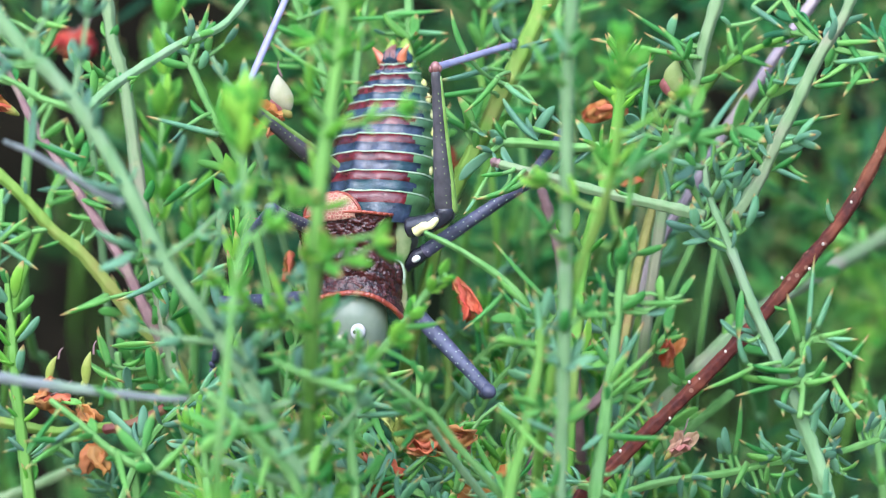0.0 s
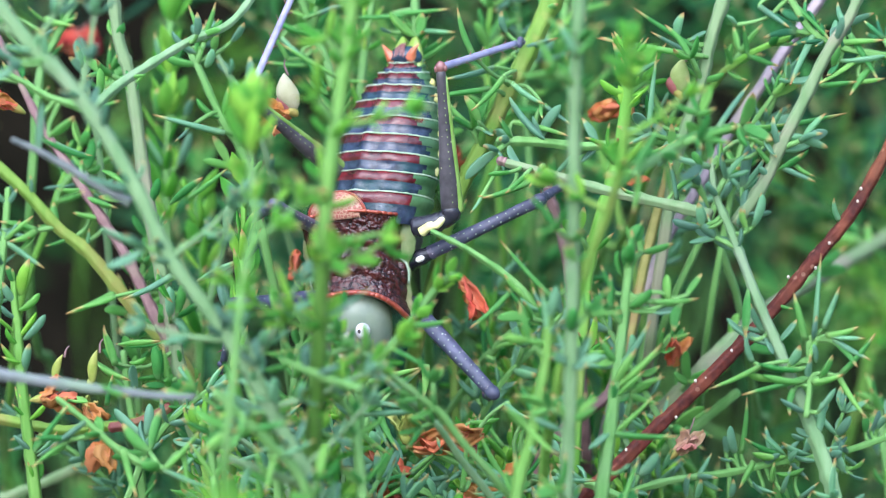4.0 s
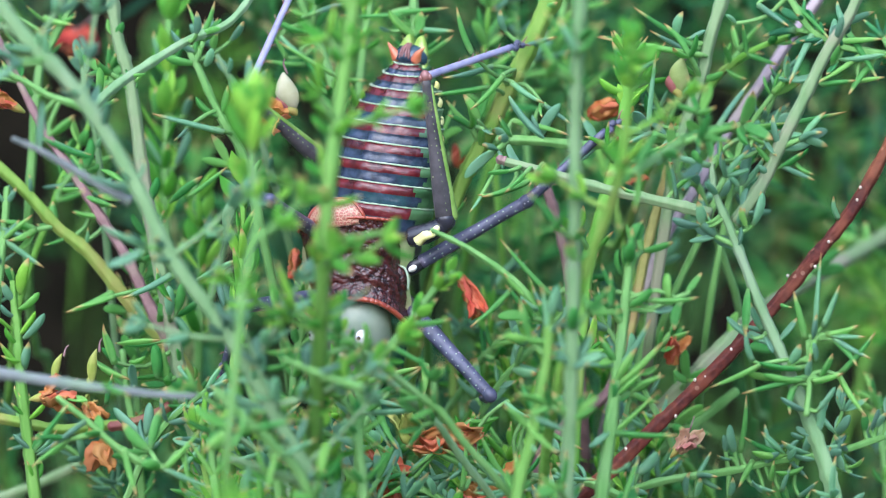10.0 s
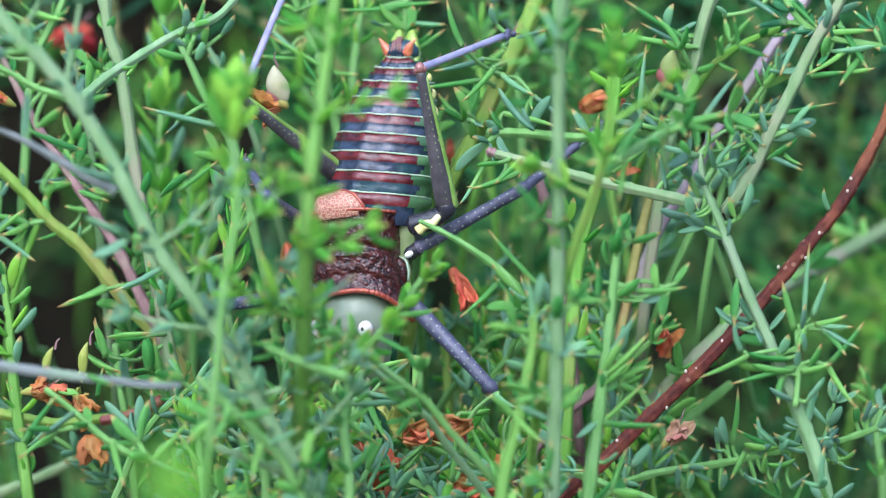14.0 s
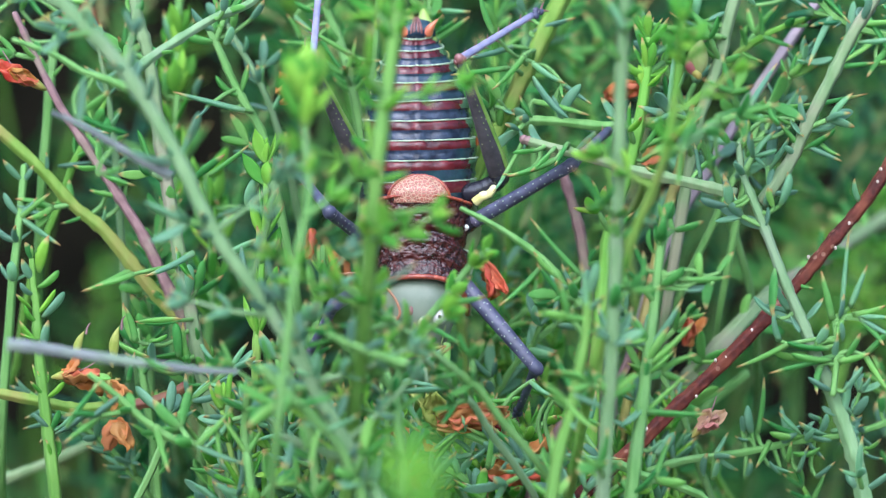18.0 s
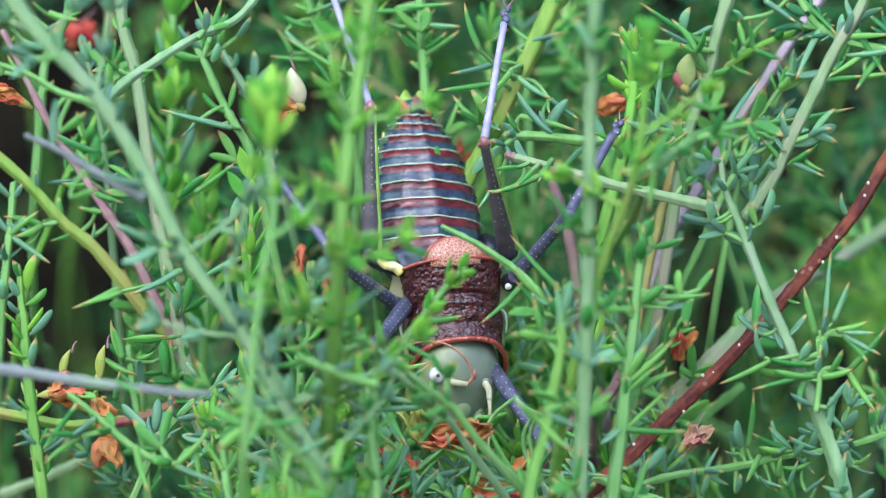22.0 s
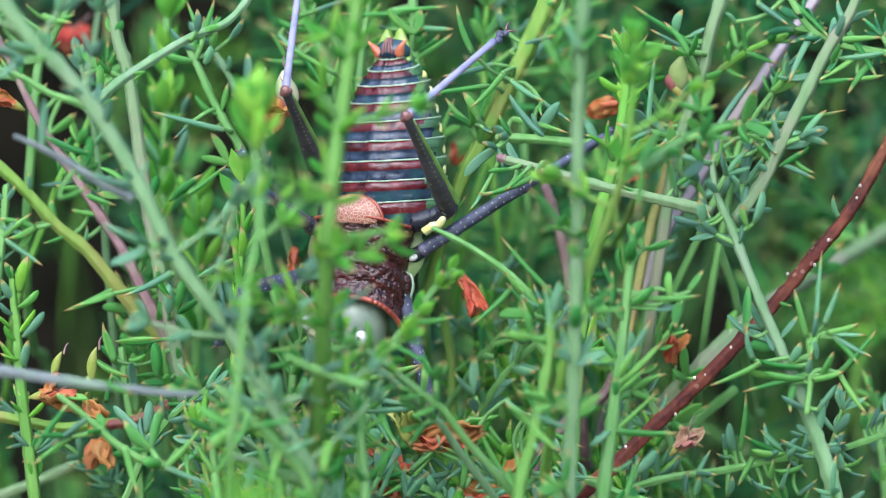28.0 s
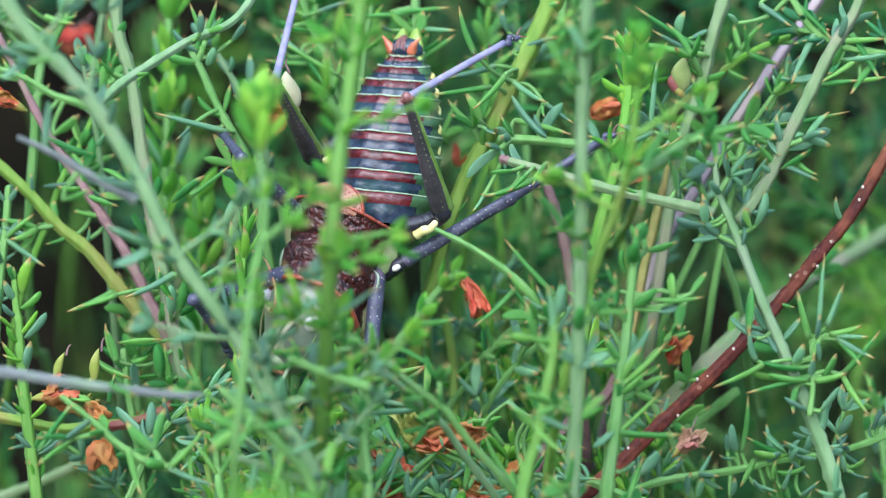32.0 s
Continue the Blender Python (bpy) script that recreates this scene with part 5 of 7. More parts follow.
b = Branch("green", [(-29.3, 10.1, -9.2), (-28.8, 10.1, -13.3), (-28.0, 10.1, -17.9), (-27.5, 10.1, -22.5)], 0.30, 0.40, "leafy green shoot behind the lower thicket", root=True, leaf="green", seed=62)
b.leaves(-29.0, 0.0, -8.3, -25.1, -1.0, -8.0, -28.0, 0.0, -9.9, -26.4, -1.0, -9.4, -25.4, -1.0, -11.4, -25.7, -2.0, -8.5, -30.8, 0.0, -10.1, -27.9, -1.0, -11.4, -34.1, -4.9, -12.9, -31.2, -5.9, -13.2, -21.5, -1.0, -20.6, -20.3, -2.0, -17.6, -20.8, 0.0, -21.7, -19.9, -1.0, -18.9, -24.3, 0.0, -21.2, -21.1, -1.0, -21.4)
b.spine(-29.2, -1.0, -10.1, -30.2, -2.0, -6.9, -23.4, -2.5, -10.3, -22.0, -3.4, -11.9, -29.8, -2.5, -13.6, -29.2, -3.4, -10.9)
b.dress(4, 2.6, 3, 45)
b = Branch("green", [(-12.6, 7.5, -1.6), (-12.8, 7.5, -6.1), (-13.6, 7.5, -10.7), (-13.9, 7.5, -16.3)], 0.30, 0.40, "upright leafy green shoot in the thicket", root=True, leaf="green", seed=63)
b.dress(3.4, 2.6, 4, 45)
b = Branch("green", [(-6.8, 17.9, 24.3), (-7.3, 17.9, 21.7), (-7.8, 17.9, 18.1), (-8.3, 17.9, 12.4)], 0.30, 0.40, "leafy green shoot in the thicket", root=True, leaf="lime", seed=64)
b.dress(4, 2.8, 3, 40)
b = Branch("green", [(39.0, 20.6, -13.6), (39.5, 20.6, -14.6), (40.0, 20.6, -18.3), (40.4, 20.6, -21.9)], 0.35, 0.40, "short leafy green shoot low down", root=True, leaf="green", seed=65)
b.leaves(39.0, 20.6, -17.8, 39.2, 19.5, -14.5, 39.5, 20.6, -18.8, 38.4, 19.5, -15.6)
b.dress(3, 2.8, 4, 40)
b = Branch("green", [(-33.8, 12.7, 24.1), (-34.3, 12.7, 22.0), (-35.6, 12.7, 19.4), (-36.9, 12.7, 16.9), (-37.4, 12.7, 13.3)], 0.30, 0.40, "leafy green shoot among the upper branches", root=True, leaf="green", seed=66)
b.leaves(-40.0, 12.7, 19.7, -39.4, 11.6, 21.0, -40.1, 12.7, 17.7, -39.7, 11.6, 18.9)
b.spine(-36.9, 12.7, 21.0, -38.1, 11.6, 22.1, -36.6, 12.7, 21.1, -33.8, 11.6, 20.4, -37.3, 12.7, 19.2, -35.4, 11.6, 20.3, -39.4, 12.7, 21.0, -37.6, 11.6, 18.8)
b.dress(4, 2.4, 3, 45)
b = Branch("green", [(-39.5, 7.5, 5.5), (-39.7, 7.5, 2.5), (-40.0, 7.5, -0.5), (-40.5, 7.5, -5.1)], 0.30, 0.40, "blue-green leafy shoot with level spines", root=True, leaf="blue", seed=67)
b.spine(-40.0, 7.5, 2.0, -37.4, 6.5, 1.1, -39.6, 7.5, 0.8, -36.1, 6.5, -1.6, -39.8, 7.5, 0.9, -37.1, 6.5, 3.1)
b.dress(4, 2.4, 3, 45)
b = Branch("green", [(-18.1, -38.8, -11.6), (-15.9, -37.7, -13.8), (-13.2, -36.7, -16.4), (-11.6, -35.6, -18.2), (-10.0, -34.5, -21.5)], 0.35, 0.45, "green spiny twig on the outside of the shrub", root=True, leaf="green", seed=68)
b.thorns(9, 3.6)
b.spine(-15.8, -38.8, -13.7, -17.1, -39.6, -16.7, -14.9, -38.8, -14.6, -11.6, -39.6, -13.9, -13.2, -36.7, -16.4, -14.0, -37.5, -20.0, -12.7, -36.7, -16.8, -9.9, -37.5, -15.4)
b = Branch("pale", [(-16.8, -36.7, -17.1), (-14.1, -35.2, -18.2), (-11.5, -33.8, -19.3), (-8.7, -32.4, -21.6)], 0.30, 0.40, "pale green twig with a few narrow leaves", root=True, leaf="green", seed=69)
b.leaves(-14.1, -36.7, -18.2, -14.9, -37.5, -15.8, -11.5, -34.5, -19.3, -9.5, -35.4, -17.3, -15.5, -36.7, -17.6, -16.1, -37.5, -20.0)
b = Branch("green", [(-12.6, -38.8, -8.9), (-10.7, -38.8, -9.7), (-8.4, -38.8, -10.6), (-6.1, -38.8, -11.3)], 0.25, 0.40, "green twig before the insect", root=False, leaf="blue", seed=70)
b.leaves(-10.7, -38.8, -9.7, -10.5, -39.6, -7.5, -9.8, -38.8, -10.0, -7.9, -39.6, -9.3)
b = Branch("green", [(-6.8, -16.7, -12.9), (-7.2, -16.0, -15.6), (-7.3, -15.2, -19.0), (-6.9, -14.4, -22.4)], 0.20, 0.35, "green spiny twig with long tan-tipped spines", root=True, leaf="green", seed=71)
b.thorns(8, 3.2)
b.spine(-6.8, -16.7, -13.2, -1.7, -17.7, -10.1, -6.8, -16.7, -13.9, -1.0, -17.7, -13.4, -7.1, -14.4, -15.6, -4.4, -15.3, -17.5, -7.0, -16.7, -14.6, -9.6, -17.7, -12.6, -7.2, -14.4, -17.1, -9.7, -15.3, -15.6, -6.5, -16.7, -13.4, -4.3, -17.7, -17.0)


def shoots(seed, count, x0, x1, y0, y1, z0, z1, size, label, clear=(), tones=None):
    """Leafy shoots scattered through a part of the shrub's outer layer, in millimetres."""
    rnd = random.Random(seed)
    made = 0
    while made < count:
        x, y, z = rnd.uniform(x0, x1), rnd.uniform(y0, y1), rnd.uniform(z0, z1)
        if any(c[0] < x < c[1] and c[2] < z < c[3] for c in clear):
            continue
        made += 1
        k = 1 + max(0, y) / 500
        x, z = x * k, z * k
        a = rnd.gauss(90, 32)
        n = rnd.uniform(7, 15)
        dx, dz = math.cos(radians(a)) * n, math.sin(radians(a)) * n
        tip = (x, y, z)
        mid = (x - dx * 0.5 + rnd.uniform(-0.8, 0.8), y + rnd.uniform(0, 2), z - dz * 0.5)
        base = (x - dx * 0.9, y + rnd.uniform(1, 4), z - dz)
        tone, leaf = rnd.choice(tones or (("green", "green"), ("green", "green"), ("green", "blue"), ("lime", "green"), ("pale", "blue")))
        b = Branch(tone, [tip, mid, base], 0.20, 0.32, label, True, leaf, seed * 1000 + made)
        b.dress(rnd.uniform(3.2, 5.0), size, rnd.choice((2, 3, 3)), 45, rnd.choice((("leaf", "leaf", "spine"), ("leaf", "spine"), ("spine", "spine", "leaf"))), low=0.15)
        b.thorns(rnd.uniform(5, 9), size * 1.1)
        b.whorl(b.path[-1], (b.path[-1] - b.path[-2]).normalized(), 4, size * 0.8, 22, ("leaf", "spine"))


BEFORE = ((-4, 10, -16, 4), (-10, -4, -3, 4), (-10, -4, -16, -11))     # kept open before the insect and its front legs
# the dark leaf tone of the deeper shoots carries part of their shade
shoots(1, 42, -46, 46, 55, 150, -28, 28, 3.8, "leafy green spiny shoot in the thicket", clear=GAPS, tones=(("green", "dark"), ("green", "green"), ("green", "dark"), ("lime", "green")))
shoots(7, 24, -46, 46, 80, 190, -28, 28, 4.6, "bright leafy shoot in the thicket", tones=(("lime", "lime"), ("green", "green"), ("green", "dark")), clear=GAPS)
shoots(2, 13, -22, -9, -14, 0, -25, -10, 3.2, "leafy green spiny shoot low in the thicket", tones=(("green", "blue"), ("pale", "blue"), ("lime", "lime"), ("lime", "lime")), clear=BEFORE)
shoots(12, 14, -26, -5, -8, 4, -26, -10, 3.2, "leafy spiny shoot with waxy leaves low in the thicket", tones=(("pale", "blue"), ("pale", "blue"), ("green", "blue"), ("lime", "lime")), clear=BEFORE)
shoots(5, 3, -13, -8, -32, -22, -8, -5, 2.4, "leafy green spiny shoot before the insect", tones=(("green", "green"), ("lime", "lime"), ("pale", "green")))
shoots(6, 20, -10, 20, 3, 12, -26, -13, 2.9, "leafy green spiny shoot below the insect", tones=(("lime", "lime"), ("lime", "lime"), ("pale", "blue"), ("lime", "green")))
shoots(3, 8, 13, 42, 6, 10, -24, 20, 2.7, "leafy green spiny shoot between the stems", clear=GAPS)
shoots(4, 7, -42, -20, 9, 14, -24, 20, 2.7, "leafy green spiny shoot between the stems", clear=GAPS)
shoots(9, 24, 8, 46, 80, 170, 0, 28, 4.8, "leafy green shoot deep in the thicket", tones=(("lime", "green"), ("green", "green"), ("green", "dark")), clear=GAPS)
shoots(10, 7, 2, 18, 12, 26, -22, -5, 3.4, "bright leafy shoot behind the upright stems", tones=(("lime", "lime"), ("lime", "green")))
shoots(13, 8, 0, 14, 8, 26, -15, -1, 2.9, "bright leafy shoot behind the insect", tones=(("lime", "lime"), ("green", "green"), ("green", "blue")))
shoots(11, 14, 2, 22, 16, 44, -24, 25, 3.2, "bright leafy shoot behind the upright stems", tones=(("lime", "green"), ("green", "green"), ("green", "blue")))
shoots(14, 9, 30, 46, 70, 130, -4, 9, 4.6, "bright leafy shoot deep behind the red stem", tones=(("lime", "lime"), ("green", "green")))
shoots(15, 6, -9, 5, -14, -5, -26, -18, 3.2, "pale leafy shoot at the foot of the thicket", tones=(("pale", "blue"), ("green", "blue"), ("lime", "lime")), clear=BEFORE)


# ---- flowers, withered and fresh ----
def petal(bm, q, d, size, width, curl, rnd):
    """One cupped, crumpled petal with thickness."""
    d = Vector(d).normalized()
    u = d.orthogonal().normalized()
    turn = rnd.uniform(0, 6.28)
    u = u * math.cos(turn) + d.cross(u) * math.sin(turn)
    v = d.cross(u)
    for s in (0, 1):
        grid = []
        for i in range(13):
            f = i / 12
            w = width * math.sin(math.pi * (0.12 + 0.80 * f)) ** 0.8 * (1 + 0.16 * noise.noise((f * 6, turn, 4.0)))
            row = []
            for k in range(9):
                g = k / 4 - 1
                h = curl * (g * g - 0.4) * w + curl * 0.6 * size * f * f + 0.22 * size * noise.noise((f * 4 + turn, g * 2.2, s * 0.02)) + 0.07 * size * noise.noise((f * 9 + turn, g * 5, s * 0.02))
                row.append(bm.verts.new(Vector(q) + d * size * f + u * g * w + v * (h + s * 0.03 * size)))
            grid.append(row)
        for a, b in zip(grid, grid[1:]):
            for k in range(8):
                bm.faces.new((a[k], a[k + 1], b[k + 1], b[k]))
        if s:
            for a, b in ((first, grid),):
                for i in range(12):
                    bm.faces.new((a[i][0], a[i + 1][0], b[i + 1][0], b[i][0]))
                    bm.faces.new((a[i][8], a[i + 1][8], b[i + 1][8], b[i][8]))
                for k in range(8):
                    bm.faces.new((a[12][k], a[12][k + 1], b[12][k + 1], b[12][k]))
        first = grid


def bud(at, size, turn, label, keel, slim=1.0):
    """A plump closed bud: cream keel with a pink streak, green calyx at its base, and a thread tip."""
    thing = new("flower_bud")
    thing.location = place(at)
    tagged(thing, label, "flower bud", "flowers of the shrub")
    a = radians(turn)
    axis = Vector((math.cos(a), -0.1, math.sin(a))).normalized()
    side = axis.cross(Vector((0, 1, 0))).normalized()
    for name, f0, f1, width, shift, m in (("keel", 0.0, 1.0, 0.30, 0.0, keel), ("wing_petal", -0.08, 0.52, 0.20 if slim > 0.8 else 0.06, 0.17 if slim > 0.8 else 0.02, PINK), ("calyx", -0.18, 0.22, 0.17, -0.02, CALYX)):
        rows = []
        for i in range(9):
            f = i / 8
            q = axis * (f0 + (f1 - f0) * f) * size * MM + side * (shift + 0.12 * math.sin(2.2 * f)) * size * MM
            r = slim * width * size * MM * max(0.06, math.sin(math.pi * (0.06 + 0.92 * f)) ** 0.9 * (1.15 - 0.35 * f))
            rows.append([q + (side * math.cos(b) + axis.cross(side) * math.sin(b) * 0.7) * r for b in [2 * math.pi * k / 12 for k in range(12)]])
        part(name, rings(rows), m, thing)
    part("tip_thread", tube(smooth_path([axis * 0.95 * size * MM, axis * 1.2 * size * MM + side * 0.05 * size * MM, axis * 1.35 * size * MM], 3), 0.00012, 0.00005, 5), STEM["pink"], thing)
    return thing


def flower(at, size, turn, petals, material, label, calyx=True, seed=3, spread=0.5, slim=1.0):
    """A small pea flower, dry or in bud: calyx, petals and a thread-like style; turn is its direction in the upright plane."""
    rnd = random.Random(seed)
    thing = new("flower")
    thing.location = place(at)
    tagged(thing, label, "flower", "flowers of the shrub")
    a = radians(turn)
    axis = Vector((math.cos(a), -0.25, math.sin(a))).normalized()
    for k in range(petals):
        bm = bmesh.new()
        d = axis + Vector((rnd.uniform(-1, 1), rnd.uniform(-1, 0.6), rnd.uniform(-1, 1))) * spread
        petal(bm, (0, 0, 0), d, size * MM * rnd.uniform(0.75, 1.1), slim * size * MM * rnd.uniform(0.17, 0.30), rnd.uniform(-0.6, 0.8), rnd)
        part("petal", bm, material, thing)
    if calyx:
        base = [-axis * 0.30 * size * MM, -axis * 0.14 * size * MM, Vector(), axis * 0.18 * size * MM]
        rows = []
        for (q, t, u, v), r in zip(frames(base), (0.03, 0.09, 0.12, 0.09)):
            rows.append([q + (u * math.cos(b) + v * math.sin(b)) * r * size * MM for b in [2 * math.pi * i / 8 for i in range(8)]])
        part("calyx", rings(rows), CALYX, thing)
        part("style", tube(smooth_path([Vector(), axis * 0.6 * size * MM + Vector((0, -0.0004, 0.0004)), axis * 0.9 * size * MM + Vector((0, 0, 0.0012))], 4), 0.00009, 0.00005, 5), STEM["pink"], thing)
    return thing


flower((-31.6, -2.5, -14.0), 1.5, 78, 2, CALYX, "yellow-green husk scale on an olive twig", False, 3)
flower((-34.9, -2.5, -13.7), 1.5, 70, 2, CALYX, "yellow-green husk scale on an olive twig", False, 4)
flower((-13.9, 0.0, 12.1), 2.9, 190, 4, PETAL, "withered orange petals beside a cream bud", False, 5)
flower((-38.6, 45.0, 20.3), 5.0, 15, 4, RED_PETAL, "dark red withered flower deep in the shrub", True, 6)
flower((-38.2, 0.0, 12.7), 3.8, 150, 3, PETAL, "withered orange flower on a pink stem", True, 7)
flower((-35.4, -3.9, -13.0), 3.8, 10, 4, PETAL, "withered orange-red flower on an olive twig", True, 8)
flower((-31.5, -3.9, -13.6), 3.0, -60, 4, PETAL, "withered orange-red flower on an olive twig", True, 9)
flower((-31.1, 5.0, -17.1), 3.1, -70, 4, PETAL, "brown withered flower hanging low", False, 10)
flower((-2.6, -4.9, -17.0), 6.4, 4, 4, PETAL, "withered orange flower with a green calyx below the insect", False, 11, 0.16, 0.8)
flower((-2.5, -4.5, -17.4), 3.4, 118, 3, CALYX, "olive-green calyx lobes of a withered flower", True, 24, 0.35, 1.2)
flower((-6.5, -2.5, -17.5), 4.4, -60, 4, PETAL, "withered orange petal below the insect", False, 12)
flower((1.2, 5.0, -2.4), 4.3, -48, 3, PETAL, "withered orange petals beside the insect", False, 13, 0.26, 0.75)
flower((12.8, 10.1, 12.2), 4.0, 0, 2, PETAL, "withered orange flower behind the pale stem", False, 14)
flower((16.3, 10.1, 6.0), 2.5, 40, 2, PETAL, "small withered orange petal behind the stems", False, 15)
flower((20.4, -2.5, -17.7), 2.8, 50, 4, TAN, "dry tan flower before the red stem", True, 16)
flower((20.2, 10.1, -10.3), 3.5, 60, 2, PETAL, "withered orange petal far behind", False, 17)
flower((-13.7, 10.1, -0.0), 3.0, -80, 2, PETAL, "withered orange petal beside the insect", False, 18)
flower((-11.8, 12.7, -2.1), 3.5, -40, 2, PETAL, "withered orange petal beside the insect", False, 19)
flower((1.8, -4.9, -21.4), 5.5, 10, 4, PETAL, "withered orange flower at the foot of the thicket", False, 20)
flower((-4.4, 5.0, -21.8), 3.0, -80, 2, PETAL, "withered brown flower low in the thicket", False, 21)
flower((0.7, 23.3, 7.7), 1.9, 80, 2, RED_PETAL, "dark orange petal behind the insect", False, 22)
flower((0.0, -4.9, -16.9), 3.1, 6, 3, RED_PETAL, "withered orange-red petals below the insect", False, 23)
bud((-13.5, 2.5, 12.5), 3.4, 100, "plump cream bud with a pink streak on a spiny twig", CREAM)
bud((20.9, 5.0, 14.1), 3.1, 80, "closed green and pink bud by a stem", GREEN_BUD)
bud((-31.1, -2.5, -11.8), 3.1, 76, "yellow-green pointed seed husk on an olive twig", CALYX, 0.5)
bud((-34.5, -2.5, -11.6), 2.6, 66, "yellow-green pointed seed husk on an olive twig", CALYX, 0.5)


# ---- the katydid ----
U = 0.00005      # its numbers below are in twentieths of a millimetre


def ellipse_ring(cx, cy, z, rx, ry, n=28, power=1.0):
    out = []
    for k in range(n):
        a = 2 * math.pi * k / n
        c, s = math.cos(a), math.sin(a)
        out.append(((cx + rx * math.copysign(abs(c) ** power, c)) * U, (cy + ry * math.copysign(abs(s) ** power, s)) * U, z * U))
    return out


def blob(cx, cy, cz, rx, ry, rz, n=12, m=7):
    """A small rounded body of rings."""
    rows = []
    for i in range(m):
        a = math.pi * (0.04 + 0.92 * i / (m - 1))
        rows.append(ellipse_ring(cx, cy, cz - rz * math.cos(a), rx * math.sin(a), ry * math.sin(a), n))
    return rings(rows)


def build_abdomen(parent):
    """Ten overlapping plates, each blue-black in front, maroon behind, with a pale hind edge; flanks, tail plate, cerci."""
    ab = part("abdomen", blob(0, 22, 130, 78, 62, 150, 24, 12), FLANK_AND_REFLECTION, parent, "striped blue-black and maroon abdomen")
    ends = [-12, 34, 72, 108, 144, 180, 214, 246, 274, 297, 314]

    def girth(z):
        f = max(0.0, min(1.0, z / 322))
        return 104 * (0.90 + 0.62 * f - 1.30 * f * f) * (1 - 0.30 * max(0, f - 0.8) / 0.2)

    def arc(z, radius, lift):
        out = []
        for k in range(57):
            r = radius
            a = radians(-112 + 4 * k)
            wave = 4.0 - 14.0 * math.cos(a)
            r += 3.4 * noise.noise((3 * math.sin(a), 3 * math.cos(a), z * 0.06)) + 1.9 * noise.noise((10 * math.sin(a), 10 * math.cos(a), z * 0.2)) + 4.5 * math.exp(-(a / 0.08) ** 2) - 2.5 * math.exp(-((abs(a) - 0.28) / 0.14) ** 2)
            out.append(((r + lift) * math.sin(a) * U, (22 - (0.80 * r + lift) * math.cos(a)) * U, (z + wave) * U))
        return out

    for i in range(10):
        z0, z1 = ends[i], ends[i + 1]
        h = z1 - z0
        r0, r1 = girth(z0), girth(z1)
        stops = [(z0 - 6, r0 - 6), (z0 + 0.12 * h, r0 - 1), (z0 + 0.34 * h, (r0 + r1) / 2 + 0.5), (z0 + 0.55 * h, (r0 + r1) / 2 + 1.0), (z0 + 0.58 * h, (r0 + r1) / 2 + 2.2), (z0 + 0.8 * h, r1 + 2.0), (z1 + 1, r1 + 2.5)]
        bm = bmesh.new()
        loops = [[bm.verts.new(p) for p in arc(z, r, 0)] for z, r in stops]
        loops.append([bm.verts.new(p) for p in arc(z1 + 1, r1 - 3, 0)])
        for j, (a, b) in enumerate(zip(loops, loops[1:])):
            for k in range(56):
                f = bm.faces.new((a[k], a[k + 1], b[k + 1], b[k]))
                # green sides: the flank's own colour, widened to hold the leaves' green reflection
                side = abs(k - 27.5) + 2.5 * noise.noise((k * 0.35, i * 1.7, j * 0.9))
                f.material_index = 2 if side > (19 if j < 4 else 15.5) else (0 if j < 4 else 1)
        part("back_plate", bm, [BLUE, MAROON, FLANK_AND_REFLECTION], ab)
        line = [Vector(p) for p in arc(z1 + 2, r1 + 1.5, 0.4)]
        part("pale_edge", tube(line, 1.5 * U, 1.5 * U, 6, 0, 0.3, i), WHITE_LINE, ab)
        for sgn in (-1, 1):
            if 1 < i < 8:
                part("flank_spot", blob(sgn * (r0 + r1) / 2 * 0.955, 36, (z0 + z1) / 2 + 4, 6, 9, 0.32 * h, 10, 7), YELLOW, ab)
    tail = bmesh.new()
    rings([ellipse_ring(0, 18, 296, 36, 26, 16), ellipse_ring(0, 16, 312, 34, 22, 16), ellipse_ring(0, 18, 324, 26, 16, 16), ellipse_ring(0, 22, 330, 12, 8, 16)], bm=tail)
    part("tail_plate", tail, BLUE, ab)
    fork = bmesh.new()
    outline = ((-40, 262), (-37, 292), (-31, 318), (-23, 336), (-15, 349), (-9, 346), (-5, 334), (0, 330), (5, 334), (9, 346), (15, 349), (23, 336), (31, 318), (37, 292), (40, 262), (28, 256), (-28, 256))
    rings([[(x * g * U, y * U, (z * g + 300 * (1 - g)) * U) for x, z in outline] for y, g in ((13, 0.94), (16, 1.0), (24, 1.0), (28, 0.92))], bm=fork)
    part("tail_fork", fork, LIME_PLATE, ab, "lime-green forked tail plate")
    for sgn in (-1, 1):
        horn = smooth_path([(sgn * 20 * U, 4 * U, 302 * U), (sgn * 26 * U, -2 * U, 310 * U), (sgn * 32 * U, -5 * U, 317 * U), (sgn * 40 * U, -6 * U, 325 * U)], 4)
        part("cercus", tube(horn, 10.5 * U, 0.8 * U, 9, 0), ORANGE, ab, "pointed orange-brown cercus")
    for x in (-9, -3, 4, 10):
        part("tail_fold", tube(smooth_path([(x * U, -4 * U, 300 * U), (x * 0.8 * U, -6 * U, 316 * U), (x * 0.4 * U, 4 * U, 330 * U)], 3), 2.6 * U, 1.5 * U, 6), JOINT, ab)
    return ab


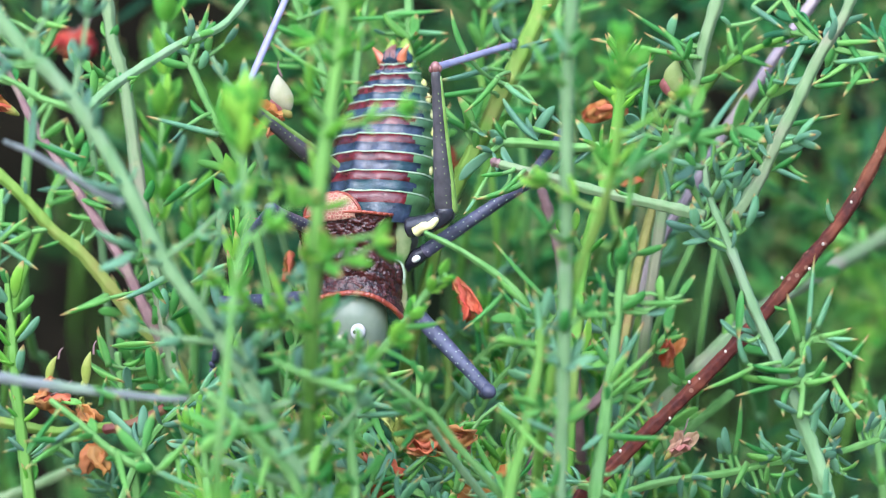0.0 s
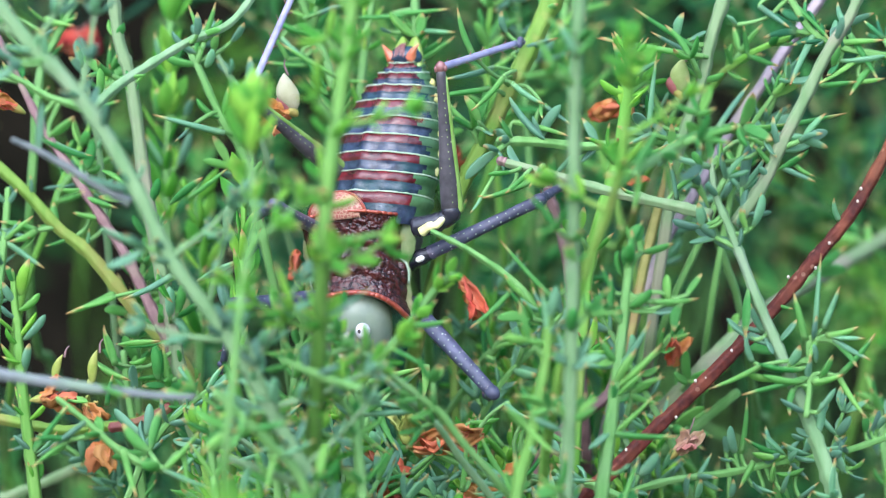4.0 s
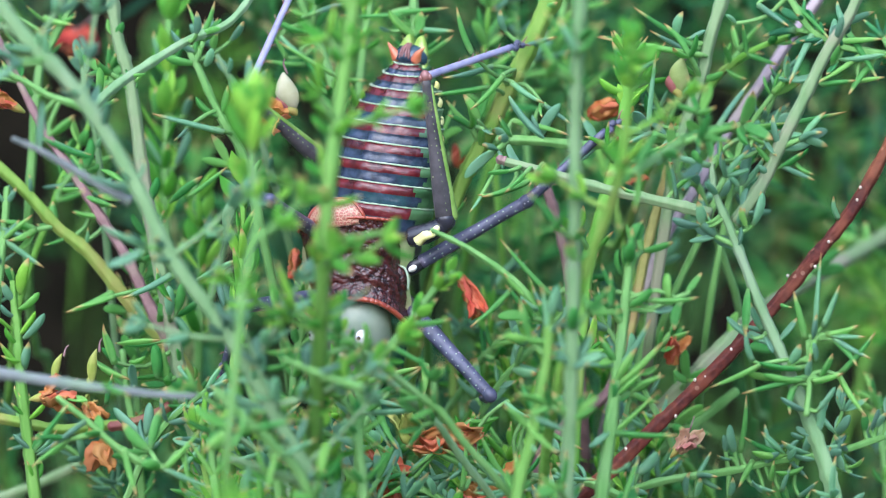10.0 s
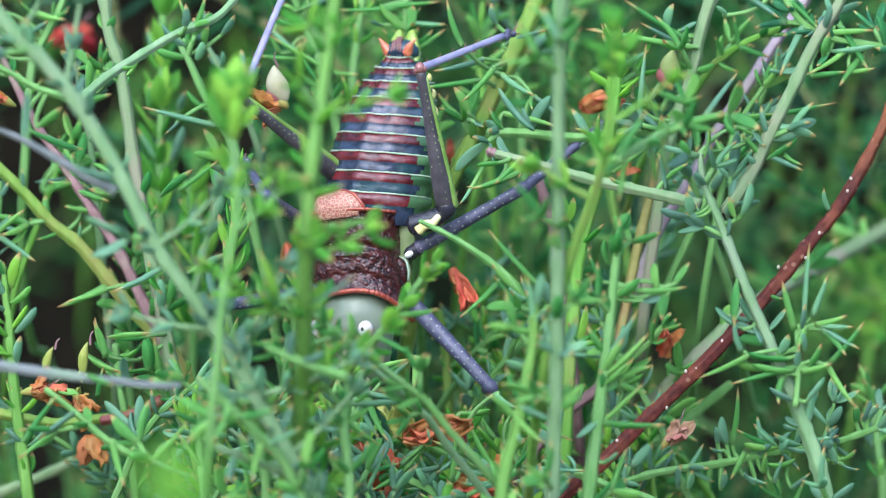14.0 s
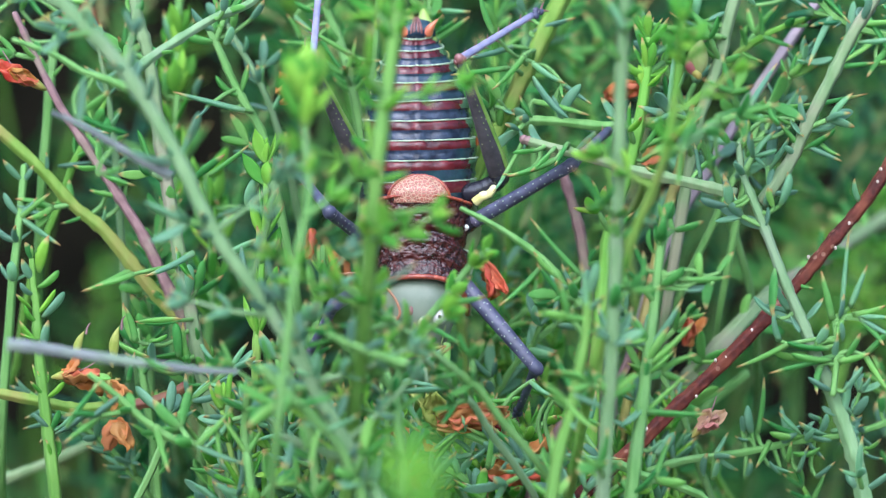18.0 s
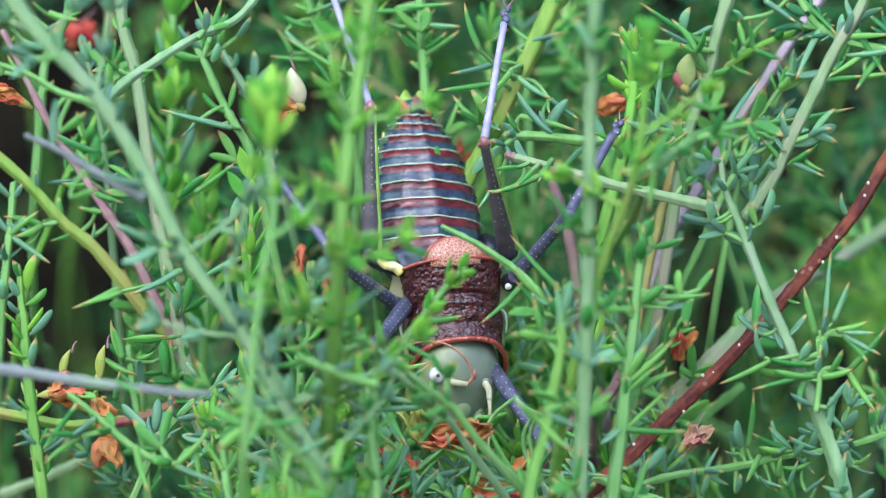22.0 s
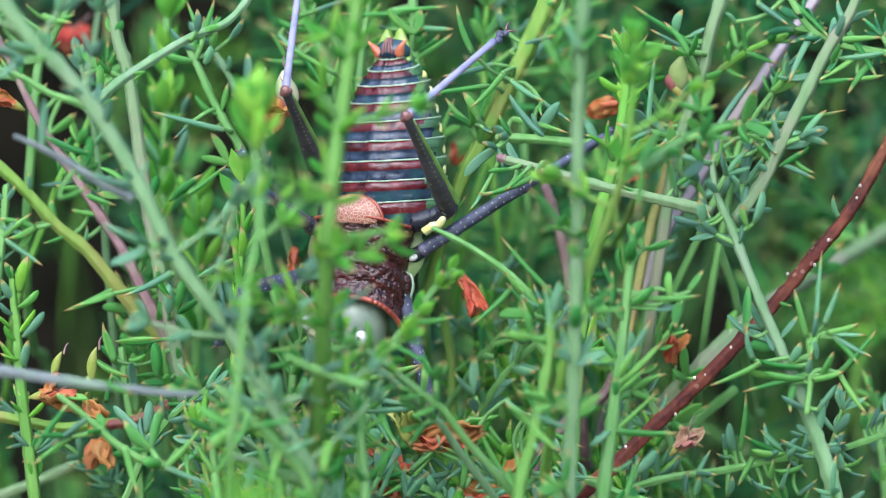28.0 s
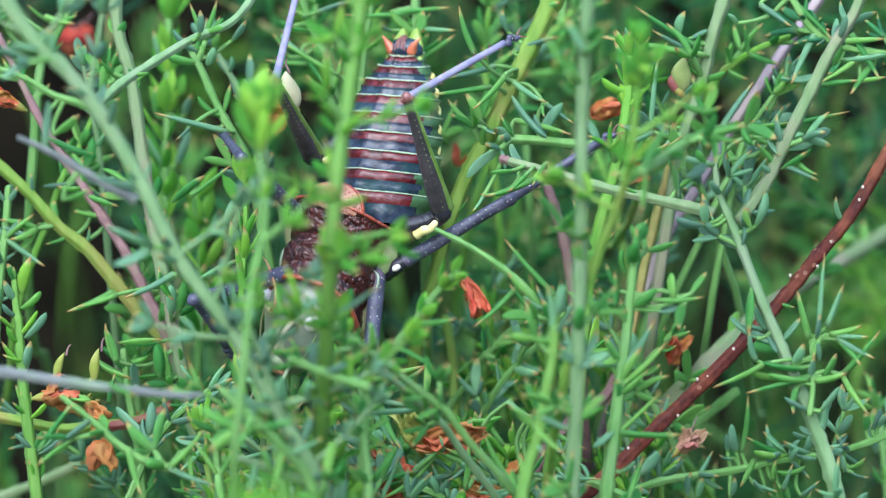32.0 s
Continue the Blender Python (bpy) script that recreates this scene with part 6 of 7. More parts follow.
def build_shield(parent):
    """The saddle-shaped, wrinkled pronotum with side lobes, rims and the two stub wings behind it."""
    n, m = 92, 200

    def spot(i, k, inset=0.0):
        f = i / n
        z = 4 - 158 * f
        a = radians(-98 + 196 * k / m)
        g = abs(math.sin(a))
        half = 91 - 5 * math.sin(math.pi * min(1, f * 1.1)) - 5 * f
        deep = 66 - 9 * math.sin(math.pi * f) + 4 * f
        ridge = 4 * math.exp(-((f - 0.54) / 0.05) ** 2) - 8 * math.exp(-((f - 0.44) / 0.05) ** 2) - 7 * math.exp(-((f - 0.80) / 0.06) ** 2)
        flare = 3 * max(0, 1 - f / 0.08) ** 2 + 4 * max(0, (f - 0.9) / 0.1) ** 2 * math.cos(a / 2)
        z += -20 * g * g * (1 - f) * 0.8 - 48 * f * (1 - math.cos(a)) + 14 * f * math.cos(a)
        bump = (1 - 0.85 * math.exp(-((f - 0.43) / 0.06) ** 2)) * (2.6 * noise.noise((f * 14, k * 0.14, 3.1)) + 2.7 * noise.noise((f * 40, k * 0.30, 1.7)) + 0.9 * noise.noise((f * 90, k * 0.7, 0.7)))
        r = 1 + (flare + ridge * math.cos(a / 2) + bump * (0.35 + 0.65 * math.cos(a / 2))) / 95 - inset
        s = math.sin(a)
        return Vector((half * r * math.copysign(abs(s) ** 0.72, s) * U, (44 - (deep + 8) * r * (math.cos(a) * 0.62 + 0.38 * math.copysign(abs(math.cos(a)) ** 0.6, math.cos(a)))) * U, z * U))

    bm = bmesh.new()
    sheets = []
    for inset in (0.0, 0.05):
        g = [[bm.verts.new(spot(i, k, inset)) for k in range(m + 1)] for i in range(n + 1)]
        for a, b in zip(g, g[1:]):
            for k in range(m):
                bm.faces.new((a[k], a[k + 1], b[k + 1], b[k]))
        sheets.append(g)
    o, q = sheets
    for k in range(m):
        for i in (0, n):
            bm.faces.new((o[i][k], o[i][k + 1], q[i][k + 1], q[i][k]))
    for i in range(n):
        for k in (0, m):
            bm.faces.new((o[i][k], o[i + 1][k], q[i + 1][k], q[i][k]))
    shield = part("shield", bm, SHIELD, parent, "glossy wrinkled dark brown shield")
    part("hind_rim", tube([spot(0, k, 0.015) for k in range(4, m - 3)], 3.2 * U, 3.2 * U, 7, 0), RIM, shield)
    part("front_rim", tube([spot(n, k, 0.015) for k in range(4, m - 3)], 5.0 * U, 5.0 * U, 7, 0), RIM, shield)
    for k in (1, m - 1):
        sgn, rows = (1 if k > 1 else -1), []
        for i in range(0, n + 1, 2):
            f = i / n
            w = (3.5 + 11 * math.exp(-((f - 0.26) / 0.20) ** 2) + 3 * math.exp(-((f - 0.85) / 0.12) ** 2)) * U
            c = spot(i, k) + Vector((sgn * 0.75 * w, -0.25 * w, 0))
            rows.append([c + Vector((sgn * w * math.cos(a), 0.35 * w * math.cos(a) - 2.4 * U * math.sin(a), 0)) for a in [2 * math.pi * j / 12 for j in range(12)]])
        part("side_rim", rings(rows), PALE_RIM, shield, "pale green translucent side rim")
    wing, brim = [], []
    for i in range(14):
        v = 0.985 * i / 13
        rx, ry = 55 * (1 - v ** 2.4) ** 0.5, 22 * (1 - 0.55 * v)
        front = -33 - 14 * v * (1 - v) + 16 * v ** 3
        wing.append([(rx * math.sin(a) * U, (front + ry - ry * math.cos(a)) * U, (-10 + 50 * v) * U) for a in [2 * math.pi * k / 28 for k in range(28)]])
        brim.append((rx, front + ry * 0.8, -10 + 50 * v))
    stub = part("stub_wing", rings(wing), WING, parent, "orange netted stub wing")
    edge = [Vector((-x * U, y * U, z * U)) for x, y, z in brim] + [Vector((x * U, y * U, z * U)) for x, y, z in brim[::-1]]
    part("wing_edge", tube(edge, 3.0 * U, 3.0 * U, 7, 0), RIM, stub)
    part("chest", blob(0, 50, -66, 78, 50, 96, 20, 9), DUSK, parent)
    for sgn in (-1, 1):
        part("hip_plate", blob(sgn * 80, 112, 2, 28, 62, 42, 20, 12), BLACK, parent, "glossy black hip plate")
        part("hip_plate", blob(sgn * 72, 104, -58, 24, 54, 30, 18, 11), DUSK, parent)
        part("ear_rim", tube(smooth_path([(sgn * 80 * U, 48 * U, -92 * U), (sgn * 92 * U, 44 * U, -98 * U), (sgn * 96 * U, 44 * U, -116 * U), (sgn * 92 * U, 46 * U, -136 * U)], 4), 2.2 * U, 2.2 * U, 6, 0), WHITE_LINE, parent)
        part("throat_lobe", blob(sgn * 80, 50, -116, 12, 16, 26, 10, 7), SHIELD, parent)


def build_head(parent):
    """A rounded pale green head with eyes, a long face, feelers and palps."""
    rows = []
    shape = ((-118, 30, 26, 42), (-128, 44, 36, 36), (-142, 57, 47, 29), (-160, 66, 54, 25), (-180, 70, 57, 24), (-202, 71, 57, 25), (-224, 68, 54, 28), (-246, 61, 48, 33), (-266, 53, 43, 39), (-284, 44, 37, 45), (-299, 33, 30, 51), (-309, 21, 21, 56), (-314, 8, 9, 59))
    for z, rx, ry, cy in shape:
        ring = []
        for x, y, h in ellipse_ring(0, cy, z, rx * 1.06, ry, 40, 0.94):
            dent = -3.5 * math.exp(-((abs(x) / U - 30) / 9) ** 2) * math.exp(-((z + 252) / 34) ** 2) + 1.2 * noise.noise((x * 900, z * 0.05, 2.0))
            ring.append((x, y - dent * U if y < cy * U else y, h))
        rows.append(ring)
    head = part("head", rings(rows), FACE, parent, "smooth pale grey-green head")
    for sgn in (-1, 1):
        part("eye", blob(sgn * 57, -12, -206, 14, 13.5, 15, 18, 11), EYE, head, "pale grey domed eye")
        part("pupil", blob(sgn * 60, -24.4, -206, 3.8, 2.6, 3.8, 8, 5), PUPIL, head)
        part("feeler_socket", blob(sgn * 33, -26, -216, 8, 6, 8, 12, 7), FACE, head)
        base = [(30, -30, -218), (33, -39, -228), (33, -43, -246)] if sgn > 0 else [(-34, -31, -217), (-26, -41, -218), (-12, -46, -220)]
        part("feeler_base", tube(smooth_path([(a * U, b * U, c * U) for a, b, c in base], 5), 6.5 * U, 5.0 * U, 9, 0), CREAM, head, "thick cream feeler base")
        pts = [(33, -43, -246), (34, -45, -268), (35, -44, -300), (34, -40, -350), (30, -30, -420)] if sgn > 0 else [(-12, -46, -220), (-6, -52, -206), (-16, -56, -184), (-34, -60, -166), (-62, -58, -150), (-100, -50, -146), (-150, -40, -160)]
        part("feeler", tube(smooth_path([(a * U, b * U, c * U) for a, b, c in pts], 6), (4.2 if sgn > 0 else 2.8) * U, 1.2 * U, 7, 0), CREAM if sgn > 0 else RUSTY, head, "thin cream feeler" if sgn > 0 else "thin reddish feeler")
        pts = [(sgn * 28, 26, -296), (sgn * 38, 14, -308), (sgn * 42, 12, -334)]
        part("palp", tube(smooth_path([(a * U, b * U, c * U) for a, b, c in pts], 4), 4 * U, 3.0 * U, 8, 0), FACE_LOW, head)
        part("cheek_line", tube(smooth_path([(sgn * 66 * U, 4 * U, -222 * U), (sgn * 61 * U, 10 * U, -254 * U), (sgn * 50 * U, 20 * U, -286 * U)], 5), 2.0 * U, 1.4 * U, 6, 0), PALE_RIM, head)
        part("cheek", blob(sgn * 36, 30, -268, 15, 25, 30, 18, 11), FACE_LOW, head)
    part("face_plate", blob(0, 27, -256, 30, 38, 34, 22, 13), FACE_LOW, head)
    part("brow_pit", blob(8, -32, -202, 5, 2.5, 9, 12, 7), JOINT, head, "small dark brown brow pit")
    part("upper_lip", blob(0, 35, -298, 20, 25, 16, 18, 9), FACE_LOW, head)
    part("mandible", blob(0, 42, -313, 19, 17, 9, 16, 7), RUSTY, head)
    return head


def limb(name, length, radii, material, parent, label, knee=True, spines=0, keel=False, under=0.0):
    """A leg segment along z from its upper joint: shaped tube, end knob, spines or keel."""
    n = 14
    rows = []
    for i in range(n + 1):
        f = i / n
        k = f * (len(radii) - 1)
        j = min(int(k), len(radii) - 2)
        r = radii[j] + (radii[j + 1] - radii[j]) * (k - j)
        rows.append(ellipse_ring(0, under * math.sin(math.pi * f), f * length, r, r * 0.92, 12))
    seg = part(name, rings(rows), material, parent, label)
    if knee:
        part("hip_knob", blob(0, 0, 2, radii[0] * 1.07, radii[0] * 1.05, radii[0] * 1.2, 12, 8), BLACK if keel else SLATE, seg)
    if knee:
        part("joint", blob(0, 0, length, radii[-1] * 1.14, radii[-1] * 1.12, radii[-1] * 1.4, 10, 7), JOINT if keel else SLATE, seg)
    if keel:
        def girth(f):
            return radii[0] + (radii[-1] - radii[0]) * f
        part("keel", tube([Vector((girth(f) * 0.88 * U, girth(f) * -0.10 * U, (0.02 + 0.92 * f) * length * U)) for f in [i / 12 for i in range(13)]], 8.0 * U, 3.0 * U, 10, 0), EDGE_GREEN, seg, "green lower keel")
        for i in range(16):
            f = 0.06 + 0.055 * i
            part("pale_dot", blob(girth(f) * 0.25, girth(f) * -0.86, (0.03 + 0.9 * f) * length, 1.3, 1.0, 1.8, 6, 5), PALE_RIM, seg)
        for sgn in (-1, 1):
            part("knee_lobe", blob(sgn * radii[-1] * 0.95, -2, length - 2, 4.2, 5, 6.5, 10, 6), JOINT, seg)
    if knee and not keel:
        for i in range(11):
            f = 0.10 + 0.078 * i
            for x in (-0.42, 0.42):
                part("pale_dot", blob(radii[1] * x, radii[1] * -0.83, f * length + 3 * x, 1.2, 1.0, 1.7, 6, 5), WHITE_LINE, seg)
    for i in range(spines):
        f = (i + 1) / (spines + 1)
        sg = 1 if i % 2 else -1
        part("bristle", tube([Vector((sg * radii[0] * 0.7 * U, -2 * U, f * length * U)), Vector((sg * (radii[0] + 5) * U, -5 * U, (f * length + 7) * U))], 1.3 * U, 0.3 * U, 5), JOINT, seg)
    return seg


def foot(parent, length):
    """The small jointed foot at the end of a shin."""
    for k in range(3):
        part("foot_pad", blob((-1) ** k * 3, -2 + 2 * k, length + 6 + 11 * k, 8 - k, 6, 8, 8, 6), SLATE, parent)
    for sgn in (-1, 1):
        part("claw", tube(smooth_path([(sgn * 2 * U, 0, (length + 32) * U), (sgn * 8 * U, -2 * U, (length + 42) * U), (sgn * 9 * U, 2 * U, (length + 50) * U)], 3), 2 * U, 0.6 * U, 5), JOINT, parent)


def coxa(thigh, pair, sgn):
    """The short thick joint by which a leg leaves the body, with its pale mark."""
    if pair == "hind":
        path = [(0, 0, -4), (-sgn * 16, 4, -12), (-sgn * 38, 10, -20), (-sgn * 66, 22, -26)]
        joint = part("coxa", tube(smooth_path([(x * U, y * U, z * U) for x, y, z in path], 5), 16 * U, 19 * U, 14, 0, 0.04, 3), BLACK, thigh, "glossy black coxa")
        mark = [(-sgn * 16, -13, -8), (-sgn * 28, -13, -18), (-sgn * 40, -9, -20), (-sgn * 54, -2, -30)]
        part("coxa_mark", tube(smooth_path([(x * U, y * U, z * U) for x, y, z in mark], 5), 5.5 * U, 9.5 * U, 9, 0.10, 0.14, 5), YELLOW, joint, "cream-yellow coxa mark")
    else:
        back = 44 if pair == "middle" else 34
        path = [(0, 0, 4), (0, 3, -12), (0, 10, -back * 0.6), (0, 22, -back)]
        joint = part("coxa", tube(smooth_path([(x * U, y * U, z * U) for x, y, z in path], 5), 13 * U, 16 * U, 14, 0, 0.06, 4), BLACK if pair == "middle" else SLATE, thigh)
        if pair == "middle":
            part("coxa_dot", blob(2, -8, -20, 6, 6.5, 9, 12, 7), WHITE, joint, "white coxa dot")


katydid = new("katydid")
tagged(katydid, "blue-black and maroon banded katydid hanging head down among shrub twigs", "insect")
abdomen = build_abdomen(katydid)
build_shield(katydid)
head = build_head(katydid)
LEGS = {}
for side in ("right", "left"):
    LEGS["hind", side] = (limb("hind_thigh", 262, (17.5, 17, 14, 11, 9, 8.5), DUSK, katydid, "dusky hind thigh with a green keel", keel=True), 262,
                          limb("hind_shin", 232, (7.5, 6.5, 6.5, 6, 6), LILAC_LEG, katydid, "lilac-grey bristled hind shin", knee=False, spines=12), 232)
    LEGS["middle", side] = (limb("middle_thigh", 214, (12.5, 12.5, 11.5, 10.5, 11.5), SLATE, katydid, "slate-blue dotted middle thigh"), 214,
                            limb("middle_shin", 190, (10, 9, 8, 8, 7.5), SLATE, katydid, "slate-blue middle shin", knee=False, spines=6), 190)
    LEGS["front", side] = (limb("front_thigh", 225, (14, 14.5, 13.5, 12, 11.5), SLATE, katydid, "slate-blue dotted front thigh"), 225,
                           limb("front_shin", 150, (10, 8, 7, 7), SLATE, katydid, "slate-blue front shin", knee=False, spines=4), 150)
for (pair, side), (thigh, a, shin, b) in LEGS.items():
    foot(shin, b)
    coxa(thigh, pair, 1 if side == "right" else -1)


# ---- what moves ----
def between(rows, t):
    """The row's values at t, straight from row to row."""
    for a, b in zip(rows, rows[1:]):
        if a[0] <= t <= b[0]:
            f = (t - a[0]) / (b[0] - a[0])
            return [p + (q - p) * f for p, q in zip(a[1:], b[1:])]
    return rows[0][1:] if t < rows[0][0] else rows[-1][1:]


# the shield's hind edge: seconds, x, z in mm, lean in its plane, roll about its length, nod
BODY = [
    (0.0, -9.07, 3.32, -6.9, -22, 0),
    (3.5, -9.22, 3.32, -6.9, -22, 0),
    (6.0, -9.16, 2.58, -7.7, -22, 0),
    (9.0, -9.23, 2.54, -7.4, -22, 0),
    (13.0, -9.28, 2.57, -6.6, -22, 0),
    (13.8, -8.56, 2.38, -6.2, -22, 0),
    (14.0, -8.44, 2.64, -7.5, -21, 0),
    (14.2, -6.06, 2.77, -8.7, -18, 4),
    (14.5, -3.04, 2.36, -9.0, -2, 12),
    (16.5, -4.55, 1.97, 1.2, -6, 5),
    (17.0, -5.20, 2.18, 1.2, -11, 5),
    (17.5, -4.85, 2.29, -0.8, -9, 3),
    (18.0, -4.20, 2.79, -0.0, -2, 0),
    (18.5, -3.27, 0.06, -3.9, 0, 0),
    (19.0, -2.65, -0.30, -6.0, 2, 0),
    (20.0, -2.10, -0.05, -2.0, 4, 0),
    (20.5, -1.88, -0.78, -3.0, 5, 0),
    (21.0, -1.90, -1.55, -4.0, 6, 0),
    (22.0, 0.00, -1.30, -4.0, 9, 0),
    (23.0, 1.85, -0.95, -2.0, 10, 0),
    (24.0, 1.85, 0.25, -2.0, 10, 0),
    (25.0, 2.50, 1.15, -2.0, 10, 0),
    (25.5, 2.40, 1.35, -2.0, 10, 0),
    (27.5, -7.44, 2.62, 3.1, -18, 0),
    (28.0, -7.76, 2.64, 3.1, -18, 0),
    (29.5, -7.92, 2.68, 3.1, -18, 0),
    (30.0, -9.65, 3.68, 15.2, -20, 0),
    (31.0, -9.73, 3.66, 15.9, -20, 0),
    (32.0, -9.59, 3.76, 16.8, -20, 0),
]
# the head against the shield: seconds, lean, turn about its length in degrees
HEAD = [(0.0, 8, -20), (13.8, 8, -20), (14.5, 5, -12), (16.5, 6, -18), (17.5, 6, -16), (19.0, 6, -4), (20.0, 4, 0), (21.0, 5, 10), (22.0, 6, 16), (23.0, 6, 20), (25.5, 8, 22), (27.5, 12, -14), (32.0, 12, -16)]
# the tail: seconds, x, z, and how far its root lies aside of the shield
TAIL = [
    (0.0, -4.37, 18.32, 1.40),
    (3.5, -4.22, 18.32, 1.40),
    (6.0, -3.36, 18.33, 1.40),
    (9.0, -3.38, 18.19, 1.40),
    (13.0, -3.43, 18.22, 1.40),
    (13.8, -3.11, 18.08, 1.40),
    (14.0, -3.44, 18.14, 1.30),
    (14.2, -3.66, 18.27, 0.98),
    (14.5, -4.09, 18.66, 0.50),
    (16.5, -4.15, 18.37, 0.50),
    (17.0, -4.05, 18.68, 0.50),
    (17.5, -4.20, 18.89, 0.50),
    (18.0, -4.45, 18.74, 0.00),
    (18.5, -4.17, 15.56, -0.25),
    (19.0, -3.92, 15.10, -0.50),
    (20.0, -3.67, 15.31, -0.80),
    (20.5, -3.58, 14.12, -1.00),
    (21.0, -3.62, 13.57, -1.20),
    (22.0, -3.34, 13.13, -1.48),
    (23.0, -2.99, 12.73, -1.75),
    (24.0, -2.75, 13.34, -1.75),
    (25.0, -2.59, 13.66, -1.75),
    (25.5, -2.51, 13.69, -1.75),
    (27.5, -5.14, 18.72, 1.50),
    (28.0, -5.06, 18.69, 1.50),
    (29.5, -5.02, 18.68, 1.50),
    (30.0, -4.25, 18.68, 1.75),
    (31.0, -4.13, 18.66, 1.75),
    (32.0, -4.04, 18.81, 1.75),
]
# joints: seconds, then x, z of hip, knee and foot
HIND_RIGHT = [
    (0.0, 0.53, 3.42, -0.27, 16.22, 6.23, 18.52),
    (3.5, 0.53, 3.42, -0.22, 16.22, 6.18, 18.62),
    (6.0, 0.24, 2.58, -1.81, 15.13, 6.04, 17.88),
    (9.0, 0.07, 2.54, -1.68, 15.19, 5.92, 18.09),
    (13.0, 0.07, 2.57, -1.68, 15.22, 5.87, 18.12),
    (13.8, 0.79, 2.48, -1.01, 15.03, 6.39, 17.98),
    (14.0, 0.96, 2.94, -1.19, 15.19, 5.96, 18.39),
    (14.5, 3.91, 5.96, 0.06, 13.91, 5.76, 19.26),
    (16.5, 2.95, 5.22, -0.55, 13.82, 5.95, 18.92),
    (17.0, 2.55, 4.63, -0.85, 14.23, 6.00, 18.73),
    (18.0, 2.95, 4.69, -0.90, 14.84, 5.80, 19.09),
    (19.0, 3.43, 1.10, 0.63, 12.00, 5.33, 19.80),
    (20.0, 3.43, 1.51, 1.53, 11.01, 4.93, 19.91),
    (21.0, 4.48, -0.53, 1.88, 9.02, 4.63, 19.62),
    (22.0, 4.91, -0.52, 2.71, 9.03, 4.51, 19.63),
    (23.0, 5.16, -0.67, 3.51, 8.93, 3.81, 19.53),
    (25.0, 5.81, 0.96, 3.36, 9.46, 4.31, 19.66),
    (25.5, 5.69, 1.09, 3.19, 9.64, 4.39, 19.59),
    (27.5, 0.46, 3.82, -2.99, 11.22, 4.41, 18.17),
    (28.0, 0.29, 3.64, -3.26, 11.39, 4.39, 18.14),
    (29.5, 0.18, 3.78, -3.42, 11.53, 4.38, 18.08),
    (30.0, -0.55, 3.58, -3.70, 13.08, 4.50, 18.18),
    (32.0, -0.49, 3.26, -3.49, 13.16, 5.01, 18.16),
]
HIND_LEFT = [
    (0.0, -9.37, 6.82, -17.27, 13.42, -13.27, 23.32),
    (9.0, -9.53, 6.54, -17.48, 13.54, -13.48, 23.19),
    (13.0, -9.58, 6.72, -17.68, 13.72, -13.53, 23.22),
    (14.0, -9.04, 6.19, -17.04, 12.79, -13.64, 21.94),
    (14.5, -7.99, 5.56, -13.19, 13.16, -12.54, 21.86),
    (16.5, -8.55, 5.22, -14.15, 13.12, -12.85, 22.77),
    (17.0, -9.70, 5.98, -14.70, 13.38, -13.00, 22.38),
    (18.0, -9.30, 5.04, -13.80, 14.19, -13.15, 21.39),
    (19.0, -9.17, 1.95, -10.52, 13.20, -11.57, 21.80),
    (20.0, -9.12, 1.61, -8.82, 14.11, -10.42, 21.11),
    (21.0, -8.02, -0.28, -7.77, 13.72, -10.77, 22.22),
    (23.0, -6.64, -1.32, -6.84, 12.93, -10.79, 22.68),
    (25.0, -5.99, -0.64, -6.29, 14.11, -10.49, 22.86),
    (25.5, -6.01, -0.56, -6.31, 14.19, -10.51, 22.69),
    (27.5, -11.19, 6.62, -13.54, 13.62, -12.89, 22.82),
    (28.0, -11.36, 7.19, -13.86, 13.69, -12.96, 22.84),
    (29.5, -11.42, 7.33, -14.17, 13.68, -12.92, 22.98),
    (30.0, -11.90, 7.98, -14.75, 14.38, -13.35, 22.68),
    (32.0, -12.09, 8.31, -15.04, 14.56, -13.44, 22.56),
]
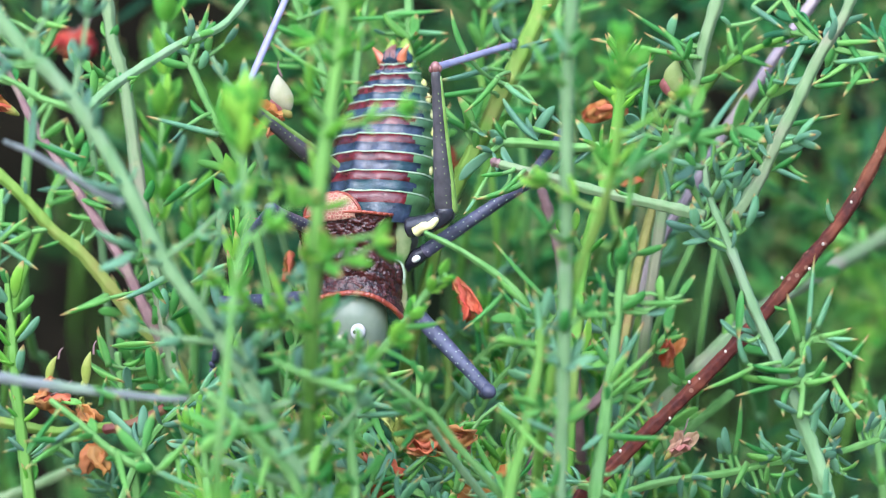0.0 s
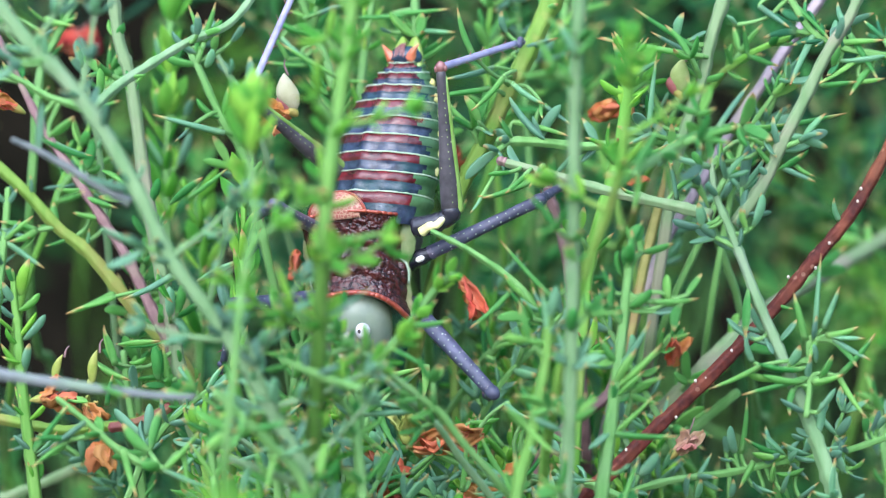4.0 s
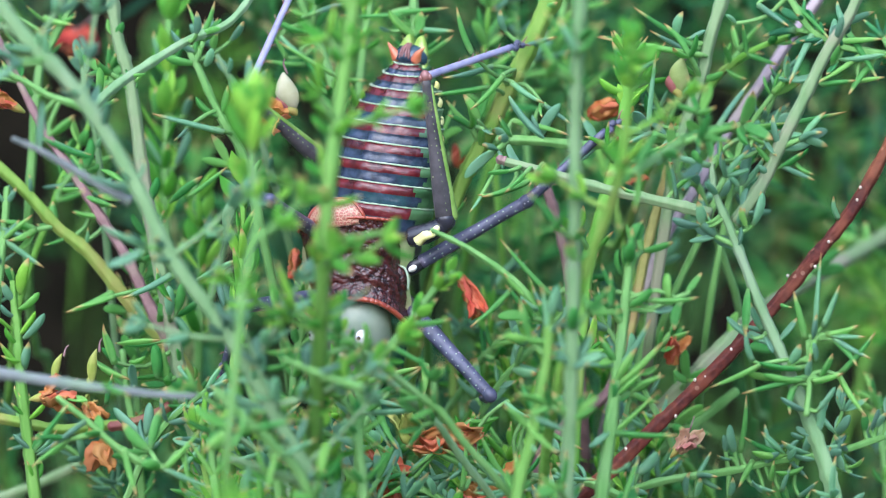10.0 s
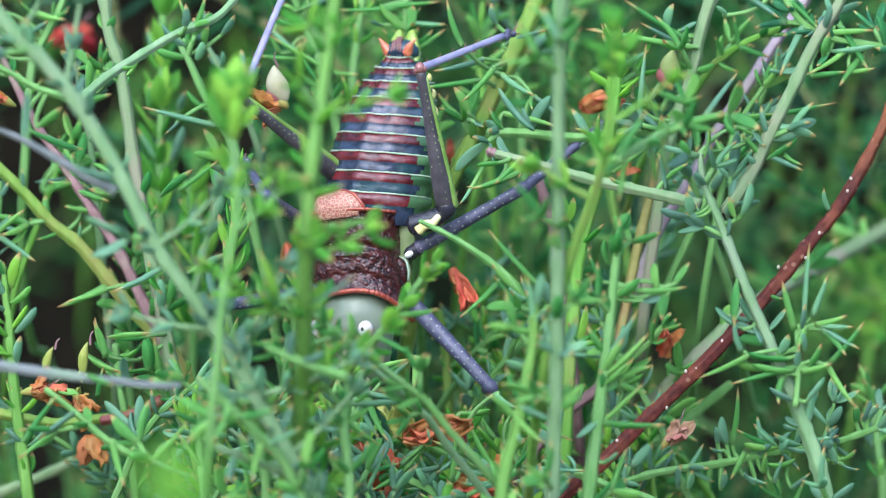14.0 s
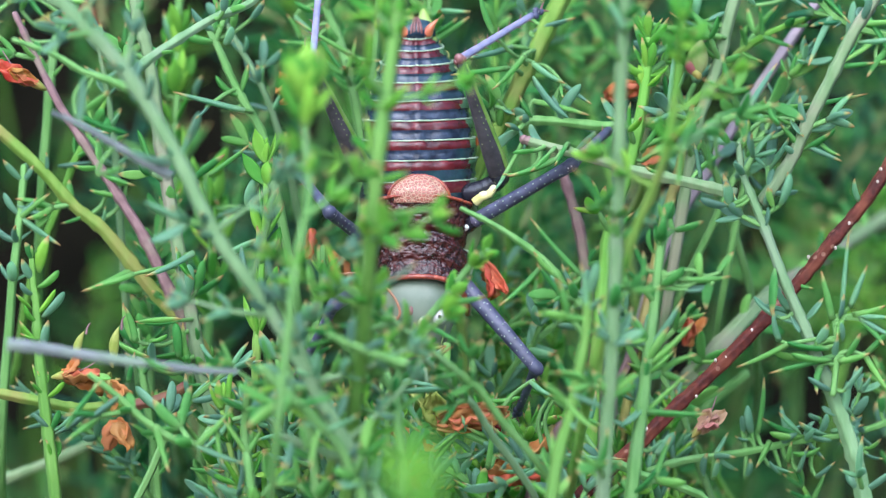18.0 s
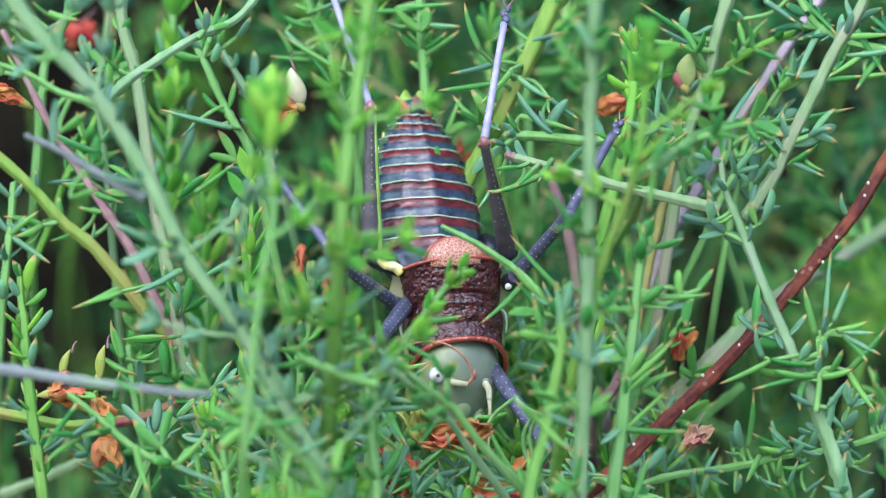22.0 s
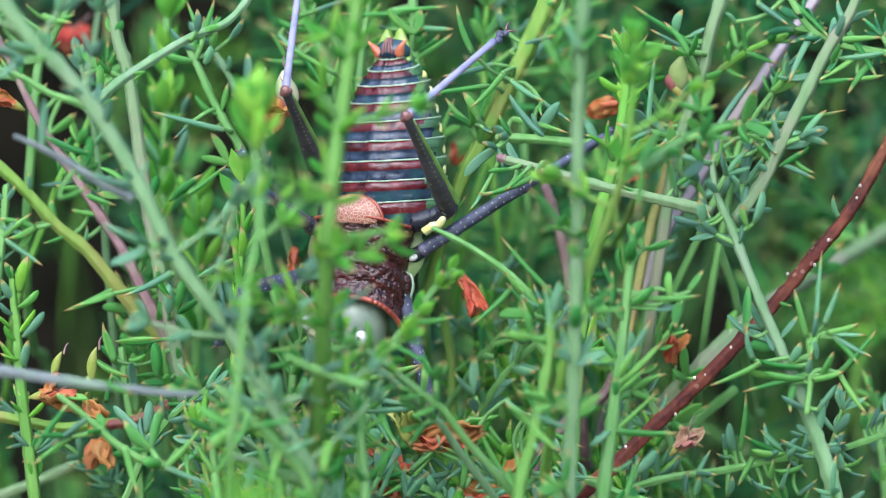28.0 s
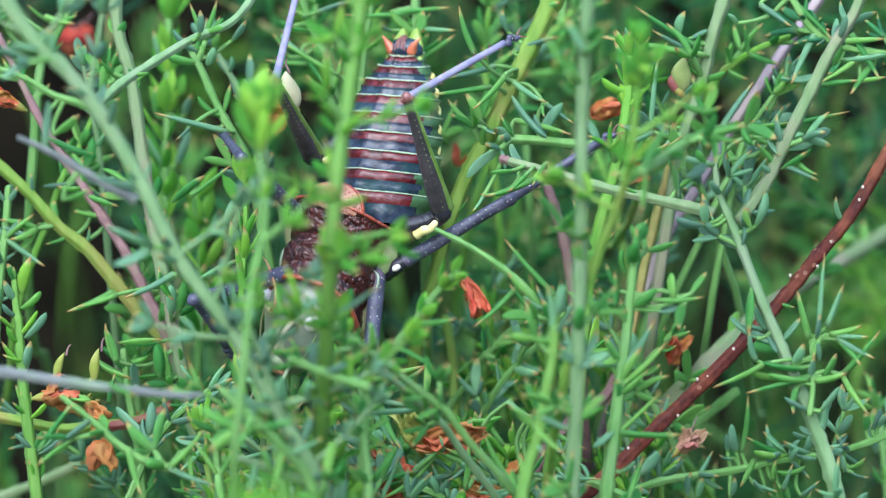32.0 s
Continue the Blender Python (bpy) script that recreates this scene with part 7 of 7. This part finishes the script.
MIDDLE_RIGHT = [
    (0.0, -1.27, 0.07, 7.63, 6.07, 10.63, 10.32),
    (3.5, -1.32, -0.03, 8.03, 4.97, 11.03, 7.22),
    (6.0, -1.76, -1.17, 8.74, 2.18, 12.89, 4.28),
    (9.0, -1.88, -0.96, 8.02, 2.79, 13.32, 4.54),
    (9.6, -1.93, -0.83, 7.87, 3.07, 13.32, 4.82),
    (10.0, -2.03, -1.06, 8.30, 4.90, 14.60, 10.80),
    (13.0, -2.08, -1.13, 8.10, 4.90, 14.30, 10.50),
    (13.8, -1.26, -1.22, 7.89, 4.53, 14.99, 9.93),
    (14.0, -1.54, -0.46, 7.71, 4.69, 14.21, 10.04),
    (14.5, 2.66, 1.76, 9.91, 5.46, 14.26, 9.61),
    (16.5, 1.45, 0.97, 9.20, 5.17, 14.55, 10.07),
    (17.0, 0.20, 0.88, 8.45, 5.08, 14.65, 9.93),
    (18.0, 0.80, 0.79, 9.10, 5.69, 13.60, 9.69),
    (19.0, 3.43, -2.70, 9.63, 3.70, 14.18, 9.95),
    (20.0, 3.78, -2.19, 9.28, 2.96, 14.18, 9.91),
    (21.0, 4.73, -2.78, 9.88, 3.12, 14.18, 10.02),
    (23.0, 6.26, -2.82, 10.26, 2.23, 14.11, 9.68),
    (25.0, 7.06, -2.04, 11.01, 3.61, 14.16, 9.96),
    (25.5, 6.89, -1.91, 10.94, 3.69, 14.14, 9.94),
    (27.5, -1.69, -0.08, 6.96, 5.42, 14.26, 9.97),
    (28.0, -1.96, -0.21, 6.89, 5.39, 14.24, 9.94),
    (29.5, -2.02, -0.17, 6.78, 5.33, 14.33, 10.08),
    (30.0, -3.05, -0.77, 6.70, 5.23, 14.25, 10.08),
    (32.0, -3.69, -1.04, 6.81, 5.21, 14.26, 10.01),
]
MIDDLE_LEFT = [
    (0.0, -10.87, 1.82, -14.47, 3.72, -17.87, 0.32),
    (13.0, -11.58, 1.47, -15.33, 4.47, -17.58, 6.97),
    (14.0, -10.79, 1.19, -14.54, 3.94, -16.79, 6.94),
    (14.5, -6.59, 0.26, -11.59, 3.01, -15.09, 5.76),
    (17.0, -9.45, 0.48, -13.70, 3.48, -15.70, 6.98),
    (19.0, -6.17, -4.30, -10.67, -0.80, -14.17, 3.20),
    (20.0, -6.12, -3.99, -11.62, 0.01, -14.87, 4.51),
    (23.0, -4.99, -5.57, -9.14, -2.17, -15.14, 6.03),
    (25.0, -4.69, -4.79, -9.19, -0.79, -15.19, 6.56),
    (25.5, -4.76, -4.71, -9.21, -0.71, -15.21, 6.59),
    (27.5, -11.69, 1.97, -15.44, 4.47, -17.84, 7.97),
    (28.0, -11.86, 1.94, -15.61, 4.69, -17.86, 8.04),
    (30.0, -12.90, 3.48, -17.15, 6.98, -19.40, 9.98),
    (32.0, -13.34, 3.31, -17.84, 7.81, -19.84, 10.06),
]
FRONT_RIGHT = [
    (0.0, -2.12, -5.43, 4.38, -12.18, 3.90, -12.70),
    (9.0, -2.78, -5.56, 3.97, -12.76, 3.50, -13.30),
    (13.0, -2.93, -5.53, 3.92, -12.73, 3.45, -13.25),
    (14.0, -2.29, -5.31, 4.86, -12.76, 4.40, -13.30),
    (14.5, 2.01, -2.24, 5.91, -3.74, 6.41, -6.74),
    (16.5, -0.05, -4.03, 5.75, -13.03, -0.30, -13.63),
    (17.0, -1.60, -4.52, 2.30, -14.52, -2.95, -13.12),
    (18.0, -0.70, -4.21, 6.10, -12.21, 4.95, -15.96),
    (19.0, 1.83, -8.30, 7.43, -16.80, 6.33, -19.30),
    (20.0, 1.13, -8.99, 7.38, -16.24, 5.13, -18.49),
    (21.0, 2.23, -10.28, 6.73, -16.78, 5.73, -19.78),
    (23.0, 4.76, -11.57, 9.76, -18.82, 9.01, -20.57),
    (25.0, 5.31, -10.04, 9.41, -18.29, 8.81, -20.54),
    (25.5, 5.24, -9.91, 9.29, -18.06, 8.74, -20.31),
    (27.5, -3.84, -3.28, -1.04, -14.28, -2.19, -16.03),
    (28.0, -4.06, -3.31, -1.11, -14.36, -2.26, -16.06),
    (29.5, -4.12, -3.17, -1.17, -14.22, -2.17, -15.92),
    (30.0, -5.55, -2.52, -6.15, -13.02, -6.65, -16.02),
    (32.0, -6.19, -2.44, -7.19, -13.44, -7.59, -15.94),
]
FRONT_LEFT = [
    (0.0, -10.37, -4.08, -18.87, -4.43, -19.87, -9.68),
    (9.0, -10.53, -4.16, -17.78, -5.06, -19.28, -10.06),
    (13.0, -10.83, -3.93, -18.33, -4.93, -19.83, -10.03),
    (14.0, -10.29, -4.31, -18.54, -5.56, -19.54, -10.56),
    (14.5, -5.34, -3.14, -12.59, -6.24, -14.59, -10.74),
    (16.5, -8.20, -4.78, -13.05, -7.13, -14.80, -11.53),
    (17.0, -9.45, -4.52, -12.95, -6.62, -15.20, -11.02),
    (18.0, -8.30, -4.71, -11.80, -6.71, -14.30, -11.71),
    (20.0, -5.62, -6.24, -9.12, -7.99, -11.62, -12.49),
    (23.0, -3.24, -4.57, -5.74, -9.17, -8.24, -13.07),
    (25.0, -4.44, -4.54, -6.54, -9.04, -8.69, -13.04),
    (25.5, -4.51, -4.56, -6.51, -8.91, -8.76, -12.81),
    (27.5, -11.44, -2.28, -16.94, -3.78, -19.44, -7.78),
    (28.0, -11.71, -2.31, -17.36, -3.66, -19.61, -7.81),
    (30.0, -12.90, -1.52, -21.15, -3.52, -19.15, -8.02),
    (32.0, -13.34, -1.84, -22.09, -4.44, -19.59, -8.69),
]
JOINTS = {("hind", "right"): HIND_RIGHT, ("hind", "left"): HIND_LEFT, ("middle", "right"): MIDDLE_RIGHT, ("middle", "left"): MIDDLE_LEFT, ("front", "right"): FRONT_RIGHT, ("front", "left"): FRONT_LEFT}


def stick(a, b):
    """The pose of a segment from a towards b, its -y side to the viewer."""
    z = (b - a).normalized()
    y = Vector((0, 1, 0))
    y = y - z * y.dot(z)
    y = (y if y.length > 0.05 else Vector((0, 0, 1)) - z * z.z).normalized()
    return Matrix.Translation(a) @ Matrix((y.cross(z), y, z)).transposed().to_4x4()


def reach(a, x, z, length, toward):
    """The far end of a segment: x and z as seen, and the depth that its length leaves."""
    d = Vector((x - a.x, 0, z - a.z))
    if d.length > length * 0.995:
        d = d.normalized() * length * 0.995
    d.y = toward * math.sqrt(max(0.0, length * length - d.length_squared))
    return a + d


def motions():
    times = sorted({row[0] for rows in (BODY, HEAD, TAIL, *JOINTS.values()) for row in rows})
    body, tail = [], []
    legs = {key: ([], []) for key in LEGS}
    for t in times:
        x, z, lean, roll, nod = between(BODY, t)
        m = Matrix.Translation(place((x, 1.2, z))) @ pose(0, 0, 0, 0, lean, 0) @ pose(0, 0, 0, nod, 0, roll)
        inv = m.inverted()
        body.append((t, m))
        tx, tz, aside = between(TAIL, t)
        root = m @ Vector((0, 54 * U, -4 * U)) + Vector((aside * MM, 0, 0))
        end = reach(root, tx * MM, CENTRE + tz * MM, 322 * U, 1)
        d = inv.to_3x3() @ (end - root)
        q = Vector((0, 0, 1)).rotation_difference(d.normalized()).to_matrix().to_4x4()
        tail.append((t, Matrix.Translation(inv @ root) @ q @ pose(0, 0, 0, 0, 0, -6 * aside)))
        for key, (thigh, a, shin, b) in LEGS.items():
            hx, hz, kx, kz, fx, fz = between(JOINTS[key], t)
            depth = {"hind": 1.6 + 0.1 * roll if key[1] == "right" else 2.4 - 0.1 * roll, "middle": 2.0, "front": 2.4}[key[0]]
            hip = place((hx, depth, hz))
            kn = reach(hip, kx * MM, CENTRE + kz * MM, a * U, -1)
            ft = reach(kn, fx * MM, CENTRE + fz * MM, b * U, 1)
            legs[key][0].append((t, inv @ stick(hip, kn)))
            legs[key][1].append((t, inv @ stick(kn, ft)))
    walk(katydid, body)
    walk(abdomen, tail)
    neck = Matrix.Translation((0, 40 * U, -135 * U))
    walk(head, [(t, neck @ pose(0, 0, 0, 0, between(HEAD, t)[0], 0) @ pose(0, 0, 0, 0, 0, between(HEAD, t)[1]) @ neck.inverted()) for t in times])
    for key, (thigh, a, shin, b) in LEGS.items():
        walk(thigh, legs[key][0])
        walk(shin, legs[key][1])


motions()
